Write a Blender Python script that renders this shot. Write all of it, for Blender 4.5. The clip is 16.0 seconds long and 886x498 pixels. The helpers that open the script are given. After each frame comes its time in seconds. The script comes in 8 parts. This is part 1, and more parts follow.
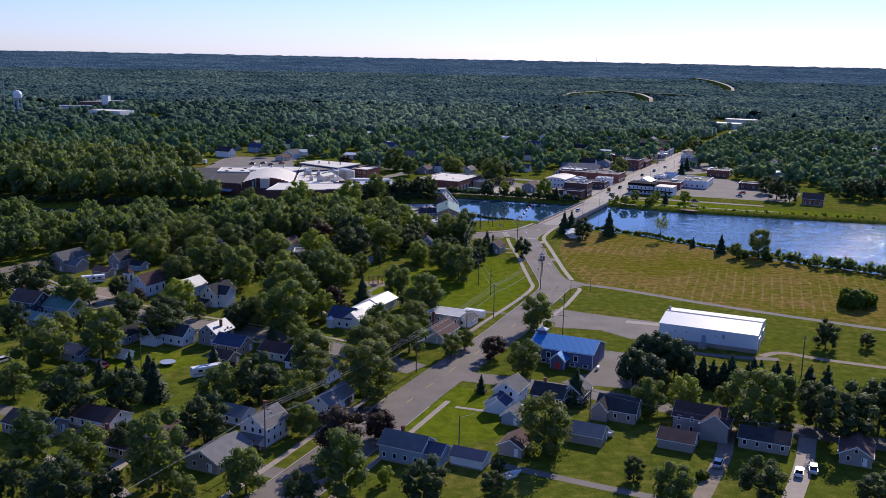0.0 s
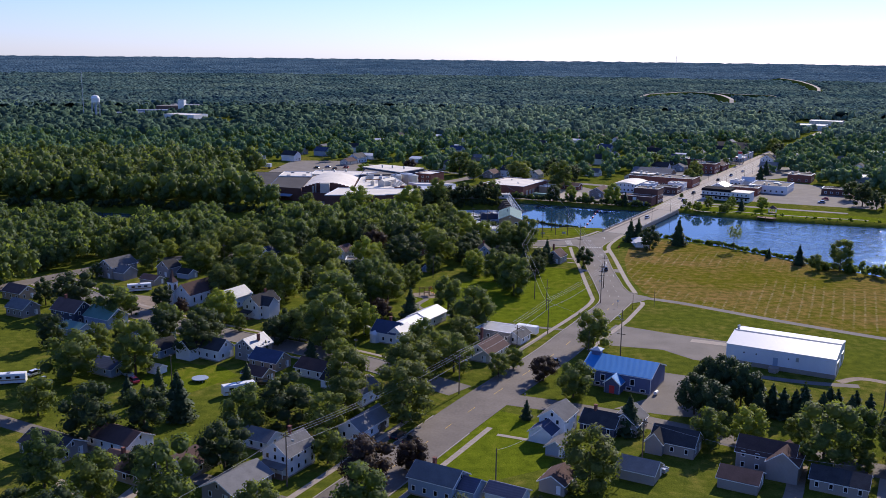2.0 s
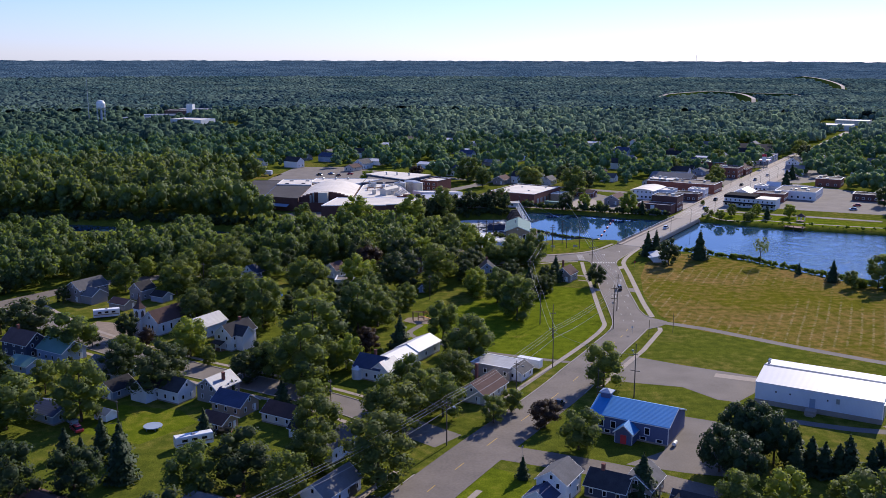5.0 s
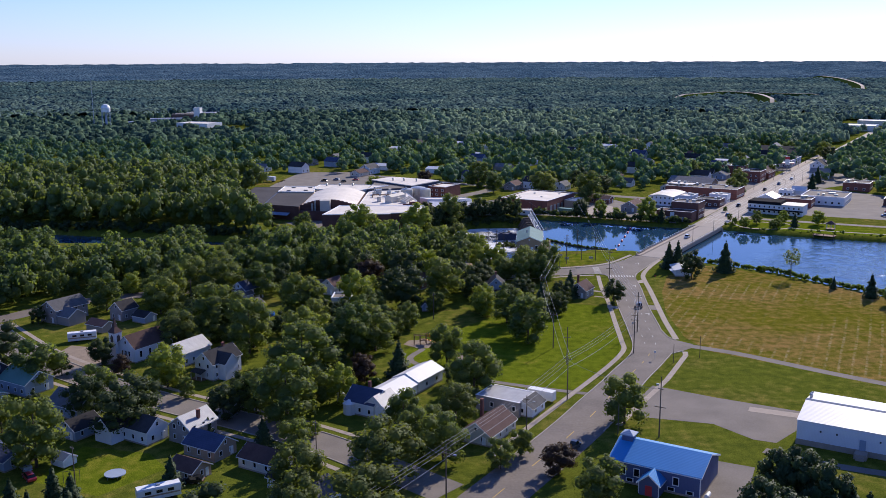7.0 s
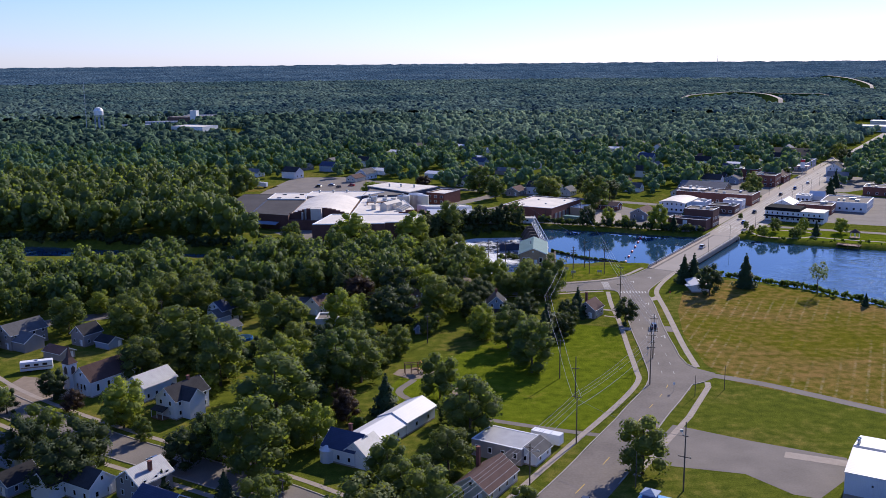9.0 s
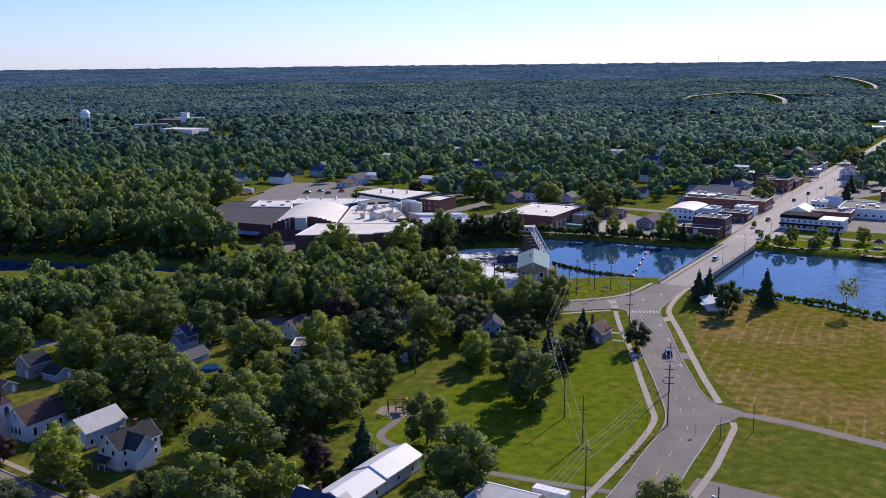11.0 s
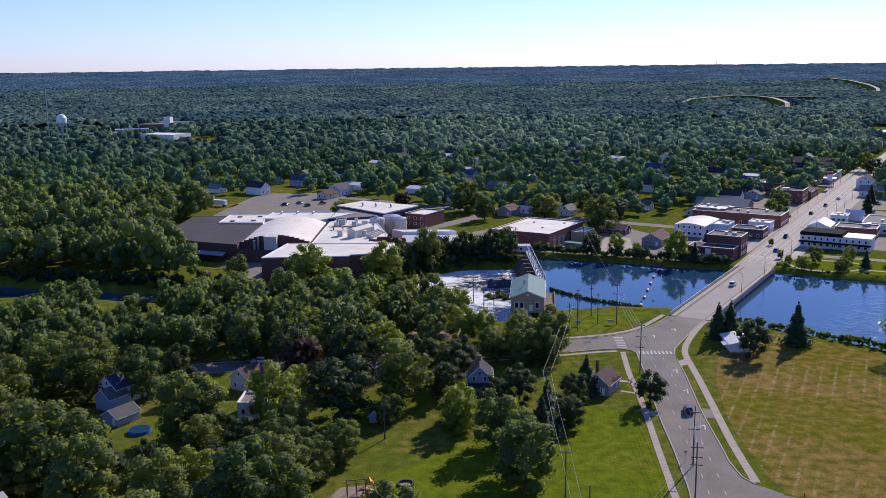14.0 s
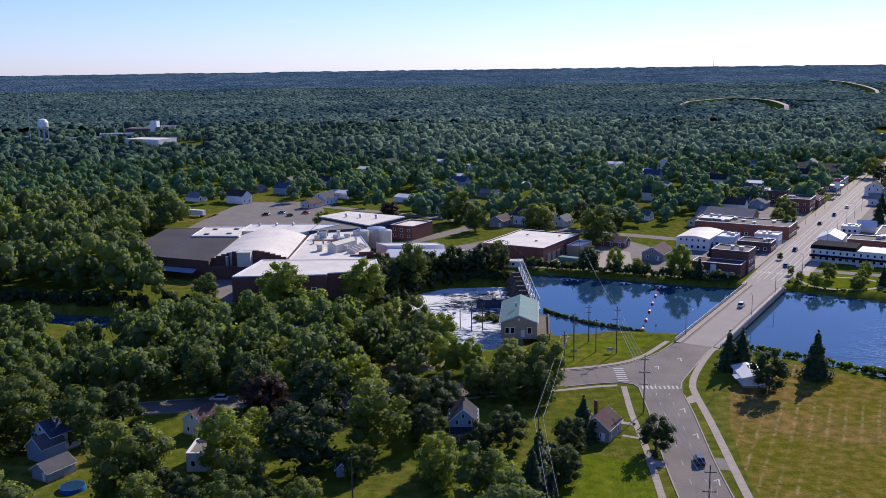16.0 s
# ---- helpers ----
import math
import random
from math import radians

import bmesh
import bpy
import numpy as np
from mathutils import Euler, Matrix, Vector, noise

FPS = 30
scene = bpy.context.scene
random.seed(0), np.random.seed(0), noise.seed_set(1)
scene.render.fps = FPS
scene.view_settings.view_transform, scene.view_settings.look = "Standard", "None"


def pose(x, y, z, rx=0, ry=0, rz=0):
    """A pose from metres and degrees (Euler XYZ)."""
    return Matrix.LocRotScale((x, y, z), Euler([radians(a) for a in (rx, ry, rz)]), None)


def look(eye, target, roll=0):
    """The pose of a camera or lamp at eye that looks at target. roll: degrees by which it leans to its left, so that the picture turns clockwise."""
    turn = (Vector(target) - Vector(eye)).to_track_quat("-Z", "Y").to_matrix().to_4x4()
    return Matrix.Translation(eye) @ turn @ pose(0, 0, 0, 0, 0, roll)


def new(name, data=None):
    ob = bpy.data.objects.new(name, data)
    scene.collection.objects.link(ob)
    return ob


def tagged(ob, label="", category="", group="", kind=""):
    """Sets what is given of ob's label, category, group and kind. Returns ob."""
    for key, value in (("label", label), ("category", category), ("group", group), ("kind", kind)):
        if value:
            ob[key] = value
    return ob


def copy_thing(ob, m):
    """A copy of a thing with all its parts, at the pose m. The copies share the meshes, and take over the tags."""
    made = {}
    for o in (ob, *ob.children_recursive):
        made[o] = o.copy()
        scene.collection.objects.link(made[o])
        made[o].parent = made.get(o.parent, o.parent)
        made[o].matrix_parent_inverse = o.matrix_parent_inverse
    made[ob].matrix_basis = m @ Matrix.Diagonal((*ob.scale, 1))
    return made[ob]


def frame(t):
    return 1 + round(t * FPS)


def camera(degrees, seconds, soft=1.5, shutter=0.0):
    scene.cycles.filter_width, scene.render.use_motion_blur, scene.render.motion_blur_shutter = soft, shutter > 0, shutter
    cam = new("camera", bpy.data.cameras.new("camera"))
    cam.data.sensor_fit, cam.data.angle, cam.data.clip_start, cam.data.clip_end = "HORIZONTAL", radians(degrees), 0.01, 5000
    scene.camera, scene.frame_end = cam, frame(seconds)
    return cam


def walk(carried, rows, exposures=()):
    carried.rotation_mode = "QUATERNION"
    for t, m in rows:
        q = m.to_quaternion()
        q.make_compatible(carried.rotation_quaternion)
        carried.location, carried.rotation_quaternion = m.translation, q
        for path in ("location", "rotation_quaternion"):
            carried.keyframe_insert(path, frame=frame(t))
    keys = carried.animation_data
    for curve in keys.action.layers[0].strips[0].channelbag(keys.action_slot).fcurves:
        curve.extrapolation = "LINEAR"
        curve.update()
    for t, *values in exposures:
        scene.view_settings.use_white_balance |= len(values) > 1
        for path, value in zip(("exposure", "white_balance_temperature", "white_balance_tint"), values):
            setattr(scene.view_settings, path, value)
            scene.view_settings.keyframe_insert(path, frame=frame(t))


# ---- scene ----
cam = camera(49.89, 16.0, 0.6)
PATH = [
    (0.0, look((0.09, 2.03, 87.13), (5.93, 50.65, 77.05), 1.19)),
    (0.5, look((3.11, 5.69, 86.97), (6.44, 54.56, 76.91), 1.15)),
    (1.0, look((5.80, 9.63, 86.87), (8.18, 58.55, 76.81), 1.03)),
    (1.5, look((8.13, 13.91, 86.79), (10.06, 62.86, 76.74), 0.81)),
    (2.0, look((10.18, 18.55, 86.70), (12.00, 67.50, 76.67), 0.66)),
    (2.5, look((12.03, 23.50, 86.63), (13.85, 72.46, 76.64), 0.55)),
    (3.0, look((13.75, 28.69, 86.59), (15.49, 77.65, 76.60), 0.44)),
    (3.5, look((15.35, 34.11, 86.62), (16.91, 83.08, 76.61), 0.35)),
    (4.0, look((16.86, 39.68, 86.69), (18.16, 88.65, 76.69), 0.26)),
    (6.5, look((22.18, 71.33, 85.84), (22.35, 120.34, 75.92), -0.16)),
    (7.0, look((22.95, 78.47, 85.63), (22.99, 127.48, 75.74), -0.27)),
    (7.5, look((23.69, 85.76, 85.42), (23.64, 134.77, 75.53), -0.34)),
    (8.0, look((24.45, 93.19, 85.11), (24.35, 142.20, 75.24), -0.44)),
    (8.5, look((25.21, 100.76, 84.75), (25.07, 149.78, 74.91), -0.48)),
    (9.0, look((25.94, 108.37, 84.36), (25.76, 157.40, 74.55), -0.51)),
    (11.5, look((29.26, 147.71, 82.67), (29.12, 196.75, 72.94), -0.67)),
    (12.0, look((30.08, 155.27, 82.63), (29.93, 204.31, 72.91), -0.71)),
    (12.5, look((30.83, 162.73, 82.55), (30.73, 211.79, 72.87), -0.73)),
    (13.0, look((31.56, 170.04, 82.41), (31.53, 219.10, 72.76), -0.72)),
    (13.5, look((32.37, 177.30, 82.33), (32.38, 226.37, 72.70), -0.74)),
    (14.0, look((33.29, 184.52, 82.34), (33.34, 233.59, 72.73), -0.69)),
    (14.5, look((34.25, 191.67, 82.42), (34.34, 240.74, 72.84), -0.74)),
    (15.0, look((35.28, 198.68, 82.50), (35.41, 247.76, 72.95), -0.80)),
    (15.5, look((36.32, 205.57, 82.53), (36.51, 254.65, 73.00), -0.82)),
    (16.0, look((37.37, 212.33, 82.49), (37.61, 261.42, 72.99), -0.76)),
]
walk(cam, PATH, [(0.0, 0.11, 5680, 14.5), (3.0, 0.24, 5680, 14.5), (12.5, 0.24, 5680, 14.5), (16.0, 0.18, 5680, 14.5)])

# ---- light ----
SUN_AZ, SUN_EL = 33.0, 30.0
world = bpy.data.worlds.new("sky")
world.use_nodes = True
scene.world = world
wn = world.node_tree.nodes
sky = wn.new("ShaderNodeTexSky")
sky.sky_type = "NISHITA"
sky.sun_disc = False
sky.sun_elevation = radians(SUN_EL)
sky.sun_rotation = radians(SUN_AZ)
sky.air_density, sky.dust_density, sky.ozone_density = 1.0, 0.1, 2.2
wn["Background"].inputs[1].default_value = 0.104

cool = wn.new("ShaderNodeMix")
cool.data_type, cool.blend_type = "RGBA", "MULTIPLY"
cool.inputs[0].default_value = 1.0
cool.inputs[7].default_value = (0.74, 0.81, 1.26, 1)
world.node_tree.links.new(sky.outputs[0], cool.inputs[6])
world.node_tree.links.new(cool.outputs[2], wn["Background"].inputs[0])
sun = new("sun", bpy.data.lights.new("sun", "SUN"))
sun.data.energy, sun.data.angle, sun.data.color = 5.0, radians(0.55), (1.0, 0.85, 0.65)
to_sun = Vector((math.sin(radians(SUN_AZ)) * math.cos(radians(SUN_EL)), math.cos(radians(SUN_AZ)) * math.cos(radians(SUN_EL)), math.sin(radians(SUN_EL))))
sun.rotation_euler = to_sun.to_track_quat("Z", "Y").to_euler()
scene.view_settings.exposure = 0.0

# ---- grid of the town: a to the south-east, b along the main street ----
TURN = -31.0
VA = Vector((math.cos(radians(31)), -math.sin(radians(31))))
UB = Vector((math.sin(radians(31)), math.cos(radians(31))))


# ---- materials ----
def nodes_of(name):
    m = bpy.data.materials.new(name)
    m.use_nodes = True
    nt = m.node_tree
    return m, nt, nt.nodes["Principled BSDF"]


def node(nt, kind, **sets):
    n = nt.nodes.new(kind)
    for key, value in sets.items():
        n.inputs[key].default_value = value
    return n


def mix_col(nt, fac, a, b, mode="MIX"):
    n = nt.nodes.new("ShaderNodeMix")
    n.data_type, n.blend_type = "RGBA", mode
    for sock, v in ((n.inputs[0], fac), (n.inputs[6], a), (n.inputs[7], b)):
        if isinstance(v, (int, float)):
            sock.default_value = v
        elif isinstance(v, tuple):
            sock.default_value = (*v, 1) if len(v) == 3 else v
        else:
            nt.links.new(v, sock)
    return n.outputs[2]


def ramp(nt, src, lo, hi, a=0.0, b=1.0):
    n = nt.nodes.new("ShaderNodeMapRange")
    nt.links.new(src, n.inputs[0])
    for i, v in enumerate((lo, hi, a, b)):
        n.inputs[i + 1].default_value = v
    return n.outputs[0]


def noise_at(nt, vec, scale, detail=4.0, rough=0.55):
    n = node(nt, "ShaderNodeTexNoise", Scale=scale, Detail=detail, Roughness=rough)
    nt.links.new(vec, n.inputs["Vector"])
    return n.outputs["Fac"]


def place(nt):
    return nt.nodes.new("ShaderNodeNewGeometry").outputs["Position"]


def bump(nt, bsdf, height, strength, dist):
    n = node(nt, "ShaderNodeBump", Strength=strength, Distance=dist)
    nt.links.new(height, n.inputs["Height"])
    nt.links.new(n.outputs[0], bsdf.inputs["Normal"])


def surf(name, rgb, rough=0.8, var=0.3, scale=0.4, fine=6.0, metal=0.0, bumps=0.2, rib=0.0, axis=0, spec=0.3, tint=None, own=0.0):
    """A weathered surface: broad stains, fine grain, and ribs or courses where rib gives their spacing."""
    m, nt, b = nodes_of(name)
    pos = place(nt)
    broad = noise_at(nt, pos, scale, 5)
    grain = noise_at(nt, pos, fine, 3)
    dark = tuple(c * (1 - var) for c in rgb)
    light = tuple(min(1, c * (1 + var * 0.6)) for c in rgb)
    col = mix_col(nt, ramp(nt, broad, 0.3, 0.7), dark, tint or light)
    col = mix_col(nt, 0.35, col, mix_col(nt, ramp(nt, grain, 0.3, 0.7), dark, light))
    if own:
        r = nt.nodes.new("ShaderNodeObjectInfo").outputs["Random"]
        col = mix_col(nt, 1.0, col, mix_col(nt, r, (1 - own,) * 3, (1 + own,) * 3), "MULTIPLY")
    h = grain
    if rib:
        w = node(nt, "ShaderNodeTexWave", Scale=1.0 / rib * math.pi / 10, Distortion=0.2)
        w.bands_direction = "XYZ"[axis]
        c = nt.nodes.new("ShaderNodeTexCoord")
        nt.links.new(c.outputs["Object"], w.inputs["Vector"])
        h = w.outputs["Fac"]
        col = mix_col(nt, ramp(nt, h, 0.0, 0.25, 0.35, 0.0), col, dark)
    nt.links.new(col, b.inputs["Base Color"])
    b.inputs["Roughness"].default_value = rough
    b.inputs["Metallic"].default_value = metal
    b.inputs["Specular IOR Level"].default_value = spec
    if bumps:
        bump(nt, b, h, bumps, 0.05)
    return m


def leaf(name, rgb, warm, through_light=0.5, gloss=0.2, clump=0.0):
    """Leaves: own tint for each tree, light and dark clumps, light that shines through; clump: the grain of a closed far crown, per metre."""
    m, nt, b = nodes_of(name)
    nt.nodes.remove(b)
    r = nt.nodes.new("ShaderNodeObjectInfo").outputs["Random"]
    isl = nt.nodes.new("ShaderNodeNewGeometry").outputs["Random Per Island"]
    where = ramp(nt, noise_at(nt, place(nt), 0.07, 3, 0.6), 0.35, 0.65)
    col = mix_col(nt, 0.5, mix_col(nt, ramp(nt, r, 0, 1), rgb, warm), mix_col(nt, where, rgb, warm))
    col = mix_col(nt, 1.0, col, mix_col(nt, ramp(nt, isl, 0, 1), (0.74, 0.78, 0.78), (1.24, 1.2, 1.06)), "MULTIPLY")
    d = nt.nodes.new("ShaderNodeBsdfPrincipled")
    d.inputs["Roughness"].default_value = 0.65
    d.inputs["Specular IOR Level"].default_value = gloss
    t = nt.nodes.new("ShaderNodeBsdfTranslucent")
    if clump:
        col = mix_col(nt, 1.0, col, mix_col(nt, ramp(nt, isl, 0, 1), (0.7, 0.72, 0.76), (1.25, 1.22, 1.14)), "MULTIPLY")
        g = noise_at(nt, place(nt), clump, 4, 0.7)
        col = mix_col(nt, 1.0, col, mix_col(nt, ramp(nt, g, 0.32, 0.68), (0.5, 0.54, 0.58), (1.45, 1.4, 1.28)), "MULTIPLY")
        bump(nt, d, g, 0.8, 1.5)
    nt.links.new(col, d.inputs["Base Color"])
    nt.links.new(mix_col(nt, 1.0, col, (2.1, 1.9, 0.6), "MULTIPLY"), t.inputs["Color"])
    mx = nt.nodes.new("ShaderNodeMixShader")
    mx.inputs[0].default_value = through_light
    nt.links.new(d.outputs[0], mx.inputs[1])
    nt.links.new(t.outputs[0], mx.inputs[2])
    nt.links.new(mx.outputs[0], nt.nodes["Material Output"].inputs["Surface"])
    return m


def grass(name, green, dry, dryness, stripes=0.0):
    m, nt, b = nodes_of(name)
    pos = place(nt)
    big = noise_at(nt, pos, 0.03, 6, 0.62)
    mid = noise_at(nt, pos, 0.35, 4)
    fine = noise_at(nt, pos, 3.0, 3)
    f = mix_col(nt, 0.4, big, mid)
    f = ramp(nt, f, 0.62 - dryness * 0.4, 0.80 - dryness * 0.4)
    col = mix_col(nt, f, green, dry)
    col = mix_col(nt, 1.0, col, mix_col(nt, ramp(nt, fine, 0.25, 0.75), (0.6, 0.62, 0.6), (1.35, 1.3, 1.2)), "MULTIPLY")
    col = mix_col(nt, 1.0, col, mix_col(nt, ramp(nt, mid, 0.3, 0.7), (0.66, 0.72, 0.74), (1.22, 1.2, 1.02)), "MULTIPLY")
    if stripes:
        mp = node(nt, "ShaderNodeMapping", Rotation=(0, 0, radians(25)))
        nt.links.new(pos, mp.inputs["Vector"])
        w = node(nt, "ShaderNodeTexWave", Scale=0.088, Distortion=1.0, Detail=3.0)
        w.inputs["Detail Scale"].default_value = 0.25
        nt.links.new(mp.outputs[0], w.inputs["Vector"])
        patch = mix_col(nt, 1.0, ramp(nt, noise_at(nt, pos, 0.022, 3), 0.44, 0.56), ramp(nt, noise_at(nt, pos, 0.55, 3, 0.7), 0.44, 0.62), "MULTIPLY")
        line = ramp(nt, w.outputs["Fac"], 0.84, 0.98)
        k = nt.nodes.new("ShaderNodeMath")
        k.operation = "MULTIPLY"
        nt.links.new(patch, k.inputs[0])
        nt.links.new(line, k.inputs[1])
        k2 = nt.nodes.new("ShaderNodeMath")
        k2.operation = "MULTIPLY"
        k2.inputs[1].default_value = stripes
        nt.links.new(k.outputs[0], k2.inputs[0])
        col = mix_col(nt, k2.outputs[0], col, (0.46, 0.38, 0.22))
    nt.links.new(col, b.inputs["Base Color"])
    b.inputs["Roughness"].default_value = 0.9
    b.inputs["Specular IOR Level"].default_value = 0.0
    bump(nt, b, fine, 0.5, 0.25)
    return m


def water_mat(name, rgb, rough, scale, strength, foam=0.0, breeze=0.0):
    m, nt, b = nodes_of(name)
    pos = place(nt)
    n1 = noise_at(nt, pos, scale, 3, 0.6)
    b.inputs["Roughness"].default_value = rough
    b.inputs["IOR"].default_value = 1.33
    b.inputs["Specular IOR Level"].default_value = 0.5
    col = mix_col(nt, ramp(nt, noise_at(nt, pos, 0.03, 3), 0.3, 0.7), tuple(c * 0.88 for c in rgb), rgb)
    if foam:
        mp = node(nt, "ShaderNodeMapping", Scale=(0.6, 1.0, 1.0), Rotation=(0, 0, radians(12)))
        nt.links.new(pos, mp.inputs["Vector"])
        fo = nt.nodes.new("ShaderNodeTexNoise")
        nt.links.new(mp.outputs[0], fo.inputs["Vector"])
        for key, value in (("Scale", 0.34), ("Detail", 9.0), ("Roughness", 0.74), ("Distortion", 1.6)):
            fo.inputs[key].default_value = value
        fo = ramp(nt, mix_col(nt, 0.4, fo.outputs["Fac"], noise_at(nt, pos, 0.05, 2)), 0.45, 0.53)
        col = mix_col(nt, fo, col, (0.75, 0.75, 0.72))
        rg = ramp(nt, fo, 0, 1, rough, 0.8)
        nt.links.new(rg, b.inputs["Roughness"])
    nt.links.new(col, b.inputs["Base Color"])
    if breeze:
        xyz = nt.nodes.new("ShaderNodeSeparateXYZ")
        nt.links.new(pos, xyz.inputs[0])
        bank = nt.nodes.new("ShaderNodeMath")
        bank.operation = "MULTIPLY_ADD"
        nt.links.new(xyz.outputs[1], bank.inputs[0])
        bank.inputs[1].default_value = -0.9
        nt.links.new(xyz.outputs[0], bank.inputs[2])
        ruf = mix_col(nt, 1.0, ramp(nt, bank.outputs[0], -287, -255, 0.02, 1.0), ramp(nt, noise_at(nt, pos, 0.16, 4, 0.65), 0.42, 0.60, 0.15, 1.0), "MULTIPLY")
        k = nt.nodes.new("ShaderNodeMath")
        k.operation = "MULTIPLY"
        nt.links.new(ruf, k.inputs[0])
        nt.links.new(n1, k.inputs[1])
        n1 = k.outputs[0]
        nt.links.new(ramp(nt, ruf, 0.3, 1.6, rough, 0.12), b.inputs["Roughness"])
    bump(nt, b, n1, strength, 0.3)
    return m


M_GRASS = grass("grass", (0.110, 0.128, 0.019), (0.190, 0.158, 0.046), 0.30)
M_LAWN = grass("lawn", (0.128, 0.160, 0.012), (0.190, 0.168, 0.032), 0.22)
M_FIELD = grass("mown_field", (0.142, 0.134, 0.016), (0.238, 0.156, 0.060), 0.47, 0.42)
M_UNDER = grass("woodland_floor", (0.045, 0.075, 0.018), (0.09, 0.085, 0.035), 0.3)
M_ASPHALT = surf("asphalt", (0.180, 0.153, 0.128), 0.9, 0.34, 0.10, 1.6, bumps=0.15)
M_LOT = surf("old_asphalt", (0.20, 0.174, 0.145), 0.95, 0.28, 0.12, 2.5, bumps=0.2)
M_DAMP = surf("stained_concrete", (0.15, 0.115, 0.09), 0.9, 0.4, 0.4, 3.0, bumps=0.4)
M_BLACK = surf("black_shingle", (0.018, 0.018, 0.022), 0.9, 0.25, 0.5, 4.0, rib=0.3, axis=2, spec=0.03)
M_TAN = surf("tan_stone_wall", (0.46, 0.335, 0.215), 0.9, 0.25, 0.5, 4.0, rib=0.3, axis=2, bumps=0.3)
M_TRACKS = surf("worn_concrete", (0.42, 0.38, 0.33), 0.8, 0.2, 0.2, 3.0, bumps=0)
M_CONC = surf("concrete", (0.36, 0.30, 0.24), 0.9, 0.2, 0.5, 5.0)
M_KERB = surf("kerb_concrete", (0.36, 0.32, 0.27), 0.9, 0.25, 0.7, 5.0)
M_DECK = surf("bridge_concrete", (0.31, 0.27, 0.23), 0.9, 0.14, 0.15, 3.0)
M_PAINT = surf("road_paint", (0.50, 0.48, 0.44), 0.8, 0.45, 1.5, 4.0, bumps=0)
M_YELLOW = surf("yellow_paint", (0.62, 0.42, 0.08), 0.8, 0.2, 1.5, 9.0, bumps=0)
M_DIRT = surf("bare_dirt", (0.27, 0.21, 0.15), 0.95, 0.3, 0.5, 4.0)
M_WATER = water_mat("still_water", (0.024, 0.064, 0.118), 0.05, 0.5, 1.0, breeze=1.0)
M_RAPID = water_mat("rapids", (0.022, 0.034, 0.050), 0.10, 1.6, 0.5, 1.0)
M_WHITE = surf("white_siding", (0.74, 0.74, 0.73), 0.6, 0.10, 0.3, 4.0, rib=0.22, axis=2, bumps=0.25)
M_WHITE_METAL = surf("white_steel_wall", (0.72, 0.73, 0.75), 0.5, 0.10, 0.2, 5.0, rib=0.3, axis=1, bumps=0.25)
M_ROOF_WHITE = surf("white_steel_roof", (0.64, 0.63, 0.62), 0.45, 0.07, 0.2, 2.5, rib=0.6, axis=0, bumps=0.15)
M_MEMBRANE = surf("white_roof_membrane", (0.74, 0.67, 0.555), 0.7, 0.2, 0.14, 1.2, bumps=0.05)
M_GALV = surf("galvanised_roof", (0.36, 0.36, 0.37), 0.55, 0.2, 0.5, 4.0, metal=0.1, rib=0.5, axis=1, bumps=0.3)
M_BLUE_ROOF = surf("blue_steel_roof", (0.06, 0.26, 0.56), 0.4, 0.10, 0.2, 4.0, rib=0.4, axis=0, bumps=0.2, spec=0.5)
M_BLUE_WALL = surf("slate_blue_wall", (0.10, 0.12, 0.22), 0.7, 0.15, 0.4, 5.0, rib=0.3, axis=1)
M_GREEN_ROOF = surf("green_steel_roof", (0.13, 0.24, 0.19), 0.45, 0.15, 0.3, 4.0, rib=0.4, axis=1, bumps=0.2)
M_TEAL_ROOF = surf("pale_green_roof", (0.15, 0.24, 0.23), 0.75, 0.15, 0.3, 4.0, rib=0.5, axis=1, bumps=0.2, spec=0.1)
M_BRICK_M = surf("mauve_brown_brick", (0.17, 0.105, 0.085), 0.9, 0.25, 0.4, 4.0, rib=0.25, axis=2, bumps=0.3)
M_BRICK = surf("red_brick", (0.21, 0.085, 0.062), 0.9, 0.25, 0.5, 4.0, rib=0.25, axis=2, bumps=0.3)
M_BRICK_D = surf("dark_brick", (0.14, 0.07, 0.055), 0.9, 0.25, 0.4, 4.0, rib=0.25, axis=2, bumps=0.3)
M_BRICK_T = surf("tan_brick", (0.38, 0.28, 0.19), 0.9, 0.2, 0.4, 4.0, rib=0.25, axis=2, bumps=0.3)
M_TAR = surf("tar_roof", (0.085, 0.078, 0.075), 0.85, 0.35, 0.06, 1.0, bumps=0.1, spec=0.08)
M_SHINGLE = surf("dark_shingle", (0.055, 0.053, 0.055), 0.9, 0.3, 0.5, 4.0, rib=0.0, axis=2, own=0.3, spec=0.08)
M_SHINGLE_B = surf("brown_shingle", (0.115, 0.075, 0.065), 0.9, 0.25, 0.5, 4.0, rib=0.0, axis=2, own=0.3, spec=0.08)
M_SHINGLE_G = surf("grey_shingle", (0.17, 0.165, 0.16), 0.9, 0.25, 0.5, 4.0, rib=0.0, axis=2, own=0.3, spec=0.08)
M_SLATE_BLUE = surf("blue_grey_shingle", (0.06, 0.075, 0.13), 0.85, 0.25, 0.5, 4.0, rib=0.3, axis=2)
M_CREAM = surf("cream_siding", (0.62, 0.57, 0.47), 0.7, 0.12, 0.4, 4.0, rib=0.22, axis=2)
M_TAUPE = surf("taupe_siding", (0.30, 0.27, 0.25), 0.7, 0.12, 0.4, 4.0, rib=0.22, axis=2)
M_GREYBLUE = surf("grey_blue_siding", (0.30, 0.36, 0.45), 0.7, 0.12, 0.4, 4.0, rib=0.22, axis=2)
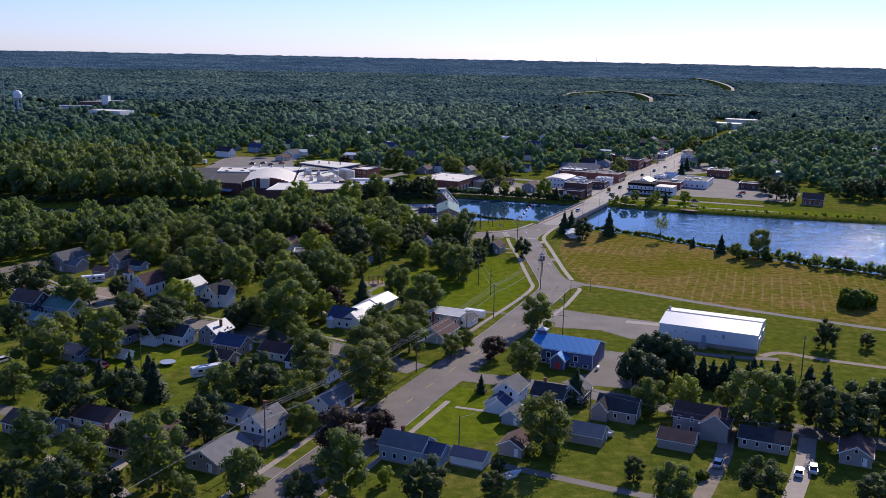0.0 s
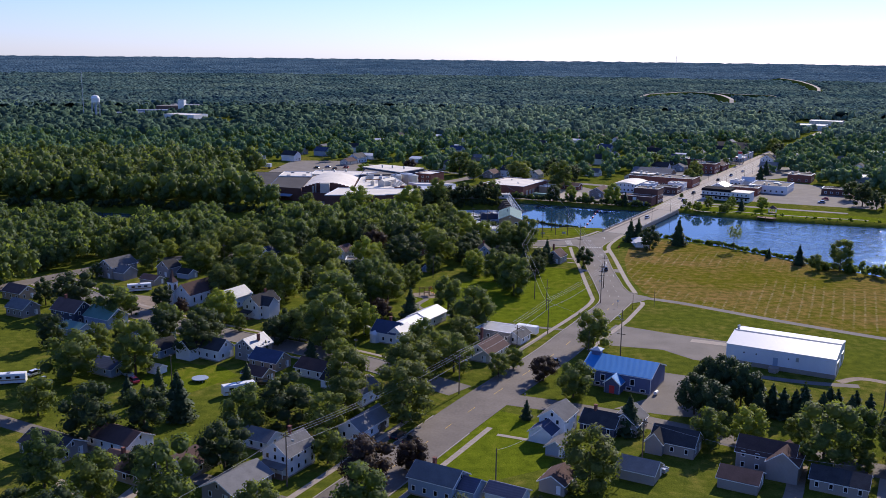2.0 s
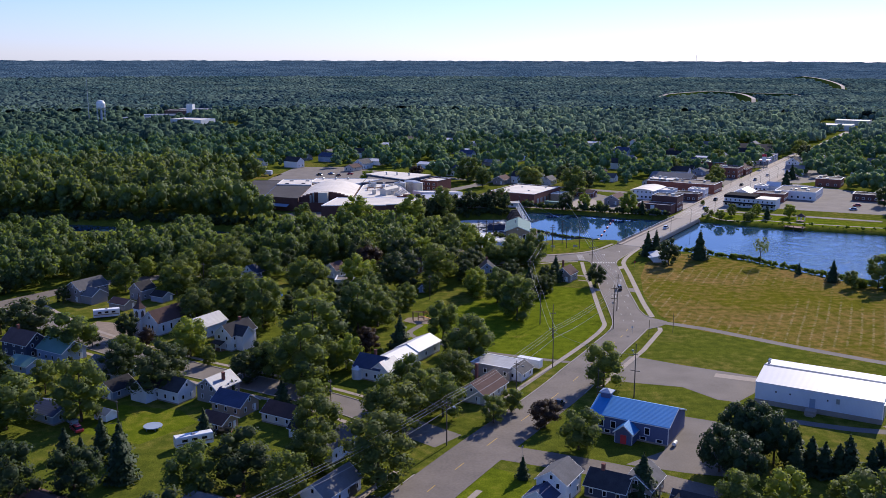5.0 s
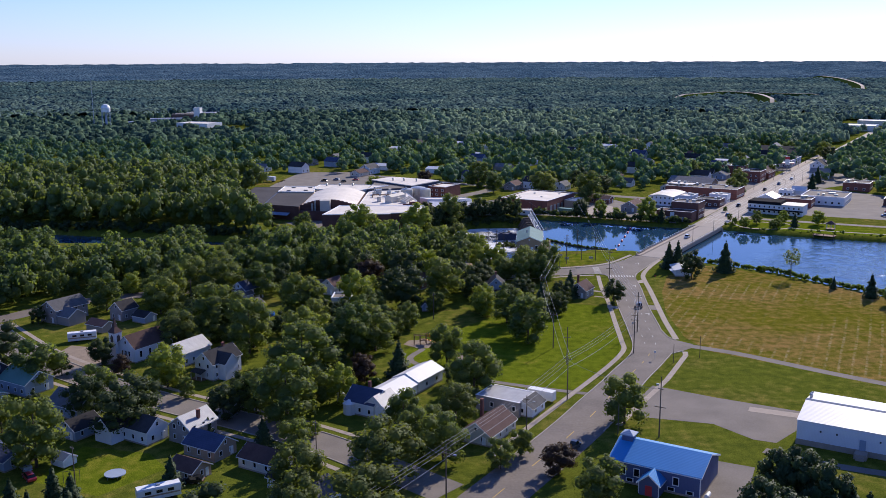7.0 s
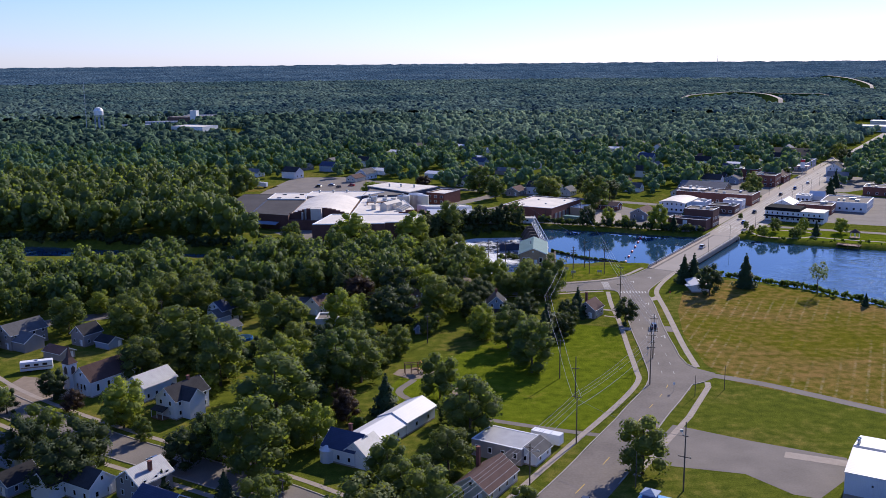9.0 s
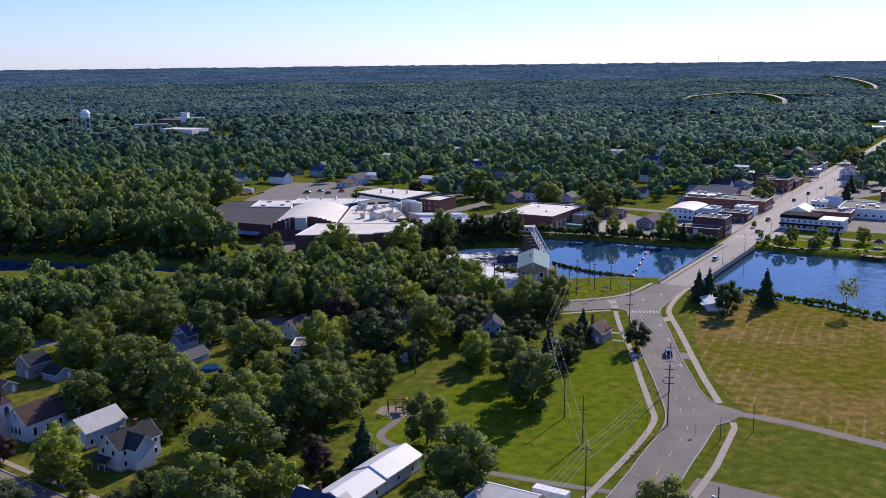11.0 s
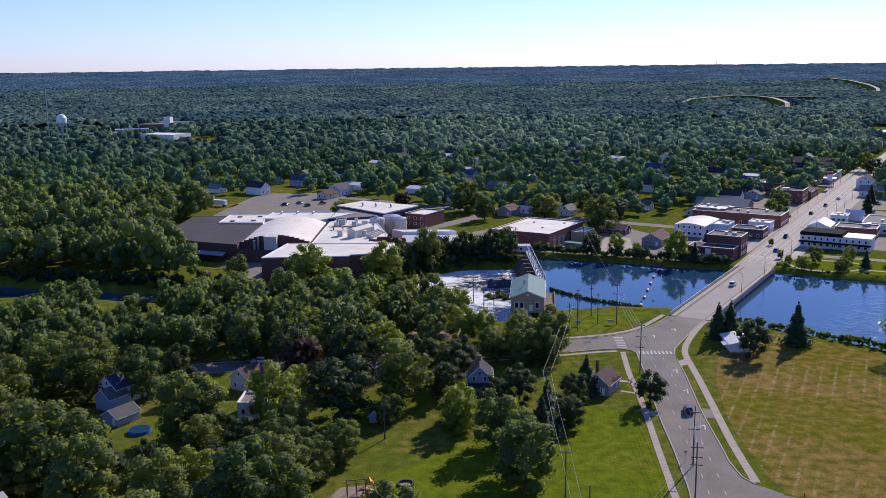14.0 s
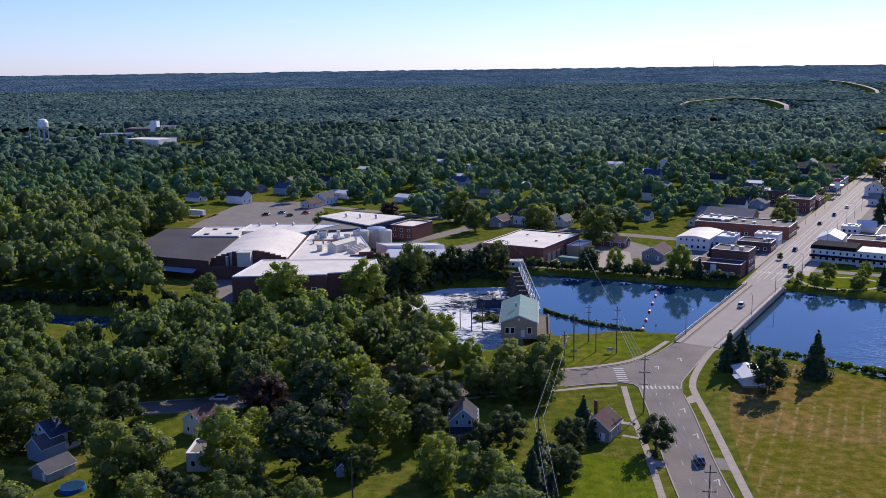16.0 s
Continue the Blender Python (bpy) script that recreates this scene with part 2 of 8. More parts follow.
M_DARKWALL = surf("dark_siding", (0.06, 0.07, 0.11), 0.75, 0.2, 0.4, 4.0, rib=0.22, axis=2)
M_TRIM = surf("white_trim", (0.78, 0.78, 0.76), 0.5, 0.08, 1.0, 6.0, bumps=0.05)
M_WOODPOLE = surf("weathered_pole", (0.13, 0.10, 0.075), 0.9, 0.3, 2.0, 8.0)
M_STEEL = surf("grey_steel", (0.40, 0.42, 0.43), 0.45, 0.15, 1.0, 6.0, metal=0.7, bumps=0.05)
M_DARKSTEEL = surf("dark_steel", (0.07, 0.07, 0.075), 0.5, 0.2, 1.0, 6.0, metal=0.4, bumps=0.05)
M_WIRE = surf("wire", (0.35, 0.34, 0.33), 0.4, 0.1, 1.0, 6.0, metal=0.5, bumps=0)
M_BARK = surf("bark", (0.10, 0.075, 0.055), 0.95, 0.35, 3.0, 14.0, bumps=0.5)
M_ORANGE = surf("orange_plastic", (0.75, 0.32, 0.02), 0.45, 0.1, 1.0, 6.0, bumps=0)
M_RED = surf("red_plastic", (0.55, 0.05, 0.06), 0.5, 0.15, 1.0, 6.0, bumps=0)
M_BLUEPL = surf("blue_plastic", (0.03, 0.13, 0.45), 0.4, 0.12, 1.0, 6.0, bumps=0)
M_TYRE = surf("tyre_rubber", (0.02, 0.02, 0.02), 0.85, 0.2, 3.0, 10.0)
M_WOOD = surf("wood_deck", (0.22, 0.13, 0.08), 0.85, 0.25, 0.8, 6.0)
M_STONE = surf("rubble_stone", (0.22, 0.17, 0.14), 0.95, 0.4, 0.5, 3.0, bumps=0.5)


def glass_mat():
    m, nt, b = nodes_of("window_glass")
    b.inputs["Base Color"].default_value = (0.010, 0.012, 0.016, 1)
    b.inputs["Roughness"].default_value = 0.08
    b.inputs["Specular IOR Level"].default_value = 0.35
    return m


M_GLASS = glass_mat()
L_MAPLE = leaf("maple_leaves", (0.068, 0.109, 0.044), (0.154, 0.190, 0.056))
L_LIGHT = leaf("light_leaves", (0.150, 0.203, 0.046), (0.208, 0.252, 0.056), 0.5)
L_WOOD = leaf("woodland_leaves", (0.064, 0.108, 0.050), (0.142, 0.184, 0.064))
L_DARK = leaf("dark_leaves", (0.040, 0.065, 0.030), (0.062, 0.086, 0.035), 0.4)
L_PURPLE = leaf("purple_leaves", (0.046, 0.032, 0.028), (0.058, 0.040, 0.030), 0.3)
L_PINE = leaf("needles", (0.030, 0.056, 0.026), (0.046, 0.074, 0.028), 0.2)
L_WILLOW = leaf("willow_leaves", (0.090, 0.127, 0.036), (0.118, 0.143, 0.046), 0.45)
# Middle-distance leaves: haze is mixed in as blue, palest towards the sun.
L_MID_HAZE = leaf("middle_haze_leaves", (0.078, 0.135, 0.115), (0.129, 0.185, 0.131), 0.3, 0.0, 0.5)
L_MID_PALE_HAZE = leaf("pale_haze_leaves", (0.120, 0.195, 0.188), (0.198, 0.270, 0.206), 0.3, 0.0, 0.5)
# Town leaves carry a little blue haze in their base colour.
L_TOWN_HAZE = leaf("town_haze_leaves", (0.090, 0.160, 0.107), (0.149, 0.225, 0.125), 0.4, 0.05)
L_SHRUB = leaf("shrub_leaves", (0.06, 0.11, 0.016), (0.09, 0.13, 0.02))


# ---- mesh building ----
class Mesh:
    """Gathers vertices and faces of one part."""

    def __init__(self):
        self.v, self.f = [], []

    def add(self, verts, faces):
        n = len(self.v)
        self.v += [tuple(p) for p in verts]
        self.f += [tuple(i + n for i in f) for f in faces]
        return self

    def box(self, x0, x1, y0, y1, z0, z1):
        return self.add([(x0, y0, z0), (x1, y0, z0), (x1, y1, z0), (x0, y1, z0), (x0, y0, z1), (x1, y0, z1), (x1, y1, z1), (x0, y1, z1)],
                        [(3, 2, 1, 0), (4, 5, 6, 7), (0, 1, 5, 4), (1, 2, 6, 5), (2, 3, 7, 6), (3, 0, 4, 7)])

    def tube(self, a, b, ra, rb, n=8, caps=True):
        a, b = Vector(a), Vector(b)
        q = (b - a).to_track_quat("Z", "Y")
        ring = [q @ Vector((math.cos(2 * math.pi * i / n), math.sin(2 * math.pi * i / n), 0)) for i in range(n)]
        faces = [(i, (i + 1) % n, n + (i + 1) % n, n + i) for i in range(n)]
        if caps:
            faces += [tuple(reversed(range(n))), tuple(range(n, 2 * n))]
        return self.add([a + r * ra for r in ring] + [b + r * rb for r in ring], faces)

    def slab(self, quad, thick):
        """A sloping slab under four top corners."""
        q = [Vector(p) for p in quad]
        nrm = (q[1] - q[0]).cross(q[3] - q[0]).normalized()
        return self.add(q + [p - nrm * thick for p in q], [(0, 1, 2, 3), (7, 6, 5, 4), (1, 0, 4, 5), (2, 1, 5, 6), (3, 2, 6, 7), (0, 3, 7, 4)])

    def prism(self, outline, y0, y1):
        """An outline in x and z, drawn out along y."""
        n = len(outline)
        return self.add([(x, y0, z) for x, z in outline] + [(x, y1, z) for x, z in outline],
                        [tuple(range(n)), tuple(reversed(range(n, 2 * n)))] + [((i + 1) % n, i, n + i, n + (i + 1) % n) for i in range(n)])

    def plate(self, outline, z0, z1):
        """An outline in x and y, drawn up from z0 to z1."""
        n = len(outline)
        return self.add([(x, y, z0) for x, y in outline] + [(x, y, z1) for x, y in outline],
                        [tuple(reversed(range(n))), tuple(range(n, 2 * n))] + [(i, (i + 1) % n, n + (i + 1) % n, n + i) for i in range(n)])

    def done(self, name, *mats, smooth=False):
        me = bpy.data.meshes.new(name)
        me.from_pydata(self.v, [], self.f)
        for m in mats:
            me.materials.append(m)
        if smooth:
            me.polygons.foreach_set("use_smooth", [True] * len(me.polygons))
        me.update()
        return me


def part(name, mesh, material, parent, label="", smooth=False):
    ob = new(name, mesh.done(name, material, smooth=smooth) if isinstance(mesh, Mesh) else mesh)
    ob.parent = parent
    if label:
        tagged(ob, label)
    return ob


def thing(name, label, category, m=None, group="", kind=""):
    ob = new(name)
    tagged(ob, label, category, group, kind)
    if m is not None:
        ob.matrix_basis = m
    return ob


def solid(name, mesh, material, label, category, m=None, group="", kind="", smooth=False):
    ob = new(name, mesh.done(name, material, smooth=smooth))
    tagged(ob, label, category, group, kind)
    if m is not None:
        ob.matrix_basis = m
    return ob


# ---- ground, river ----
UPPER = [(330, 300), (240, 360), (205, 390), (185, 412), (172, 432), (158, 452), (141, 468), (127, 479), (112, 497), (104, 500), (91, 501), (72, 497),
         (70, 545), (73, 592), (87, 588), (109, 579), (130, 569), (150, 562), (168, 557), (190, 542), (213, 531), (228, 525), (300, 497), (420, 455), (520, 300)]
LOWER = [(66, 493), (56, 487), (44, 484), (38, 492), (36, 502), (20, 509), (-31, 510), (-62, 515), (-110, 528), (-180, 526), (-270, 510), (-270, 560), (-180, 570), (-124, 556),
         (-60, 540), (-31, 535), (15, 545), (28, 572), (40, 582), (66, 583)]


def inside_depth(px, py, poly):
    """Signed distance to a polygon's edge, positive inside."""
    d = np.full(px.shape, 1e9)
    ins = np.zeros(px.shape, bool)
    for (x0, y0), (x1, y1) in zip(poly, poly[1:] + poly[:1]):
        ex, ey = x1 - x0, y1 - y0
        s = np.clip(((px - x0) * ex + (py - y0) * ey) / (ex * ex + ey * ey), 0, 1)
        d = np.minimum(d, np.hypot(px - x0 - s * ex, py - y0 - s * ey))
        if y0 != y1:
            ins ^= ((y0 > py) != (y1 > py)) & (px < ex * (py - y0) / ey + x0)
    return np.where(ins, d, -d)


def ground_z(px, py):
    px, py = np.asarray(px, float), np.asarray(py, float)
    up, lo = inside_depth(px, py, UPPER), inside_depth(px, py, LOWER)
    z = np.interp(up, [-1.0, 6.0], [0.0, -5.0])
    z = np.minimum(z, np.interp(lo, [-4.0, 5.0], [0.0, -7.0]))
    far = np.hypot(px, py)
    z = z + np.interp(far, [1300, 2500, 3600, 4950], [0.0, 6.0, 22.0, 52.0])
    return z


def lines(a, b, lo, hi, step, grow):
    out = list(np.arange(lo, hi + step, step))
    s, p = step, lo
    while p > a:
        s *= grow
        p -= s
        out.insert(0, max(p, a))
    s, p = step, out[-1]
    while p < b:
        s *= grow
        p += s
        out.append(min(p, b))
    return np.array(out)


gx, gy = lines(-4900, 4900, -150, 330, 3.0, 1.18), lines(-700, 4900, 290, 620, 3.0, 1.18)
GX, GY = np.meshgrid(gx, gy)
GZ = ground_z(GX, GY)
nx, ny = len(gx), len(gy)
idx = np.arange(nx * ny).reshape(ny, nx)
quads = np.stack([idx[:-1, :-1], idx[:-1, 1:], idx[1:, 1:], idx[1:, :-1]], -1).reshape(-1, 4)
me = bpy.data.meshes.new("ground")
me.from_pydata(np.stack([GX, GY, GZ], -1).reshape(-1, 3).tolist(), [], quads.tolist())
me.materials.append(M_GRASS)
me.polygons.foreach_set("use_smooth", [True] * len(me.polygons))
tagged(new("ground", me), "flat grassy ground of a small river town", "ground", kind="structure")


def sheet(name, outline, z, material, label, category="ground"):
    return solid(name, Mesh().add([(x, y, z) for x, y in outline], [tuple(range(len(outline)))]), material, label, category, kind="structure")


sheet("water", [(68.5, 280), (560, 280), (560, 610), (68.5, 610)], -1.7, M_WATER, "calm dark blue mill pond with soft ripples", "water")
sheet("water_west", [(-300, 480), (-25, 480), (-25, 600), (-300, 600)], -4.6, M_WATER, "dark calm river between wooded banks", "water")
sheet("water_downstream", [(-25, 480), (66.5, 480), (66.5, 600), (-25, 600)], -4.6, M_RAPID, "shallow river with white rapids below the dam", "water")


def ribbon(name, pts, width, z, material, label, category="road", kind="structure", step=6.0):
    """A strip along a line of points; width may change from point to point."""
    ws = width if isinstance(width, (list, tuple)) else [width] * len(pts)
    fine, fw = [], []
    for (p, q, a, b) in zip(pts, pts[1:], ws, ws[1:]):
        n = max(1, int(math.dist(p, q) / step))
        for i in range(n):
            fine.append(Vector(p).lerp(Vector(q), i / n))
            fw.append(a + (b - a) * i / n)
    fine.append(Vector(pts[-1]))
    fw.append(ws[-1])
    mesh = Mesh()
    vs = []
    for i, p in enumerate(fine):
        t = (fine[min(i + 1, len(fine) - 1)] - fine[max(i - 1, 0)]).normalized()
        n = Vector((t.y, -t.x))
        vs += [(p.x - n.x * fw[i] / 2, p.y - n.y * fw[i] / 2, z), (p.x + n.x * fw[i] / 2, p.y + n.y * fw[i] / 2, z)]
    mesh.add(vs, [(2 * i, 2 * i + 1, 2 * i + 3, 2 * i + 2) for i in range(len(fine) - 1)])
    return solid(name, mesh, material, label, category, kind=kind)


def kerb(pts, label="low concrete kerb along the road"):
    """A raised edge 0.14 m high."""
    mesh = Mesh()
    for p, q in zip(pts, pts[1:]):
        p, q = Vector(p), Vector(q)
        n = Vector((q.y - p.y, p.x - q.x)).normalized() * 0.14
        mesh.plate([(p.x - n.x, p.y - n.y), (q.x - n.x, q.y - n.y), (q.x + n.x, q.y + n.y), (p.x + n.x, p.y + n.y)][::-1], -0.05, 0.15)
    return solid("kerb", mesh, M_KERB, label, "kerb", kind="structure")


def bend(pts, n=6):
    """A smooth line through the points."""
    out = []
    p = [Vector(q) for q in pts]
    p = [2 * p[0] - p[1]] + p + [2 * p[-1] - p[-2]]
    for i in range(1, len(p) - 2):
        for k in range(n):
            s = k / n
            out.append(0.5 * (2 * p[i] + (p[i + 1] - p[i - 1]) * s + (2 * p[i - 1] - 5 * p[i] + 4 * p[i + 1] - p[i + 2]) * s * s + (3 * p[i] - p[i - 1] - 3 * p[i + 1] + p[i + 2]) * s ** 3))
    out.append(p[-2])
    return [(q.x, q.y) for q in out]

# ---- roads ----
MAIN = bend([(-52, 109), (-20, 162), (9.3, 213), (28.5, 246.5), (55, 290), (73.0, 325), (84.1, 347.5), (87.3, 371), (89.3, 398), (92.3, 426), (94.6, 447), (102.3, 466), (112.6, 483.5)])
MW = [12.4] * 24 + [12.4 - 2.0 * min(1, i / 6) for i in range(len(MAIN) - 24)]
WEST = bend([(97, 458), (80, 456.4), (68, 453.6), (56, 450.0), (20, 443.5), (-22, 439), (-60, 430), (-104, 412), (-128, 384), (-170, 330)])
CHURCH = bend([(24, 256), (-3, 280), (-25, 294.5), (-53, 311.5), (-92, 341), (-126, 378)])
EAST = bend([(34, 250.5), (50, 243.7), (63, 237), (80, 226), (110, 207), (150, 183)])
ribbon("road", MAIN, MW, 0.03, M_ASPHALT, "wide grey asphalt main road with worn markings")
ribbon("road_west", WEST, [12.0] * 6 + [12.0 - 0.28 * i for i in range(12)] + [8.6] * (len(WEST) - 18), 0.024, M_ASPHALT, "two-lane asphalt side road running under trees")
ribbon("church_road", CHURCH, 9.5, 0.018, M_LOT, "residential street of patched grey asphalt")
ribbon("east_road", EAST, 8.0, 0.018, M_ASPHALT, "narrow asphalt street past a blue hall")
ribbon("south_road", [(-8, 189), (-40, 208), (-75, 229), (-140, 268)], 5.0, 0.014, M_LOT, "narrow shaded lane between gardens")
ribbon("main_street", [(157, 557), (178, 592), (247, 709), (364, 907), (520, 1170), (700, 1480)], [14, 16, 17, 15, 13, 12], 0.035, M_DECK, "long pale concrete main street of a small town")
sheet("junction", [(69.7, 447.9), (77.2, 449.8), (84.7, 450.8), (87.8, 448.9), (88.6, 446.2), (87.4, 432), (97.9, 433), (98.9, 444.4), (100.4, 449.7), (103.4, 455.5), (112.4, 472.2), (118.5, 482), (108.5, 488.5), (107, 485.6), (100.8, 476.6), (94.5, 469.9), (88.1, 465.6), (83.4, 463.6), (76, 461.4), (69, 460.2)], 0.036, M_ASPHALT, "wide grey asphalt junction before the bridge", "road")


sheet("track_mouth", [(84, 346), (88.2, 341.5), (90, 346.2), (94.2, 348.6), (97.2, 351.4), (98.6, 355.2), (94.6, 359.4), (92.9, 363), (92.3, 368.5), (87, 368)], 0.034, M_ASPHALT, "flared asphalt mouth of a field track", "road")


def side(pts, d):
    """The line d metres to the right of a line."""
    out = []
    for i, p in enumerate(pts):
        a, b = Vector(pts[max(i - 1, 0)]), Vector(pts[min(i + 1, len(pts) - 1)])
        t = (b - a).normalized()
        out.append((p[0] + t.y * d, p[1] - t.x * d))
    return out


n0 = len(MAIN)
kerb(side(MAIN[:16], 6.3))
kerb(side(MAIN[24:27], 6.0) + side(MAIN[28:34], 5.3) + [(90.0, 346.0), (94.0, 348.4)])
kerb([(94.6, 359.4), (92.9, 363.0)] + side(MAIN[42:59], 5.25))
kerb([(98.9, 444.4), (100.4, 449.7), (103.4, 455.5), (112.4, 472.2), (117.5, 480.3)])
kerb(side(MAIN[:17], -6.3))
kerb(side(MAIN[21:27], -6.1) + side(MAIN[29:58], -5.25) + [(88.6, 446.2), (87.8, 448.9), (84.7, 450.8), (77.2, 449.8), (69.7, 447.9)])
kerb([(69, 460.2), (76, 461.4), (83.4, 463.6), (88.1, 465.6), (94.5, 469.9), (100.8, 476.6), (106.8, 485.3)])
kerb(side(WEST[18:36], -4.5))
kerb(side(WEST[18:36], 4.5))
kerb(side(CHURCH[3:], 4.9))
kerb(side(CHURCH[3:], -4.9))
# footpaths in slabs, a verge away from the road


def footpath(pts, width, label, slab=1.6):
    """A path of concrete slabs with open joints."""
    d = 0.0
    mesh = Mesh()
    for p, q in zip(pts, pts[1:]):
        p, q = Vector(p), Vector(q)
        L = (q - p).length
        t = (q - p) / L
        n = Vector((t.y, -t.x)) * width / 2
        k = max(1, round(L / slab))
        for i in range(k):
            a, b = p + t * (L * i / k + 0.02), p + t * (L * (i + 1) / k - 0.02)
            mesh.plate([(a.x - n.x, a.y - n.y), (a.x + n.x, a.y + n.y), (b.x + n.x, b.y + n.y), (b.x - n.x, b.y - n.y)], -0.05, 0.05)
    ob = solid("footpath", mesh, M_CONC, label, "footpath", kind="structure")
    return ob


footpath(side(MAIN[:17], 9.0), 1.4, "concrete footpath with slab joints beside the road")
footpath(side(MAIN[:17], -10.4), 1.5, "concrete footpath with slab joints beside the road")
footpath(bend([(33.5, 273.5), (43.6, 291), (54, 308.5), (68.8, 333.5), (76.4, 349), (77.7, 358), (79.2, 376), (80.8, 394), (82.1, 410), (83.0, 428), (84.9, 447.5)], 4), 1.5, "concrete footpath with slab joints along the park")
footpath([(64.5, 291), (69.8, 300.2), (76.5, 311.5), (83.6, 323.5), (93.8, 344.4), (94.4, 347.8)], 1.5, "concrete footpath beside the parking lot")
footpath(bend([(94.9, 360.4), (96.1, 380), (98.2, 401.6), (100.4, 424.2), (101.6, 439.3), (102.8, 447.8), (106.8, 458.7), (114.7, 474.8), (118.6, 480.8)], 3), 1.8, "pale footpath curving up to the bridge")
footpath(bend([(105.8, 487.6), (100.2, 479.6), (95.0, 472.9), (87.7, 467.4), (76.2, 463.4), (63, 461.6)], 3), 1.5, "footpath along the pond lawn")
footpath(bend([(36, 438.5), (56, 443.0), (69.4, 445.6), (77.0, 447.6), (83.4, 448.4)], 3), 1.4, "footpath along the side road past a cottage lawn")
sheet("driveway_apron", [(80.6, 401.2), (84.4, 400.2), (84.2, 396.6), (80.2, 398.0)], 0.03, M_CONC, "short concrete driveway apron", "drive")
sheet("kerb_ramp", [(95.2, 401.6), (97.6, 400.9), (97.2, 394.6), (94.6, 395.6)], 0.03, M_LOT, "cracked apron between road and footpath", "drive")
sheet("corner_apron", [(98.6, 438.2), (101.0, 440.6), (101.8, 436.0), (98.3, 434.0)], 0.04, M_CONC, "concrete corner ramp beside the crossing", "pavement")
footpath(side(CHURCH[4:], 7.6), 1.4, "footpath along the residential street")
footpath(side(CHURCH[4:], -7.6), 1.4, "footpath along the residential street")
footpath([(82.4, 421.0), (75.0, 424.6)], 1.6, "short concrete garden path")
footpath([(82.3, 412.4), (78.2, 414.6)], 1.0, "narrow concrete path to a cottage door")
footpath([(31.0, 226.5), (46.5, 219.5)], 1.3, "garden path across the lawn")
ribbon("park_path", bend([(60.5, 312.5), (46, 318), (30, 326), (14, 340), (17, 352)]), 2.0, 0.02, M_LOT, "gravel path across the park", "path")
ribbon("field_track", bend([(92, 355.5), (97.5, 353.2), (108.8, 346.0), (118, 338.0), (134, 324), (165, 300), (220, 262)]), 3.4, 0.026, M_LOT, "narrow asphalt track along the field", "path")
ribbon("shed_track", bend([(128, 262.5), (136, 265), (146, 258), (160, 250), (190, 232)]), 2.6, 0.018, M_DIRT, "dusty track past the white shed", "path")
ribbon("shed_drive", bend([(132, 259), (118, 262.5), (102, 270), (94, 276)]), 3.0, 0.016, M_LOT, "shaded gravel drive beside the white shed", "path")
sheet("parking_lot", [(71, 306), (78.5, 318.5), (93, 309), (111.0, 299), (109, 291), (98, 280), (93.5, 282), (87, 291.5), (80, 293.5), (68, 297)], 0.02, M_LOT, "worn grey-brown parking lot", "parking lot")
sheet("lot_slab", [(99.2, 302.6), (110.6, 297.6), (109.2, 294.6), (97.8, 299.6)], 0.04, M_CONC, "pale concrete slab in the lot", "parking lot")
sheet("hall_lot", [(79, 272), (89, 267), (85.5, 259), (92, 252.5), (92, 244), (84, 236), (74, 238.5), (62, 243), (72, 250), (76, 262)], 0.02, M_LOT, "bare asphalt yard beside the blue hall", "parking lot")
sheet("church_lot", [(-90, 357), (-73, 352), (-70, 339), (-84, 336), (-92, 345)], 0.026, M_DIRT, "pale gravel lot beside the church", "parking lot")
sheet("plant_lot", [(-97, 668), (-92, 740), (-84, 800), (-36, 800), (-24, 735), (-22, 690), (-30, 668)], 0.02, M_LOT, "broad asphalt lot behind the factory", "parking lot")
sheet("store_yard", [(84, 600), (104, 590), (118, 600), (122, 625), (108, 642), (100, 612)], 0.02, M_CONC, "pale concrete yard beside the brick store", "yard")
sheet("store_lot", [(52, 606), (62, 599), (76, 596), (90, 591), (111, 583), (132, 573), (146, 567), (154, 590), (128, 650), (104, 660), (70, 668), (40, 640)], 0.01, M_LOT, "dusty asphalt round the brick store", "yard")
sheet("river_lot", [(22, 462), (38, 463), (40, 484), (26, 480)], 0.02, M_DIRT, "gravel pull-off by the river", "parking lot")
sheet("mill_yard", [(-60, 575), (-36, 540), (-31, 578), (16, 575), (12, 585), (-50, 583)], 0.015, M_LOT, "shaded mill yard", "yard")
sheet("downtown_lot", [(196, 605), (226, 588), (285, 562), (312, 600), (302, 655), (262, 712), (230, 690)], 0.012, M_LOT, "town parking lots of pale asphalt", "parking lot")
sheet("downtown_lot_west", [(140, 590), (166, 588), (232, 705), (262, 770), (235, 785), (150, 650)], 0.012, M_LOT, "yards and lanes behind the main street", "parking lot")
sheet("river_park_road", [(176, 584), (214, 566), (260, 545), (262, 549), (216, 571), (179, 589)], 0.03, M_ASPHALT, "side street by the river park", "road")
sheet("hayfield", [(98, 362), (102, 347.5), (136, 322.5), (168, 301.5), (222, 264), (300, 250), (330, 296), (238, 356), (202, 388), (182, 410), (168, 430), (154, 448), (139, 462), (127, 466), (112, 446), (104, 420), (99, 392)], 0.012, M_FIELD, "dry mown hayfield with pale cutting lines", "field")
sheet("park_lawn", [(8, 338), (22, 329), (48, 316), (60, 316.5), (76, 346), (80, 400), (66, 405), (45, 395), (28, 372), (16, 362)], 0.012, M_LAWN, "mown green park lawn", "lawn")
sheet("pond_lawn", [(66, 484), (88, 492.5), (104, 492.5), (95, 479), (85, 470), (72, 464.5), (64, 468)], 0.014, M_LAWN, "bright mown lawn by the pond", "lawn")
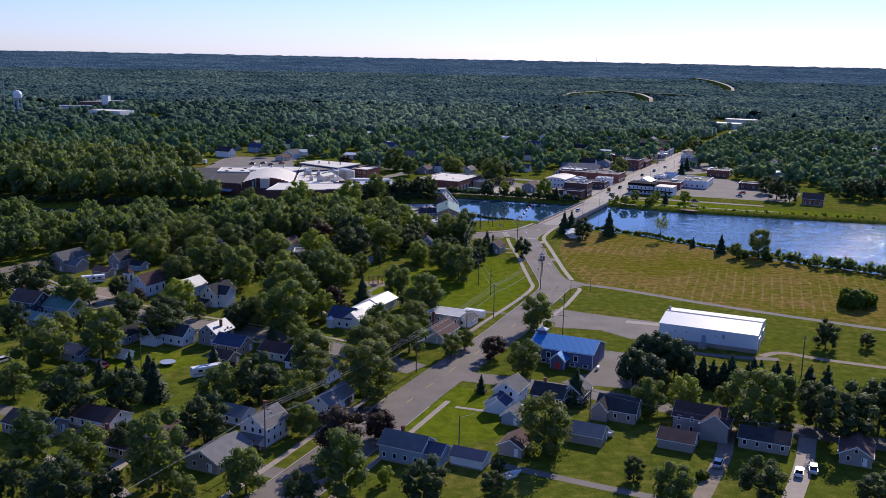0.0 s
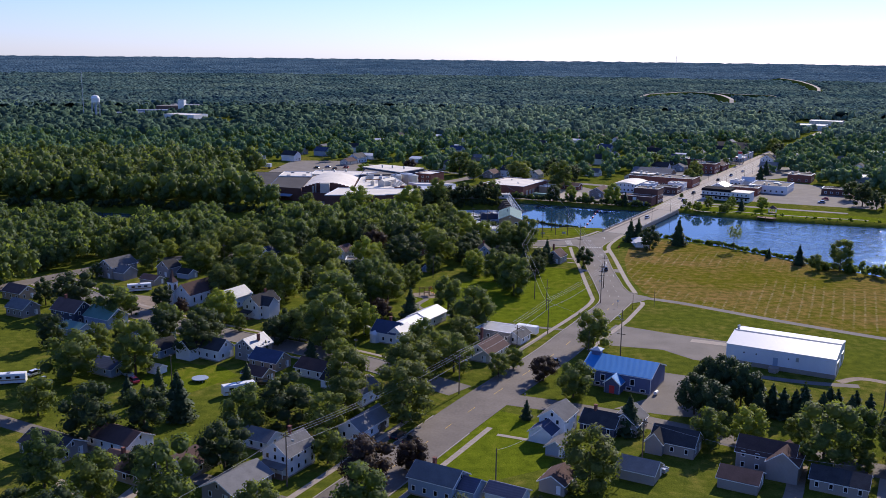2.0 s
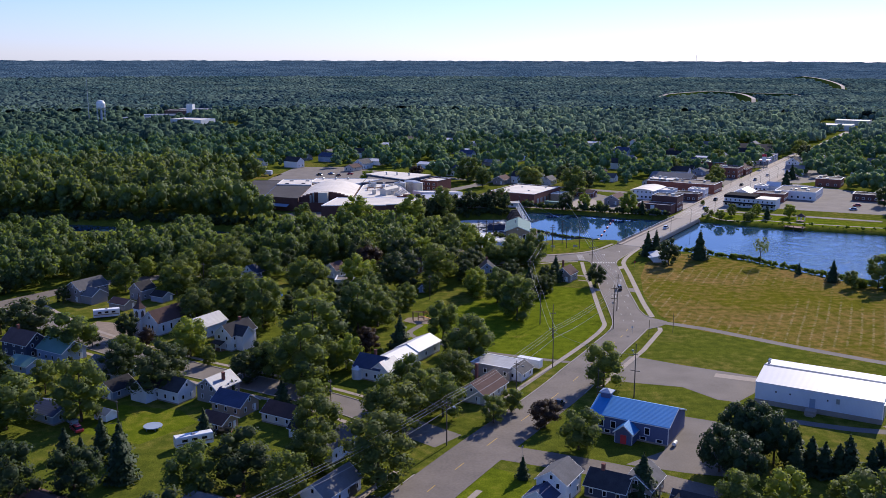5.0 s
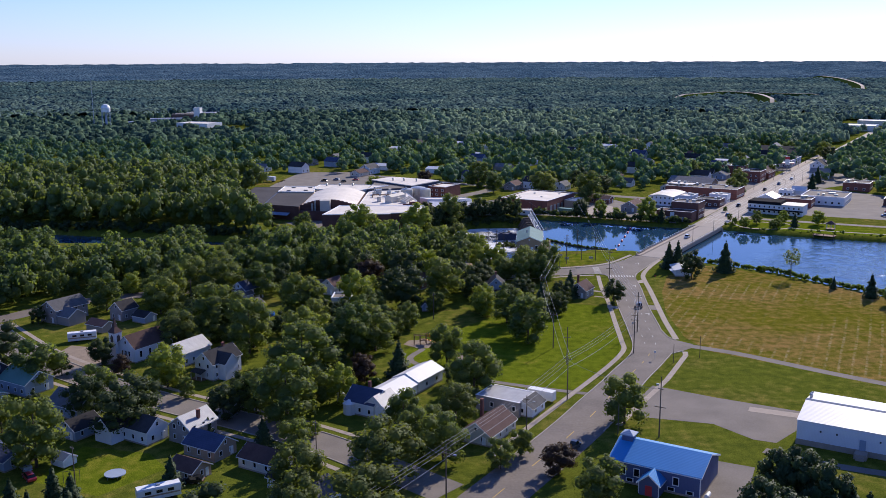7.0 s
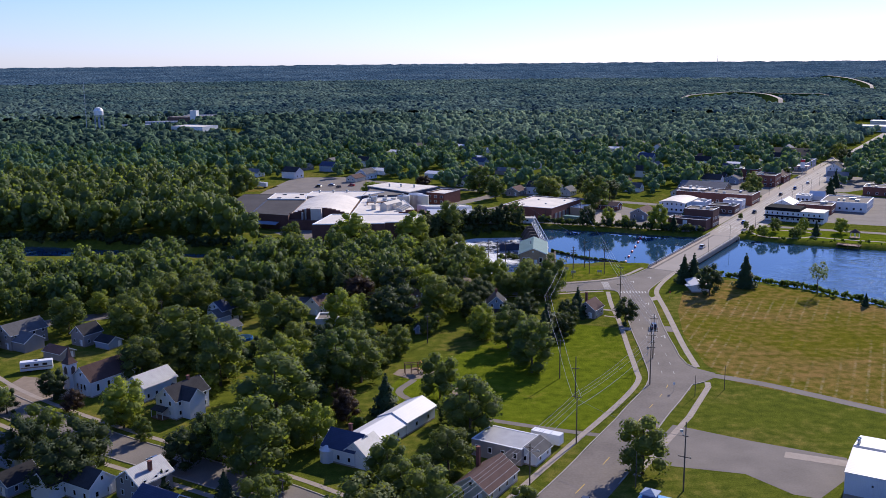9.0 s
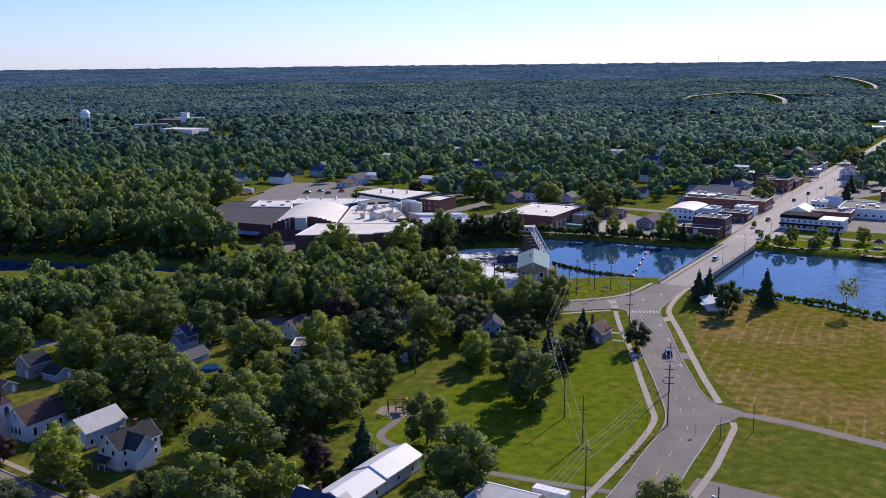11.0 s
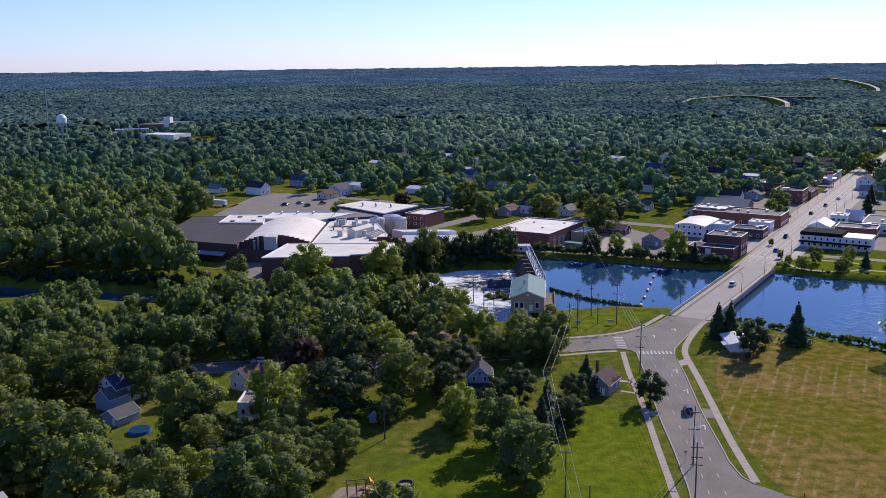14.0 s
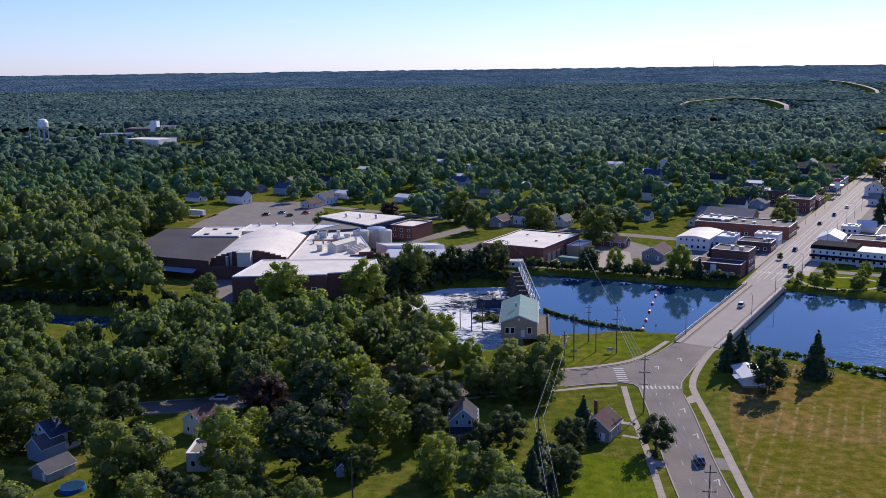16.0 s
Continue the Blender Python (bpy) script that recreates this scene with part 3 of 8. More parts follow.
sheet("corner_lawn", [(38.5, 238.5), (33, 241.5), (13, 207.5), (24, 200), (40, 208), (46, 221)], 0.012, M_LAWN, "bright mown corner lawn", "lawn")
sheet("house_lawn", [(-62, 262), (-46, 255), (-36, 268), (-42, 276), (-58, 280)], 0.012, M_LAWN, "sunlit back garden lawn", "lawn")
# worn markings


def dash(mesh, p, q, w, z=0.05):
    p, q = Vector(p), Vector(q)
    t = (q - p).normalized()
    n = Vector((t.y, -t.x)) * w / 2
    mesh.add([(p.x - n.x, p.y - n.y, z), (p.x + n.x, p.y + n.y, z), (q.x + n.x, q.y + n.y, z), (q.x - n.x, q.y - n.y, z)], [(0, 1, 2, 3)])


def marking(name, p, q, w, material, z=0.05, label="worn painted road marking"):
    m = Mesh()
    dash(m, p, q, w, z)
    return solid(name, m, material, label, "marking", kind="structure")


for off in (-1.6, 1.6):
    line = side(MAIN[38:62], off)
    for i in range(0, len(line) - 1, 2):
        a, b = Vector(line[i]), Vector(line[i + 1])
        marking("lane_marking", a, a.lerp(b, 0.5), 0.12, M_PAINT)
for i in range(5, 36, 2):
    a, b = Vector(MAIN[i]), Vector(MAIN[i + 1])
    marking("lane_marking", a, a.lerp(b, 0.6), 0.14, M_YELLOW)
for i in range(9):
    x = 89.6 + i * 1.1
    marking("crossing_bar", (x, 445.4 - i * 0.05), (x + 0.1, 447.8 - i * 0.05), 0.5, M_PAINT, 0.046)
for i in range(7):
    marking("crossing_bar", (84.3 + i * 0.1, 452.0 + i * 1.7), (87.0 + i * 0.1, 451.9 + i * 1.7), 0.6, M_PAINT, 0.05)
for x, y in ((92.4, 388), (94.6, 412), (95.8, 428), (105, 468), (97, 461)):
    marking("turn_arrow", (x, y), (x + 0.6, y + 3.0), 0.3, M_PAINT, 0.055)
    marking("turn_arrow", (x - 0.8, y + 1.9), (x + 0.6, y + 3.0), 0.3, M_PAINT, 0.059)
for off in (-2.6, 2.6):
    for k in range(26):
        a = Vector((160, 562)) + Vector((0.509, 0.861)) * (k * 16)
        n = Vector((0.861, -0.509)) * off
        marking("lane_marking", a + n, a + n + Vector((0.509, 0.861)) * 7, 0.2, M_PAINT)

# ---- bridge ----
BDIR = Vector((43.2, 70.2)).normalized()
bridge_m = pose(136.0, 519.4, 0, 0, 0, -math.degrees(math.atan2(BDIR.x, BDIR.y)))
bridge = thing("bridge", "pale concrete road bridge with steel railings", "bridge", bridge_m)
HALF = 43.0
part("deck", Mesh().box(-6.9, 6.9, -HALF, HALF, -0.9, 0.055), M_DECK, bridge)
part("girder", Mesh().box(-6.0, -5.0, -HALF + 1, HALF - 1, -2.1, -0.9).box(5.0, 6.0, -HALF + 1, HALF - 1, -2.1, -0.9), M_CONC, bridge)
for sx in (-1, 1):
    part("walkway", Mesh().box(min(sx * 5.0, sx * 6.9), max(sx * 5.0, sx * 6.9), -HALF, HALF, 0.06, 0.24), M_CONC, bridge)
    part("joint_strip", Mesh().box(min(sx * 4.3, sx * 4.98), max(sx * 4.3, sx * 4.98), -HALF, HALF, 0.056, 0.066), M_LOT, bridge, "dirty gutter strip")
    part("parapet", Mesh().box(min(sx * 6.6, sx * 6.9), max(sx * 6.6, sx * 6.9), -HALF, HALF, 0.24, 0.75), M_DECK, bridge)
    rail = part("railing", Mesh().box(sx * 6.75 - 0.06, sx * 6.75 + 0.06, -HALF, HALF, 1.25, 1.35).box(sx * 6.75 - 0.04, sx * 6.75 + 0.04, -HALF, HALF, 1.0, 1.06), M_STEEL, bridge)
    for i in range(36):
        y = -HALF + 0.5 + i * (2 * HALF - 1) / 35
        p = part("rail_post", Mesh().box(sx * 6.75 - 0.05, sx * 6.75 + 0.05, y - 0.05, y + 0.05, 0.75, 1.25), M_STEEL, rail)
for y in (-28, 0, 28):
    part("pier", Mesh().box(-6.4, 6.4, y - 0.7, y + 0.7, -6, -0.9), M_CONC, bridge)
for y in (-HALF - 1.5, HALF + 0.3):
    part("abutment", Mesh().box(-7.2, 7.2, y, y + 1.2, -6, 0.02), M_CONC, bridge)
part("expansion_joint", Mesh().box(-4.3, 4.3, -HALF + 0.2, -HALF + 0.6, 0.056, 0.07), M_DARKSTEEL, bridge)
part("expansion_joint", Mesh().box(-4.3, 4.3, HALF - 0.6, HALF - 0.2, 0.056, 0.07), M_DARKSTEEL, bridge)

# main street pavements and polished wheel tracks
STREET = [(170, 579), (178, 592), (247, 709), (364, 907), (470, 1086)]
for off, w in ((-10.6, 4.4), (10.6, 4.4)):
    ribbon("street_pavement", side(STREET[:4], off), w, 0.05, M_CONC, "broad pale concrete pavement in front of the shops", "pavement")
for off in (-5.6, -3.9, -1.4, 1.4, 3.9, 5.6):
    ribbon("wheel_track", side([(163, 567)] + STREET[1:], off), 0.55, 0.045, M_TRACKS, "pale polished wheel track on the street", "marking")
for k in range(10):
    a = Vector((169.5, 577)) + Vector((0.861, -0.509)) * (-7 + 1.5 * k)
    marking("crossing_bar", a, a + Vector((0.509, 0.861)) * 2.6, 0.6, M_PAINT, 0.056)
for k in range(8):
    a = Vector((184.5, 586)) + Vector((0.509, 0.861)) * (-4 + 1.3 * k)
    marking("crossing_bar", a, a + Vector((0.861, -0.509)) * 2.6, 0.6, M_PAINT, 0.056)
sheet("east_lot", [(256, 712), (275, 700), (330, 735), (318, 775), (296, 784), (268, 735)], 0.013, M_LOT, "worn grey forecourt beside the main street", "parking lot")
sheet("north_lot", [(268, 795), (292, 790), (318, 845), (300, 862), (280, 838)], 0.013, M_LOT, "forecourt of a filling station", "parking lot")
sheet("shop_lot", [(206, 715), (232, 712), (246, 738), (215, 765), (196, 745)], 0.013, M_LOT, "small car park behind brick shops", "parking lot")
# lanes and drives between the near gardens
ribbon("back_lane", bend([(24.6, 198.0), (37.1, 191.1), (47.4, 184.7), (57.8, 178.2), (78.0, 166.6)]), 2.6, 0.012, M_LOT, "narrow gravel back lane between gardens", "path")
ribbon("driveway", bend([(95.5, 209.4), (93.0, 204.4), (87.6, 193.6), (81.5, 184.1), (70.8, 168.0)]), 3.6, 0.014, M_DIRT, "worn gravel driveway beside a garage", "path")
ribbon("driveway", bend([(113.1, 203.6), (111.1, 200.6), (102.9, 186.4), (90.9, 168.6)]), 4.0, 0.014, M_CONC, "pale concrete driveway with parked cars", "path")
ribbon("driveway", [(-44.0, 200.0), (-46.7, 191.5), (-40.6, 182.0)], 3.4, 0.014, M_CONC, "curved concrete driveway of a ranch house", "path")
ribbon("driveway", [(-62.0, 203.0), (-57.5, 197.8), (-50.0, 192.5)], 3.0, 0.015, M_CONC, "curved concrete driveway of a ranch house", "path")
ribbon("driveway", [(0.5, 219.0), (5.5, 228.0)], 5.0, 0.014, M_LOT, "short asphalt driveway of a white house", "path")
# far motorway on low banks, curving through the woods
HIGHWAYS = [bend([(424, 1812), (520, 1930), (590, 1990), (618, 1900), (590, 1740), (560, 1640)]), bend([(600, 1965), (670, 1900), (760, 1850)]), bend([(1136, 3022), (1120, 2780), (1070, 2560), (1002, 2335), (930, 2150)])]
for line in HIGHWAYS:
    rows = []
    for i, q in enumerate(zip(side(line, -16), side(line, -3.6), side(line, 3.6), side(line, 16))):
        g = float(ground_z(*q[1]))
        up = g + 11.5 * min(1.0, (i + 0.1) / 3, (len(line) - 0.9 - i) / 3)
        rows.append([(q[0][0], q[0][1], g - 1), (q[1][0], q[1][1], up), (q[2][0], q[2][1], up), (q[3][0], q[3][1], g - 1)])
    for name, cols, material, label in (("embankment", (0, 2), M_UNDER, "grassy bank of a far motorway"), ("motorway", (1,), M_CONC, "far pale motorway on a low bank")):
        m = Mesh().add([v for r in rows for v in r], [(4 * i + j, 4 * i + j + 1, 4 * i + j + 5, 4 * i + j + 4) for i in range(len(rows) - 1) for j in cols])
        solid(name, m, material, label, "road", kind="structure")

# ---- building kit ----
G_NEAR = "houses of the near streets"
def window_meshes():
    f, g = Mesh(), Mesh()
    # a frame with a recess for the pane, in one piece
    o, i = [(-0.62, -0.85), (0.62, -0.85), (0.62, 0.85), (-0.62, 0.85)], [(-0.47, -0.7), (0.47, -0.7), (0.47, 0.7), (-0.47, 0.7)]
    f.add([(x, -0.05, z) for x, z in o] + [(x, 0.08, z) for x, z in o] + [(x, 0.08, z) for x, z in i] + [(x, 0.0, z) for x, z in i],
          [(k, (k + 1) % 4, 4 + (k + 1) % 4, 4 + k) for k in range(4)] + [(4 + k, 4 + (k + 1) % 4, 8 + (k + 1) % 4, 8 + k) for k in range(4)] + [(8 + k, 8 + (k + 1) % 4, 12 + (k + 1) % 4, 12 + k) for k in range(4)] + [(12, 13, 14, 15)])
    g.box(-0.45, 0.45, 0.01, 0.03, -0.68, 0.68)
    return f.done("window", M_TRIM), g.done("pane", M_GLASS)


WINDOW, PANE = window_meshes()
DOOR = Mesh().box(-0.6, 0.6, -0.05, 0.06, 0, 2.2).box(-0.45, 0.45, 0.06, 0.1, 0.1, 2.05).done("door", M_TRIM)


def window(t, x, y, z, face, w=1.0, h=1.0):
    """A framed window on a wall that faces the local direction face (degrees from +y)."""
    ob = new("window", WINDOW)
    ob.parent = t
    ob.matrix_basis = pose(x, y, z, 0, 0, face) @ Matrix.Diagonal((w, 1, h, 1))
    p = new("pane", PANE)
    p.parent = ob
    return ob


def door(t, x, y, z, face, w=1.0, h=1.0):
    ob = new("door", DOOR)
    ob.parent = t
    ob.matrix_basis = pose(x, y, z, 0, 0, face) @ Matrix.Diagonal((w, 1, h, 1))
    return ob


def wall_row(t, w, l, z, n_long, n_gable, size=1.0):
    """A row of windows round the house, at one storey."""
    for i in range(n_long):
        y = l * ((i + 0.5) / n_long - 0.5)
        window(t, w / 2, y, z, -90, size, size)
        window(t, -w / 2, y, z, 90, size, size)
    for i in range(n_gable):
        x = w * ((i + 0.5) / n_gable - 0.5) * 0.9
        window(t, x, -l / 2, z, 180, size, size)
        window(t, x, l / 2, z, 0, size, size)


def roof_mesh(w, l, wall_h, rise, over=0.4, thick=0.16):
    r = Mesh()
    k = rise / (w / 2)
    zt, xo, yo = wall_h + rise + 0.16, w / 2 + over, l / 2 + over
    ze = zt - k * xo
    r.slab([(0, -yo, zt), (0, yo, zt), (-xo, yo, ze), (-xo, -yo, ze)], thick)
    r.slab([(0, yo, zt), (0, -yo, zt), (xo, -yo, ze), (xo, yo, ze)], thick)
    return r


def trim_mesh(w, l, wall_h, rise, over=0.4):
    """White boards along the gable edges and eaves."""
    b = Mesh()
    k = rise / (w / 2)
    zt, xo = wall_h + rise + 0.14, w / 2 + over
    ze = zt - k * xo
    for y in (-l / 2 - over - 0.06, l / 2 + over):
        for sgn in (-1, 1):
            b.prism([(0, zt), (0, zt - 0.3), (sgn * xo, ze - 0.3), (sgn * xo, ze)][::sgn], y, y + 0.06)
    for sgn in (-1, 1):
        b.box(min(sgn * xo, sgn * (xo + 0.1)), max(sgn * xo, sgn * (xo + 0.1)), -l / 2 - over, l / 2 + over, ze - 0.22, ze - 0.06)
    return b


def gabled(name, label, category, x, y, w, l, wall_h, rise, wall, roof, rz=TURN, over=0.4, group="", z=0.0, trim=True, base=True):
    """Walls and a two-sided roof, ridge along the local y."""
    m = pose(x, y, z, 0, 0, rz)
    if group == G_NEAR:
        m = m @ Matrix.Diagonal((0.84, 0.84, 0.86, 1))
    t = thing(name, label, category, m, group)
    part("wall", Mesh().prism([(-w / 2, 0.4), (w / 2, 0.4), (w / 2, wall_h), (0, wall_h + rise), (-w / 2, wall_h)], -l / 2, l / 2), wall, t)
    if base:
        part("foundation", Mesh().box(-w / 2 - 0.03, w / 2 + 0.03, -l / 2 - 0.03, l / 2 + 0.03, -0.3, 0.4), M_CONC, t)
    part("roof", roof_mesh(w, l, wall_h, rise, over), roof, t)
    if trim:
        part("trim", trim_mesh(w, l, wall_h, rise, over), M_TRIM, t)
    return t


def wing(t, dx, dy, w, l, wall_h, rise, wall, roof, turn=0, over=0.35):
    """A smaller gabled wing, in the house's own axes."""
    for name, mesh, m in (("wing_wall", Mesh().prism([(-w / 2, -0.2), (w / 2, -0.2), (w / 2, wall_h), (0, wall_h + rise), (-w / 2, wall_h)], -l / 2, l / 2), wall),
                          ("wing_roof", roof_mesh(w, l, wall_h, rise, over), roof), ("wing_trim", trim_mesh(w, l, wall_h, rise, over), M_TRIM)):
        part(name, mesh, m, t).matrix_basis = pose(dx, dy, 0.004, 0, 0, turn)


def chimney(t, x, y, z0, z1, material=None):
    part("chimney", Mesh().box(x - 0.4, x + 0.4, y - 0.4, y + 0.4, z0, z1).box(x - 0.48, x + 0.48, y - 0.48, y + 0.48, z1, z1 + 0.15), material or M_BRICK, t)


def porch(t, x0, x1, y0, y1, h, roof, posts=3):
    """A lean-to porch on posts in front of the -y wall."""
    part("porch_roof", Mesh().slab([(x0, y0, h), (x1, y0, h), (x1, y1, h + 0.7), (x0, y1, h + 0.7)], 0.14), roof, t)
    part("porch_floor", Mesh().box(x0 + 0.1, x1 - 0.1, y0 + 0.1, y1, 0.0, 0.35), M_WOOD, t)
    for i in range(posts):
        x = x0 + 0.25 + (x1 - x0 - 0.5) * i / max(1, posts - 1)
        part("porch_post", Mesh().box(x - 0.08, x + 0.08, y0 + 0.15, y0 + 0.31, 0.3, h), M_TRIM, t)


def flat_block(name, label, category, x, y, w, l, h, wall, roof, rz=TURN, z=0.0, para=0.5, cap=None, group=""):
    """A flat-roofed block with a parapet all round."""
    t = thing(name, label, category, pose(x, y, z, 0, 0, rz), group)
    part("wall", Mesh().box(-w / 2, w / 2, -l / 2, l / 2, -0.3, h), wall, t)
    part("roof", Mesh().box(-w / 2 + 0.3, w / 2 - 0.3, -l / 2 + 0.3, l / 2 - 0.3, h, h + 0.12), roof, t)
    p = Mesh()
    for a in ((-w / 2, w / 2, -l / 2, -l / 2 + 0.3), (-w / 2, w / 2, l / 2 - 0.3, l / 2), (-w / 2, -w / 2 + 0.3, -l / 2 + 0.3, l / 2 - 0.3), (w / 2 - 0.3, w / 2, -l / 2 + 0.3, l / 2 - 0.3)):
        p.box(*a, h, h + para)
    part("parapet", p, wall, t)
    c = Mesh()
    for a in ((-w / 2 - 0.06, w / 2 + 0.06, -l / 2 - 0.06, -l / 2 + 0.36), (-w / 2 - 0.06, w / 2 + 0.06, l / 2 - 0.36, l / 2 + 0.06), (-w / 2 - 0.06, -w / 2 + 0.36, -l / 2 + 0.36, l / 2 - 0.36), (w / 2 - 0.36, w / 2 + 0.06, -l / 2 + 0.36, l / 2 - 0.36)):
        c.box(*a, h + para, h + para + 0.1)
    part("coping", c, cap or M_TRIM, t)
    return t


def roof_unit(t, x, y, z, w=1.6, l=1.4, h=1.1, material=None):
    part("roof_unit", Mesh().box(x - w / 2, x + w / 2, y - l / 2, y + l / 2, z, z + h).box(x - w / 2 - 0.08, x + w / 2 + 0.08, y - l / 2 - 0.08, y + l / 2 + 0.08, z + h, z + h + 0.12), material or M_STEEL, t)


# ---- white steel shed and blue hall ----
wb = gabled("steel_building", "long white steel shed with low white roof", "shed", 120.3, 281.0, 20.6, 29.6, 5.6, 1.5, M_WHITE_METAL, M_ROOF_WHITE, rz=TURN + 90, over=0.15, trim=False)
part("ridge_cap", Mesh().prism([(-0.5, 7.13), (0, 7.36), (0.5, 7.13), (0.5, 7.22), (0, 7.46), (-0.5, 7.22)], -14.9, 14.9), M_STEEL, wb)
part("plinth", Mesh().box(-10.45, -10.25, -14.9, 14.9, -0.3, 1.25), M_CONC, wb, "grey weathered concrete plinth")
part("service_door", Mesh().box(-10.5, -10.31, 0.4, 1.7, 1.25, 3.6), M_GREYBLUE, wb)
part("loading_dock", Mesh().box(-13.0, -10.5, -0.2, 2.4, -0.2, 1.2).box(-13.6, -13.0, 0.2, 2.0, -0.2, 0.6), M_CONC, wb)
part("exhaust_vent", Mesh().box(-10.7, -10.3, -5.2, -4.4, 3.4, 4.6), M_STEEL, wb)
for y in (9.6, 6.2, -2.6):
    part("wall_vent", Mesh().box(-10.42, -10.3, y, y + 0.35, 3.6, 4.0), M_DARKSTEEL, wb)
for x in (2.0, 3.2):
    part("roof_vent", Mesh().tube((x, 14.2, 6.7), (x, 14.2, 7.9), 0.25, 0.25, 10).tube((x, 14.2, 7.9), (x, 14.2, 8.15), 0.45, 0.1, 10), M_STEEL, wb)
for x in (-5, 5):
    part("end_door", Mesh().box(x - 2, x + 2, -14.95, -14.8, 0, 3.8), M_STEEL, wb)

hall = gabled("hall", "slate blue hall with a bright blue metal roof", "hall", 68.6, 262.6, 13.0, 18.8, 4.6, 2.4, M_BLUE_WALL, M_BLUE_ROOF, rz=TURN + 90, over=0.3)
wing(hall, -8.3, -0.2, 4.0, 3.6, 2.9, 1.7, M_BLUE_WALL, M_BLUE_ROOF, 90, 0.4)
part("corner_board", Mesh().box(-6.56, -6.42, -9.46, -9.3, 0.3, 4.5), M_TRIM, hall)
for y in (-2.3, 1.76):
    part("corner_board", Mesh().box(-10.2, -10.06, y, y + 0.14, 0.2, 2.9), M_TRIM, hall)
part("red_door", Mesh().box(-10.2, -10.08, -0.9, 0.5, 0.1, 2.2), M_RED, hall, "dull red entrance door")
for y in (-4.5, 3.6, 6.5):
    window(hall, -6.52, y, 2.7, 90, 1.1, 1.1)
for y in (-3.6, -7.4, 5.0):
    window(hall, -6.52, y, 0.9, 90, 1.3, 0.5)
part("cupola", Mesh().box(-1.1, 1.1, 6.6, 8.8, 6.2, 8.0), M_BLUE_WALL, hall)
part("cupola_roof", Mesh().box(-1.5, 1.5, 6.2, 9.2, 8.0, 8.15).add([(-1.5, 6.2, 8.15), (1.5, 6.2, 8.15), (1.5, 9.2, 8.15), (-1.5, 9.2, 8.15), (0, 7.7, 8.9)], [(0, 1, 4), (1, 2, 4), (2, 3, 4), (3, 0, 4)]), M_GREYBLUE, hall)
part("propane_tank", Mesh().tube((-6.0, -10.6, 0.7), (-4.2, -10.6, 0.7), 0.45, 0.45, 12), M_TRIM, hall)

# ---- brick store by the pond ----
store = flat_block("brick_store", "large red brick warehouse with a white flat roof", "warehouse", 78.8, 626.4, 28.8, 38.4, 6.2, M_BRICK, M_MEMBRANE)
for i, y in enumerate((-15, -10, -5, 0)):
    part("loading_door", Mesh().box(14.35, 14.5, y, y + 3.0, 0.2, 3.6), M_STEEL, store)
for x in (-10, -3, 5, 11):
    part("wall_panel", Mesh().box(x - 0.3, x + 0.3, -19.32, -19.2, 1, 5.4), M_BRICK_D, store)
for x, y in ((-6, 8), (4, -4), (8, 12), (-9, -10)):
    part("roof_hatch", Mesh().box(x - 0.5, x + 0.5, y - 0.4, y + 0.4, 6.3, 6.8), M_STEEL, store)
annex = flat_block("store_annex", "small cream brick annex with a pale roof", "warehouse", 99.2, 622.5, 6.4, 13.0, 4.4, M_BRICK_T, M_MEMBRANE)
solid("dumpster", Mesh().prism([(-1.4, 0.2), (1.4, 0.2), (1.6, 2.0), (-1.6, 2.0)], -4.2, 4.2).box(-1.7, 1.7, -4.3, 4.3, 2.0, 2.15), M_GREEN_ROOF, "long green steel waste container", "container", pose(92.5, 606.0, 0, 0, 0, TURN + 88))

# ---- dairy plant ----
def roof_block(name, label, outline, z0, z1, wall, roof, rim=0.35):
    """A flat-roofed block over any outline; the rim stands up round the roof."""
    t = thing(name, label, "factory")
    part("wall", Mesh().plate(outline, z0, z1), wall, t)
    cx, cy = sum(p[0] for p in outline) / len(outline), sum(p[1] for p in outline) / len(outline)
    inner = [(cx + (x - cx) * 0.975, cy + (y - cy) * 0.975) for x, y in outline]
    part("roof", Mesh().plate(inner, z1, z1 + 0.1), roof, t)
    r = Mesh()
    n = len(outline)
    for i in range(n):
        a, b, c, d = outline[i], outline[(i + 1) % n], inner[(i + 1) % n], inner[i]
        r.plate([a, b, c, d], z1, z1 + rim)
    part("coping", r, M_TRIM if roof is M_MEMBRANE else M_TAR, t)
    return t


front = roof_block("river_block", "long dark brick mill block with a white flat roof", [(-36.5, 544.5), (-2.8, 546.0), (-2.8, 548.2), (16.0, 552.0), (13.5, 572.0), (-31.0, 574.0)], -6.5, 9.0, M_BRICK_D, M_MEMBRANE)
for x, z in ((-16, 7.2), (-16, 4.0), (-7.5, 4.0), (4, 5.0)):
    window(front, x, 545.35 + (x + 16) * 0.045 + (1.9 if x > 0 else 0), z, 180, 1.6, 0.8)
for x, y in ((-20, 552), (-19, 553)):
    part("roof_pipe", Mesh().tube((x, y, 9), (x, y, 10.2), 0.3, 0.3, 8).tube((x, y, 10.2), (x, y - 0.6, 10.5), 0.35, 0.35, 8), M_DARKSTEEL, front)
tar = roof_block("tar_roof_block", "wide low warehouse with a stained black roof", [(-93, 604), (-74, 590.5), (-53.5, 581.5), (-52.5, 634), (-74.5, 636), (-74.5, 660), (-92, 661)], -0.3, 7.4, M_BRICK_D, M_TAR, 0.2)
part("awning", Mesh().slab([(-76, 587.6, 3.0), (-60, 580.4, 3.0), (-58.8, 583.4, 4.0), (-74.8, 590.4, 4.0)], 0.2), M_GREYBLUE, tar, "blue-grey metal awning")
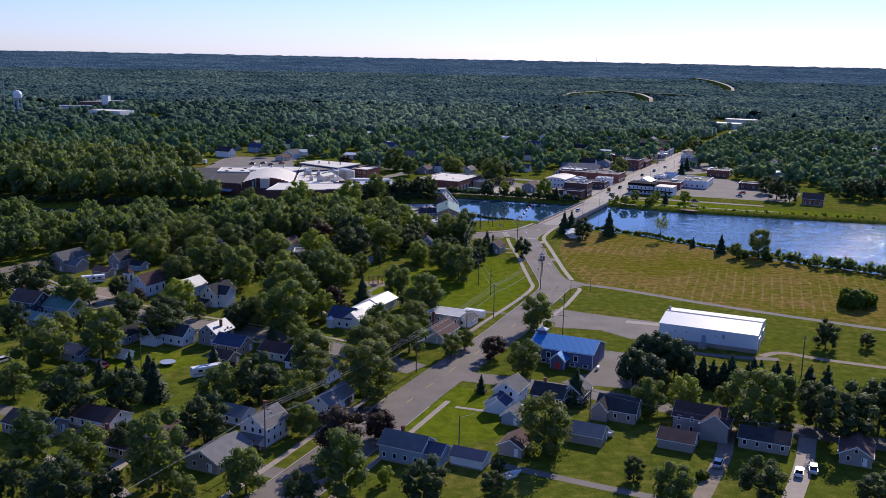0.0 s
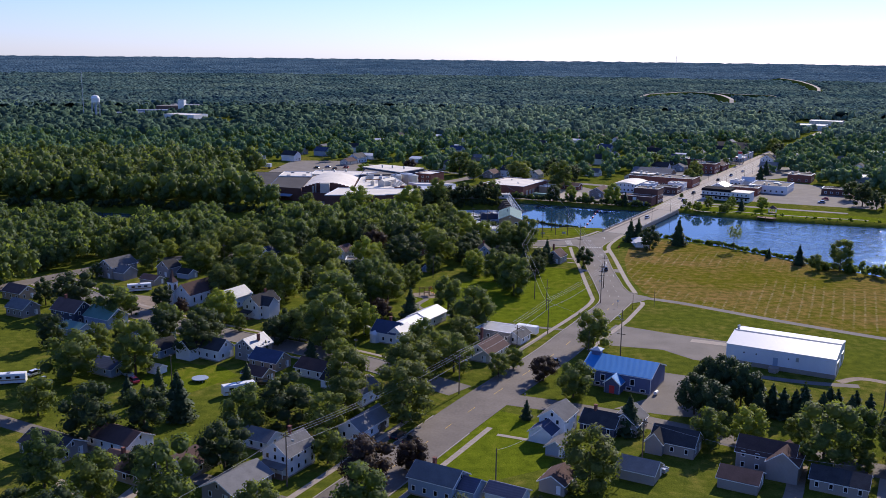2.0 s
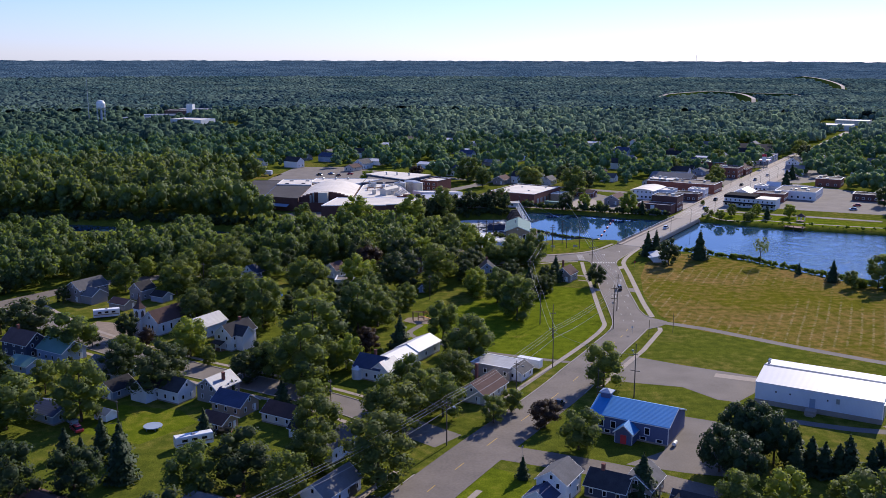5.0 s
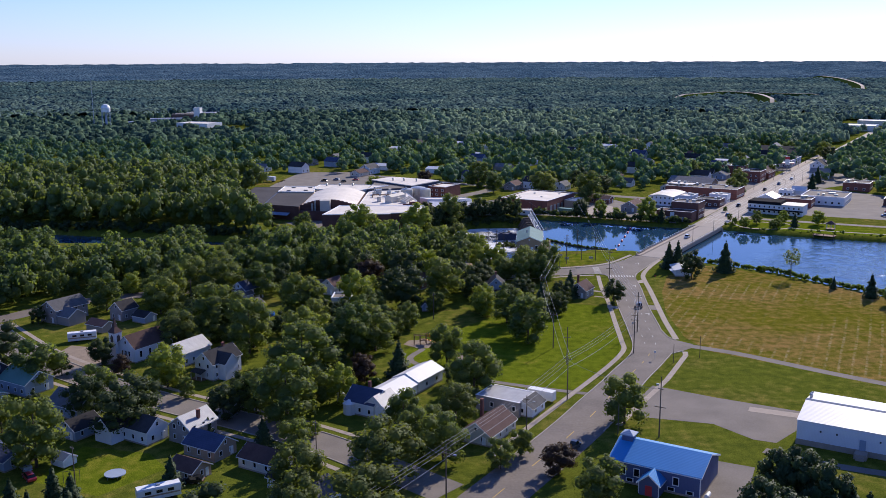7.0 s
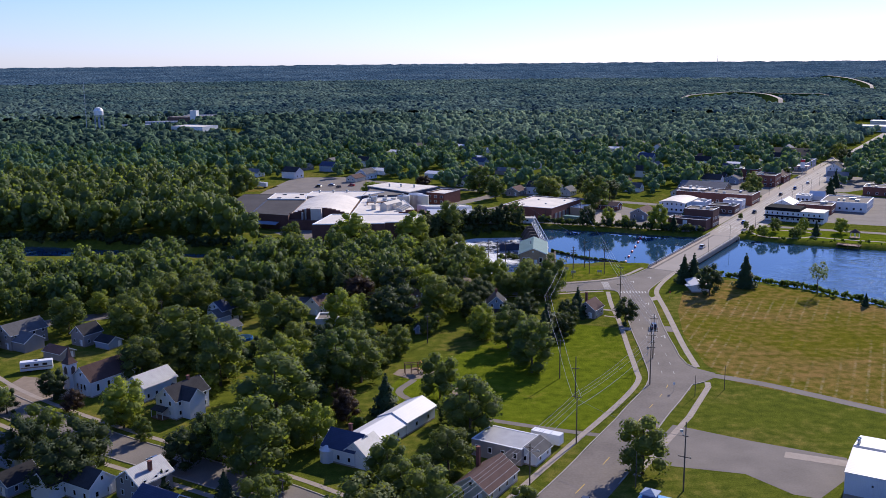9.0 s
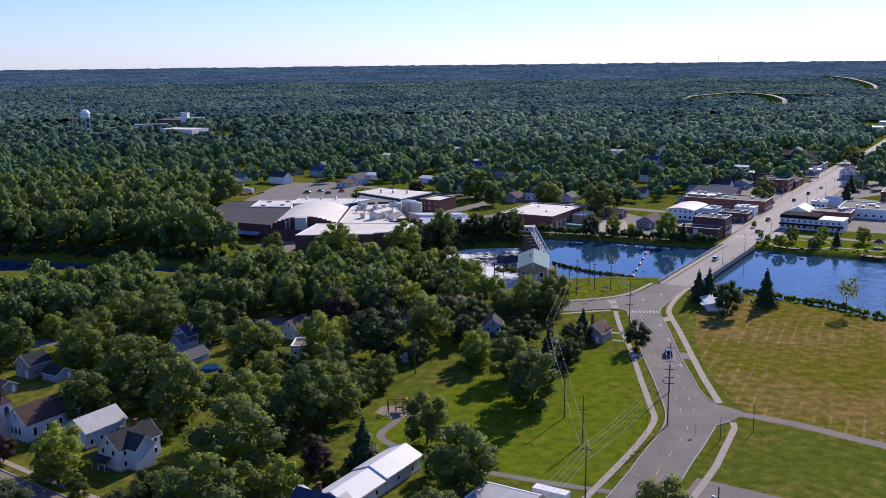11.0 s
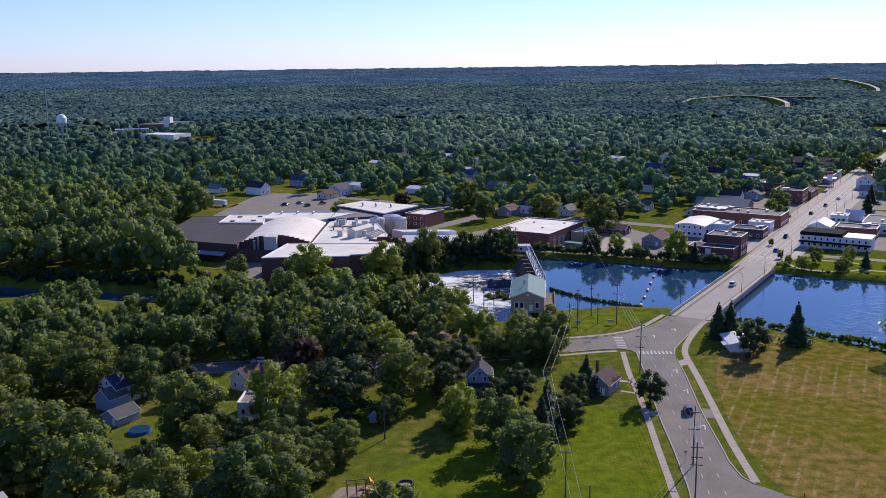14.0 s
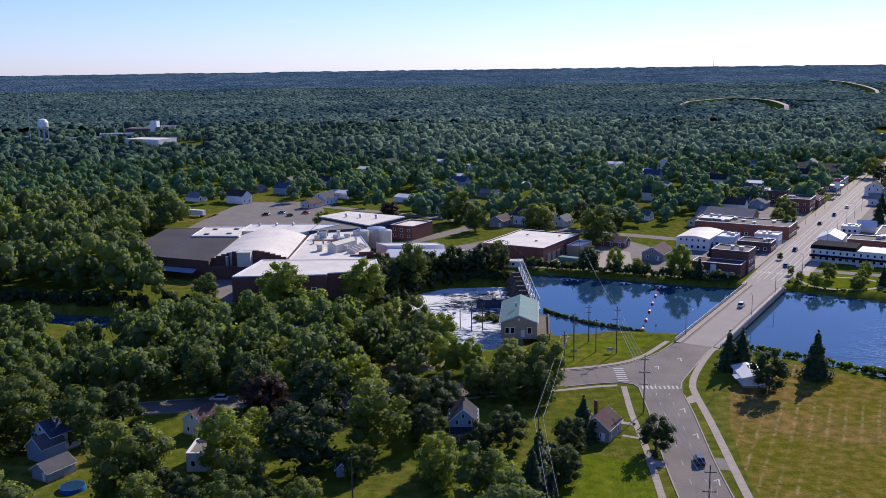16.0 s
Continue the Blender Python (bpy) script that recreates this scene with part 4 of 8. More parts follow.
part("roof_seam", Mesh().slab([(-74.2, 591, 7.56), (-73.4, 591, 7.56), (-73.8, 658, 7.56), (-74.6, 658, 7.56)], 0.1), M_DARKSTEEL, tar)
low = roof_block("white_roof_block", "low block with a clean white roof and hatches", [(-74, 636.3), (-52.3, 634.3), (-54.5, 659), (-73.5, 660)], -0.3, 7.9, M_CREAM, M_MEMBRANE)
for x, y in ((-68, 640), (-58, 641), (-67, 653), (-57, 653)):
    part("skylight", Mesh().box(x - 1.1, x + 1.1, y - 1.0, y + 1.0, 7.95, 8.4), M_DARKSTEEL, low)
barrel = thing("barrel_roof_hall", "white barrel-roofed factory hall with stepped brick gable", "factory", pose(-38.2, 613.0, 0, 0, 0, -1))
arc = [(-15.2 + 30.4 * i / 14, 7.0 + 3.4 * math.sin(math.pi * i / 14)) for i in range(15)]
part("wall", Mesh().prism([(-15.2, -0.3), (15.2, -0.3), (15.2, 7.0), (-15.2, 7.0)], -27, 27), M_BRICK_D, barrel)
part("roof", Mesh().prism(arc, -26.4, 27), M_MEMBRANE, barrel)
for i in range(14):
    x = -15.2 + 30.4 * i / 14
    part("gable_step", Mesh().box(x, x + 30.4 / 14, -27.0, -26.4, 6.8, 7.5 + 3.3 * math.sin(math.pi * (i + 0.5) / 14)), M_BRICK_D, barrel)
part("boiler_box", Mesh().box(-3.5, 1.8, -31.5, -27.2, -0.2, 10.6).box(-3.7, 2.0, -31.7, -27.0, 10.6, 10.8), M_CREAM, barrel)
part("flue", Mesh().tube((-6.5, -29, -0.2), (-6.5, -29, 10.5), 0.5, 0.5, 10).tube((-8, -29.5, -0.2), (-8, -29.5, 8.8), 0.6, 0.6, 10), M_STEEL, barrel)
part("brick_base", Mesh().box(-15, 3, -32, -27.1, -0.3, 5.0), M_BRICK_D, barrel)
long_w = roof_block("long_white_block", "long white-roofed block behind the factory hall", [(-55, 648), (-26, 640.5), (-10, 662), (-22, 665), (-53, 667)], -0.3, 7.8, M_CREAM, M_MEMBRANE)
for x in (-48, -40, -32):
    part("roof_fan", Mesh().tube((x, 662, 7.8), (x, 662, 9.0), 0.5, 0.5, 10).tube((x, 662, 9.0), (x, 662, 9.4), 0.75, 0.3, 10), M_STEEL, long_w)
bigw = thing("white_gable_block", "broad white-roofed block with dark eaves", "factory")
part("wall", Mesh().plate([(-21.5, 684), (4.7, 655), (20.2, 679.5), (-9.5, 698)], -0.3, 8.4), M_DARKWALL, bigw)
part("roof", Mesh().plate([(-22.2, 684), (4.7, 654.2), (21, 679.6), (-9.5, 699)], 8.4, 8.9), M_MEMBRANE, bigw)
for x, y in ((-8, 679), (-1, 677), (7, 674)):
    part("roof_fan", Mesh().tube((x, y, 8.9), (x, y, 10.2), 0.5, 0.5, 10).tube((x, y, 10.2), (x, y, 10.7), 0.8, 0.4, 10), M_STEEL, bigw)
gravel = roof_block("gravel_roof_block", "factory block with a dusty gravel roof", [(-22, 645), (-19.5, 683), (3.5, 656), (-2, 650)], -0.3, 7.6, M_DARKWALL, M_LOT, 0.4)
mid = roof_block("process_block", "crowded factory roof with white membrane and machinery", [(-22.5, 584), (8, 583), (9, 604), (-1, 652), (-12, 658), (-21, 640)], -0.3, 6.8, M_BRICK, M_MEMBRANE)
rngm = random.Random(3)
for i in range(16):
    x, y = rngm.uniform(-18, 5), rngm.uniform(592, 640)
    if x > 2 and y > 605:
        x -= 10
    h = rngm.uniform(0.8, 2.6)
    if i % 3 == 0:
        part("exhaust_stack", Mesh().tube((x, y, 6.8), (x, y, 6.8 + h * 1.5), 0.45, 0.45, 10).tube((x, y, 6.8 + h * 1.5), (x, y, 7.1 + h * 1.5), 0.65, 0.5, 10), M_STEEL, mid)
    else:
        roof_unit(mid, x, y, 6.9, rngm.uniform(1.2, 3.4), rngm.uniform(1.2, 3.2), h, M_STEEL if i % 2 else M_CREAM)
part("silver_hood", Mesh().prism([(-2.2, 0), (2.2, 0), (2.2, 3.2), (0, 4.4), (-2.2, 3.2)], -7, 7), M_CREAM, mid).matrix_basis = pose(-3.0, 604.0, 6.9, 0, 0, TURN)
for k in range(5):
    part("round_duct", Mesh().tube((0.2 + k * 0.9, 597 + k * 3.2, 8.2), (3.4 + k * 0.9, 596 + k * 3.2, 6.9), 0.9, 0.9, 12), M_CREAM, mid)
part("pipe_rack", Mesh().box(-17, -2, 618, 618.4, 8.2, 8.5).box(-17, -2, 620, 620.4, 8.2, 8.5).box(-17, -16.6, 618, 620.4, 6.8, 8.2).box(-9, -8.6, 618, 620.4, 6.8, 8.2).box(-2.4, -2, 618, 620.4, 6.8, 8.2), M_WOOD, mid)
for x, y, r in ((2.0, 641, 3.6), (8.6, 648, 4.4), (13.0, 641, 3.2)):
    t = thing("storage_tank", "tan steel storage tank with a domed lid", "tank", pose(x, y, 0), "tanks of the factory")
    part("shell", Mesh().tube((0, 0, -0.2), (0, 0, 8.6), r, r, 24), M_CREAM, t)
    part("lid", Mesh().tube((0, 0, 8.6), (0, 0, 9.2), r, r * 0.35, 24), M_STEEL, t)
stepw = thing("stepped_brick_wall", "low red brick block with a stepped parapet", "factory", pose(8.5, 592.0, 0, 0, 0, 4))
part("wall", Mesh().box(-10, 9, -1.5, 8, -0.3, 6.2), M_BRICK, stepw)
part("stepped_parapet", Mesh().box(-10, 9, -1.6, -1.2, 6.2, 6.8).box(-7, 6, -1.62, -1.2, 6.8, 7.6).box(-3.5, 2.5, -1.64, -1.2, 7.6, 8.6), M_BRICK, stepw)
office = flat_block("brick_office", "brown brick office with a thick white roof edge", "office", 24.5, 671.8, 12.5, 18.5, 6.2, M_BRICK, M_MEMBRANE, para=0.7)
for s in (1.9, 4.7):
    for i in range(5):
        window(office, -6.27, -7.4 + i * 3.7, s, 90, 1.4, 0.8)
    for i in range(3):
        window(office, -4 + i * 4, -9.27, s, 180, 1.4, 0.8)
shed1 = roof_block("white_flat_shed", "long low shed with a white flat roof", [(10, 623.5), (36.5, 622), (40, 616), (15, 616.5)], -0.3, 5.8, M_WHITE, M_MEMBRANE)
shed2 = gabled("riverside_shed", "long pale steel shed with a low white roof", "shed", 36.0, 604.5, 17.0, 40.0, 4.6, 1.5, M_WHITE_METAL, M_ROOF_WHITE, rz=84, over=0.3)
for i in range(6):
    window(shed2, -8.52, -15 + i * 6, 2.6, 90, 1.2, 0.7)

# ---- power house and dam ----
power = gabled("power_house", "tan brick power house with a pale green metal roof", "power house", 63.0, 506.5, 11.0, 26.0, 5.0, 2.2, M_TAN, M_TEAL_ROOF, rz=-6, over=0.5)
for x in (-3.6, -1.9, 3.2):
    window(power, x, -13.02, 2.3, 180, 1.2, 1.3)
part("round_window", Mesh().tube((0, -13.1, 5.8), (0, -12.95, 5.8), 0.4, 0.4, 14), M_TRIM, power)
door(power, 1.2, -13.02, 0.3, 180)
for i in range(5):
    window(power, 5.52, -10 + i * 4.8, 2.6, -90, 1.1, 1.3)
part("roof_vent", Mesh().tube((-1.2, -4, 7.4), (-1.2, -4, 8.9), 0.35, 0.35, 10), M_STEEL, power)
part("intake", Mesh().box(5.6, 9.5, -14, 10, -6, 0.9).box(9.0, 9.5, -14, 10, 0.9, 1.6), M_DAMP, power, "weathered concrete intake wall")
part("low_annex", Mesh().box(-2.5, 5.2, 13.0, 18.0, -5, 4.2).box(-2.8, 5.5, 12.9, 18.4, 4.2, 4.5), M_BRICK_T, power)
dam = thing("dam", "weathered concrete dam with steel gates and a lattice walkway", "dam")
part("weir", Mesh().prism([(65.5, -7), (71.5, -7), (70.6, -0.6), (69.4, -0.6)], 524, 592), M_DAMP, dam)
for i in range(8):
    y = 529 + i * 7.6
    part("pier", Mesh().box(66.4, 71.6, y - 0.5, y + 0.5, -7, 1.0), M_DAMP, dam)
    part("buttress", Mesh().prism([(61.5, -7), (66.4, -7), (66.4, 0.6)], y - 0.6, y + 0.6), M_DAMP, dam)
    part("gate_post", Mesh().box(69.8, 70.1, y - 0.15, y + 0.15, 1.0, 4.6).box(71.0, 71.3, y - 0.15, y + 0.15, 1.0, 4.6), M_STEEL, dam)
    if i < 7:
        part("gate", Mesh().box(70.2, 70.5, y + 0.5, y + 7.1, -6, -0.2), M_DARKSTEEL, dam)
        part("brace", Mesh().tube((70.0, y, 1.2), (70.0, y + 7.6, 4.5), 0.09, 0.09, 5).tube((70.0, y, 4.5), (70.0, y + 7.6, 1.2), 0.09, 0.09, 5), M_STEEL, dam)
part("walkway", Mesh().box(69.6, 71.6, 524, 592, 1.0, 1.2).box(69.7, 69.9, 524, 592, 4.5, 4.75).box(71.2, 71.4, 524, 592, 4.5, 4.75).box(71.45, 71.55, 524, 592, 2.2, 2.3), M_STEEL, dam)
gate = gabled("gate_house", "small pale green gate house beside the dam", "gate house", 69.0, 597.0, 4.2, 6.0, 2.8, 0.5, M_WHITE, M_MEMBRANE, rz=84, over=0.2)
window(gate, -2.12, 0.8, 1.7, 90, 1.2, 0.7)
island = solid("river_wall", Mesh().box(-14, 0.5, -1.2, 1.2, -7, -1.4).box(-13, -12, -1.4, 1.4, -1.4, -0.9).box(-8, -7, -1.4, 1.4, -1.4, -0.9).box(-3, -2, -1.4, 1.4, -1.4, -0.9), M_DARKWALL, "dark timber training wall standing in the rapids", "wall", pose(65.0, 549.5, 0, 0, 0, 4))
rs = random.Random(9)
for i in range(34):
    x, y = rs.uniform(-30, 60), rs.uniform(512, 570)
    if float(inside_depth(np.array([x]), np.array([y]), LOWER)[0]) < 2:
        continue
    r = rs.uniform(0.5, 1.5)
    b = Mesh()
    ring = [(math.cos(k * 1.05) * r * rs.uniform(0.7, 1.1), math.sin(k * 1.05) * r * rs.uniform(0.7, 1.1)) for k in range(6)]
    b.add([(px, py, -7) for px, py in ring] + [(px * 0.6, py * 0.6, -4.6 + r * 0.45) for px, py in ring], [(k, (k + 1) % 6, 6 + (k + 1) % 6, 6 + k) for k in range(6)] + [(6, 7, 8, 9, 10, 11)])
    solid("boulder", b, M_STONE, "wet brown boulder in the rapids", "boulder", pose(x, y, 0), "boulders in the rapids")

# ---- houses of the near streets ----
ALONG, ACROSS = TURN, TURN + 90


def house(label, x, y, w, l, rz, h, rise, wall, roof, rows=1, n=(3, 2), stack=None, group=G_NEAR, name="house", category="house"):
    t = gabled(name, label, category, x, y, w, l, h, rise, wall, roof, rz, group=group)
    for k in range(rows):
        wall_row(t, w + 0.04, l + 0.04, 1.75 + k * 2.8, *n, 0.85)
    if rise > 1.9:
        window(t, 0, -l / 2 - 0.02, h + rise * 0.4, 180, 0.75, 0.7)
        window(t, 0, l / 2 + 0.02, h + rise * 0.4, 0, 0.75, 0.7)
    door(t, w * 0.28, -l / 2 - 0.02, 0.3, 180, 0.9, 0.95)
    if stack:
        chimney(t, *stack)
    return t


# church
church = house("white wooden church with a pointed steeple and brown roof", -64.5, 347.5, 9.0, 17.0, ALONG, 5.0, 3.8, M_WHITE, M_SHINGLE_B, 0, name="church", category="church")
for sx, face in ((4.52, -90), (-4.52, 90)):
    for i in range(4):
        y = -6 + i * 4
        window(church, sx, y, 2.6, face, 1.0, 1.5)
        part("pointed_arch", Mesh().prism([(-0.6, 0), (0.6, 0), (0, 0.8)], -0.05, 0.07), M_TRIM, church).matrix_basis = pose(sx, y, 3.85, 0, 0, face)
for x in (-1.6, 0, 1.6):
    window(church, x, -8.52, 2.8, 180, 0.8, 1.3)
tw = Mesh().box(-6.6, -3.6, -9.8, -6.8, -0.2, 9.2).box(-6.75, -3.45, -9.95, -6.65, 9.2, 9.45)
part("tower", tw, M_WHITE, church)
part("spire", Mesh().add([(-6.9, -10.1, 9.45), (-3.3, -10.1, 9.45), (-3.3, -6.5, 9.45), (-6.9, -6.5, 9.45), (-5.75, -8.95, 11.2), (-4.45, -8.95, 11.2), (-4.45, -7.65, 11.2), (-5.75, -7.65, 11.2), (-5.1, -8.3, 15.2)],
                         [(0, 1, 5, 4), (1, 2, 6, 5), (2, 3, 7, 6), (3, 0, 4, 7), (4, 5, 8), (5, 6, 8), (6, 7, 8), (7, 4, 8), (3, 2, 1, 0)]), M_SHINGLE_B, church, "steep brown shingled spire")
for x, y, f in ((-5.1, -9.82, 180), (-3.58, -8.3, -90), (-6.62, -8.3, 90)):
    part("belfry_louvre", Mesh().prism([(-0.65, -1.2), (0.65, -1.2), (0.65, 0.7), (0, 1.4), (-0.65, 0.7)], -0.03, 0.05), M_DARKSTEEL, church).matrix_basis = pose(x, y, 7.4, 0, 0, f)

# white gabled house across from the church
vic = house("white two-storey house with dark cross gables", -39.0, 330.0, 8.0, 13.0, ALONG, 5.6, 3.2, M_WHITE, M_SHINGLE, 2, (4, 2), (0, 2.5, 8, 9.8))
wing(vic, 2.2, -1.0, 6.0, 9.5, 5.5, 2.6, M_WHITE, M_SHINGLE, 90)
porch(vic, -4.0, 1.0, -8.9, -6.5, 2.6, M_SHINGLE)
barn = house("white barn with a galvanised metal roof", -50.5, 342.0, 8.5, 13.0, ALONG, 4.6, 2.8, M_WHITE, M_GALV, 1, (4, 2))
house("dark blue house with a steep shingled roof", -99.0, 322.0, 9.0, 13.0, ACROSS, 5.2, 3.4, M_DARKWALL, M_SHINGLE_B, 2, (3, 2), (0, 3, 8, 10))
house("low house with a green metal roof", -87.0, 318.0, 10.0, 13.0, ACROSS, 4.0, 3.0, M_GREYBLUE, M_GREEN_ROOF, 1, (4, 2))
house("garage annex with a green metal roof", -93.0, 308.0, 8.0, 10.0, ACROSS, 2.8, 1.6, M_GREYBLUE, M_GREEN_ROOF, 1, (2, 1))
gb = house("large grey house with several gables", -104.0, 388.0, 9.5, 15.0, ALONG, 5.4, 3.0, M_TAUPE, M_SHINGLE_G, 2, (4, 2))
wing(gb, 5.5, -3, 8.0, 12.0, 3.6, 2.4, M_TAUPE, M_SHINGLE_G, 90)
house("small taupe garage with a brown roof", -87.0, 374.0, 6.0, 9.0, ACROSS, 2.6, 1.5, M_TAUPE, M_SHINGLE_B, 0)
house("blue-walled house with a broad grey roof", -67.5, 301.0, 9.5, 13.0, ACROSS, 3.6, 3.0, M_GREYBLUE, M_SHINGLE_G, 1, (3, 2))
house("small pale blue wing house with dark roof", -61.5, 287.5, 7.5, 9.0, ALONG, 3.0, 2.2, M_GREYBLUE, M_SHINGLE, 1, (2, 2))
house("wide garage with a blue-grey roof", -72.0, 272.0, 9.0, 12.0, ACROSS, 2.8, 1.8, M_GREYBLUE, M_SLATE_BLUE, 1, (2, 2))
ww = house("white house with two steep dark gables", -47.0, 285.5, 7.5, 14.0, ACROSS, 4.0, 2.8, M_WHITE, M_SHINGLE, 1, (4, 2))
wing(ww, -1.5, 5.2, 6.5, 13.0, 4.0, 2.6, M_WHITE, M_SHINGLE, 90)
mr = house("brown house with a weathered metal roof", -34.5, 285.0, 8.0, 10.0, ALONG, 4.6, 2.8, M_TAUPE, M_GALV, 2, (3, 2), (2.2, 0, 6, 8.2))
house("low house with a dark blue roof", -28.5, 276.0, 8.0, 11.0, ACROSS, 3.2, 2.6, M_BRICK_T, M_SLATE_BLUE, 1, (3, 2))
house("small tan outbuilding with a brown roof", -30.0, 264.5, 6.5, 8.0, ACROSS, 2.8, 1.8, M_BRICK_T, M_SHINGLE_B, 1, (2, 1))
house("cream house with a mottled brown roof", -15.0, 269.0, 8.0, 11.0, ACROSS, 3.0, 2.2, M_CREAM, M_SHINGLE_B, 1, (3, 2))
house("white cottage with a black roof beneath a willow", -8.0, 259.0, 7.0, 9.0, ACROSS, 3.0, 2.4, M_WHITE, M_SHINGLE, 1, (2, 2))
house("white house half hidden by a willow", -2.0, 249.0, 8.0, 10.0, ALONG, 4.2, 2.4, M_WHITE, M_SHINGLE_G, 1, (3, 2))
wh = house("white two-storey clapboard house with a grey roof", -15.0, 209.5, 8.0, 11.0, ALONG, 5.4, 2.8, M_WHITE, M_SHINGLE_G, 2, (4, 3), (-2.0, 3.0, 7, 9.2))
porch(wh, -3.8, 3.8, -7.6, -5.5, 2.7, M_SHINGLE_G, 4)
wd = thing("timber_deck", "brown timber garden deck with railing", "deck", pose(-22.5, 206.5, 0, 0, 0, ALONG))
part("deck_floor", Mesh().box(-2.5, 2.5, -2.2, 2.2, 0, 0.5), M_WOOD, wd)
for i in range(5):
    part("deck_post", Mesh().box(-2.5 + i * 1.2, -2.4 + i * 1.2, -2.2, -2.1, 0.5, 1.4), M_WOOD, wd)
part("deck_rail", Mesh().box(-2.5, 2.5, -2.22, -2.1, 1.4, 1.5), M_WOOD, wd)
house("white garage with a grey roof", -23.0, 221.5, 7.0, 10.0, ACROSS, 2.8, 1.8, M_WHITE, M_SHINGLE_G, 1, (3, 1))
hg = house("white house with a long grey roof and open garage", 0.0, 228.0, 7.5, 14.0, ALONG, 3.4, 2.6, M_WHITE, M_SHINGLE_G, 1, (4, 2))
part("garage_opening", Mesh().box(3.72, 3.85, 2.0, 5.2, 0.1, 2.5), M_DARKSTEEL, hg)
rb = house("long low house with a dark red-brown roof", 33.5, 285.5, 9.0, 15.0, ALONG, 3.0, 3.0, M_CREAM, M_SHINGLE_B, 1, (4, 2), (-3.8, 3.0, 3, 8.5))
fb = flat_block("flat_roofed_house", "low house with a flat grey roof", "house", 38.5, 303.0, 9.0, 12.0, 3.6, M_TAUPE, M_GALV, rz=ACROSS, para=0.1, group=G_NEAR)
wall_row(fb, 9.04, 12.04, 2.0, 4, 3, 0.8)
house("small pale grey house with a grey shingle roof", 44.0, 300.0, 6.5, 8.5, ALONG, 2.8, 1.8, M_WHITE, M_SHINGLE_G, 1, (2, 1))
tr0 = thing("travel_trailer", "white box trailer on a small lot", "trailer", pose(48.0, 308.0, 0, 0, 0, ACROSS))
part("box", Mesh().box(-1.1, 1.1, -3.5, 3.5, 0.6, 2.9), M_TRIM, tr0)
for y in (-1.0, 1.0):
    part("wheel", Mesh().tube((-1.15, y, 0.35), (1.15, y, 0.35), 0.35, 0.35, 12), M_TYRE, tr0)
dr = house("white house with a dark blue-grey roof and round bay", 4.5, 301.0, 8.5, 10.0, ACROSS, 4.0, 3.2, M_WHITE, M_SLATE_BLUE, 1, (3, 2), (2.5, 1, 5, 8))
wing(dr, 0, -5.0, 7.0, 8.0, 3.8, 2.8, M_WHITE, M_GALV, 90)
part("bay", Mesh().tube((-4.2, 3.6, -0.2), (-4.2, 3.6, 3.2), 1.9, 1.9, 8).tube((-4.2, 3.6, 3.2), (-4.2, 3.6, 4.2), 2.1, 0.4, 8), M_WHITE, dr)
for i, (x, y, h) in enumerate(((10.0, 309.5, 3.0), (16.5, 320.3, 3.3))):
    ls = gabled("metal_shed", "long white shed with a bright metal roof", "shed", x, y, 7.5, 12.2, h, 1.6, M_WHITE, M_ROOF_WHITE, ALONG, group="white sheds in a row")
    window(ls, 3.78, -2, 1.6, -90, 0.8, 0.7)
    window(ls, 3.78, 3, 1.6, -90, 0.8, 0.7)
house("small garden shed with a white roof", -1.0, 309.0, 4.5, 6.0, ALONG, 2.4, 0.6, M_WHITE, M_ROOF_WHITE, 0)
house("low taupe outbuilding with a dark roof", 21.0, 289.0, 6.0, 8.0, ACROSS, 2.6, 2.0, M_TAUPE, M_SHINGLE, 0)
# east side
w2 = house("white two-storey house with a brown-grey roof", 45.5, 228.5, 7.5, 9.5, ALONG, 5.4, 2.4, M_WHITE, M_SHINGLE_G, 2, (2, 2))
wing(w2, -1.0, -7.5, 6.5, 6.0, 3.0, 2.0, M_WHITE, M_SLATE_BLUE)
g2 = house("pale garage with a grey shingle roof", 44.0, 216.0, 5.5, 6.5, ALONG, 2.6, 1.8, M_GREYBLUE, M_SHINGLE_G, 0)
house("dark bungalow with a small white gable", 56.0, 229.0, 8.5, 10.0, ACROSS, 3.0, 2.6, M_DARKWALL, M_SHINGLE, 1, (3, 2), (0, 2, 5, 7))
house("grey gabled house beside a spruce", 62.5, 229.5, 7.5, 10.0, ALONG, 3.4, 2.8, M_TAUPE, M_SHINGLE_G, 1, (3, 2))
dk = house("taupe house with a black shingle roof and front gable", 70.5, 217.5, 8.5, 11.5, ACROSS, 3.4, 2.8, M_TAUPE, M_SHINGLE, 1, (3, 2))
wing(dk, -3.0, 4.4, 4.6, 6.0, 3.4, 2.4, M_TAUPE, M_SHINGLE, 90)
house("low garage with a dark hipped roof", 59.0, 204.0, 7.5, 9.5, ACROSS, 2.8, 2.0, M_TAUPE, M_SHINGLE_G, 0)
bg = house("large taupe house with a brown shingle roof", 87.5, 207.5, 9.0, 14.0, ACROSS, 5.0, 2.8, M_TAUPE, M_SHINGLE_B, 2, (4, 2))
wing(bg, -2.0, -4.6, 7.5, 9.0, 4.8, 2.8, M_TAUPE, M_SHINGLE_B, 90)
house("taupe garage with a low brown roof", 79.0, 199.5, 8.0, 9.5, ACROSS, 2.7, 1.8, M_TAUPE, M_SHINGLE_B, 0)
house("grey bungalow with a white-posted porch", 99.0, 197.5, 8.0, 13.0, ACROSS, 3.0, 2.0, M_TAUPE, M_SHINGLE, 1, (4, 2))
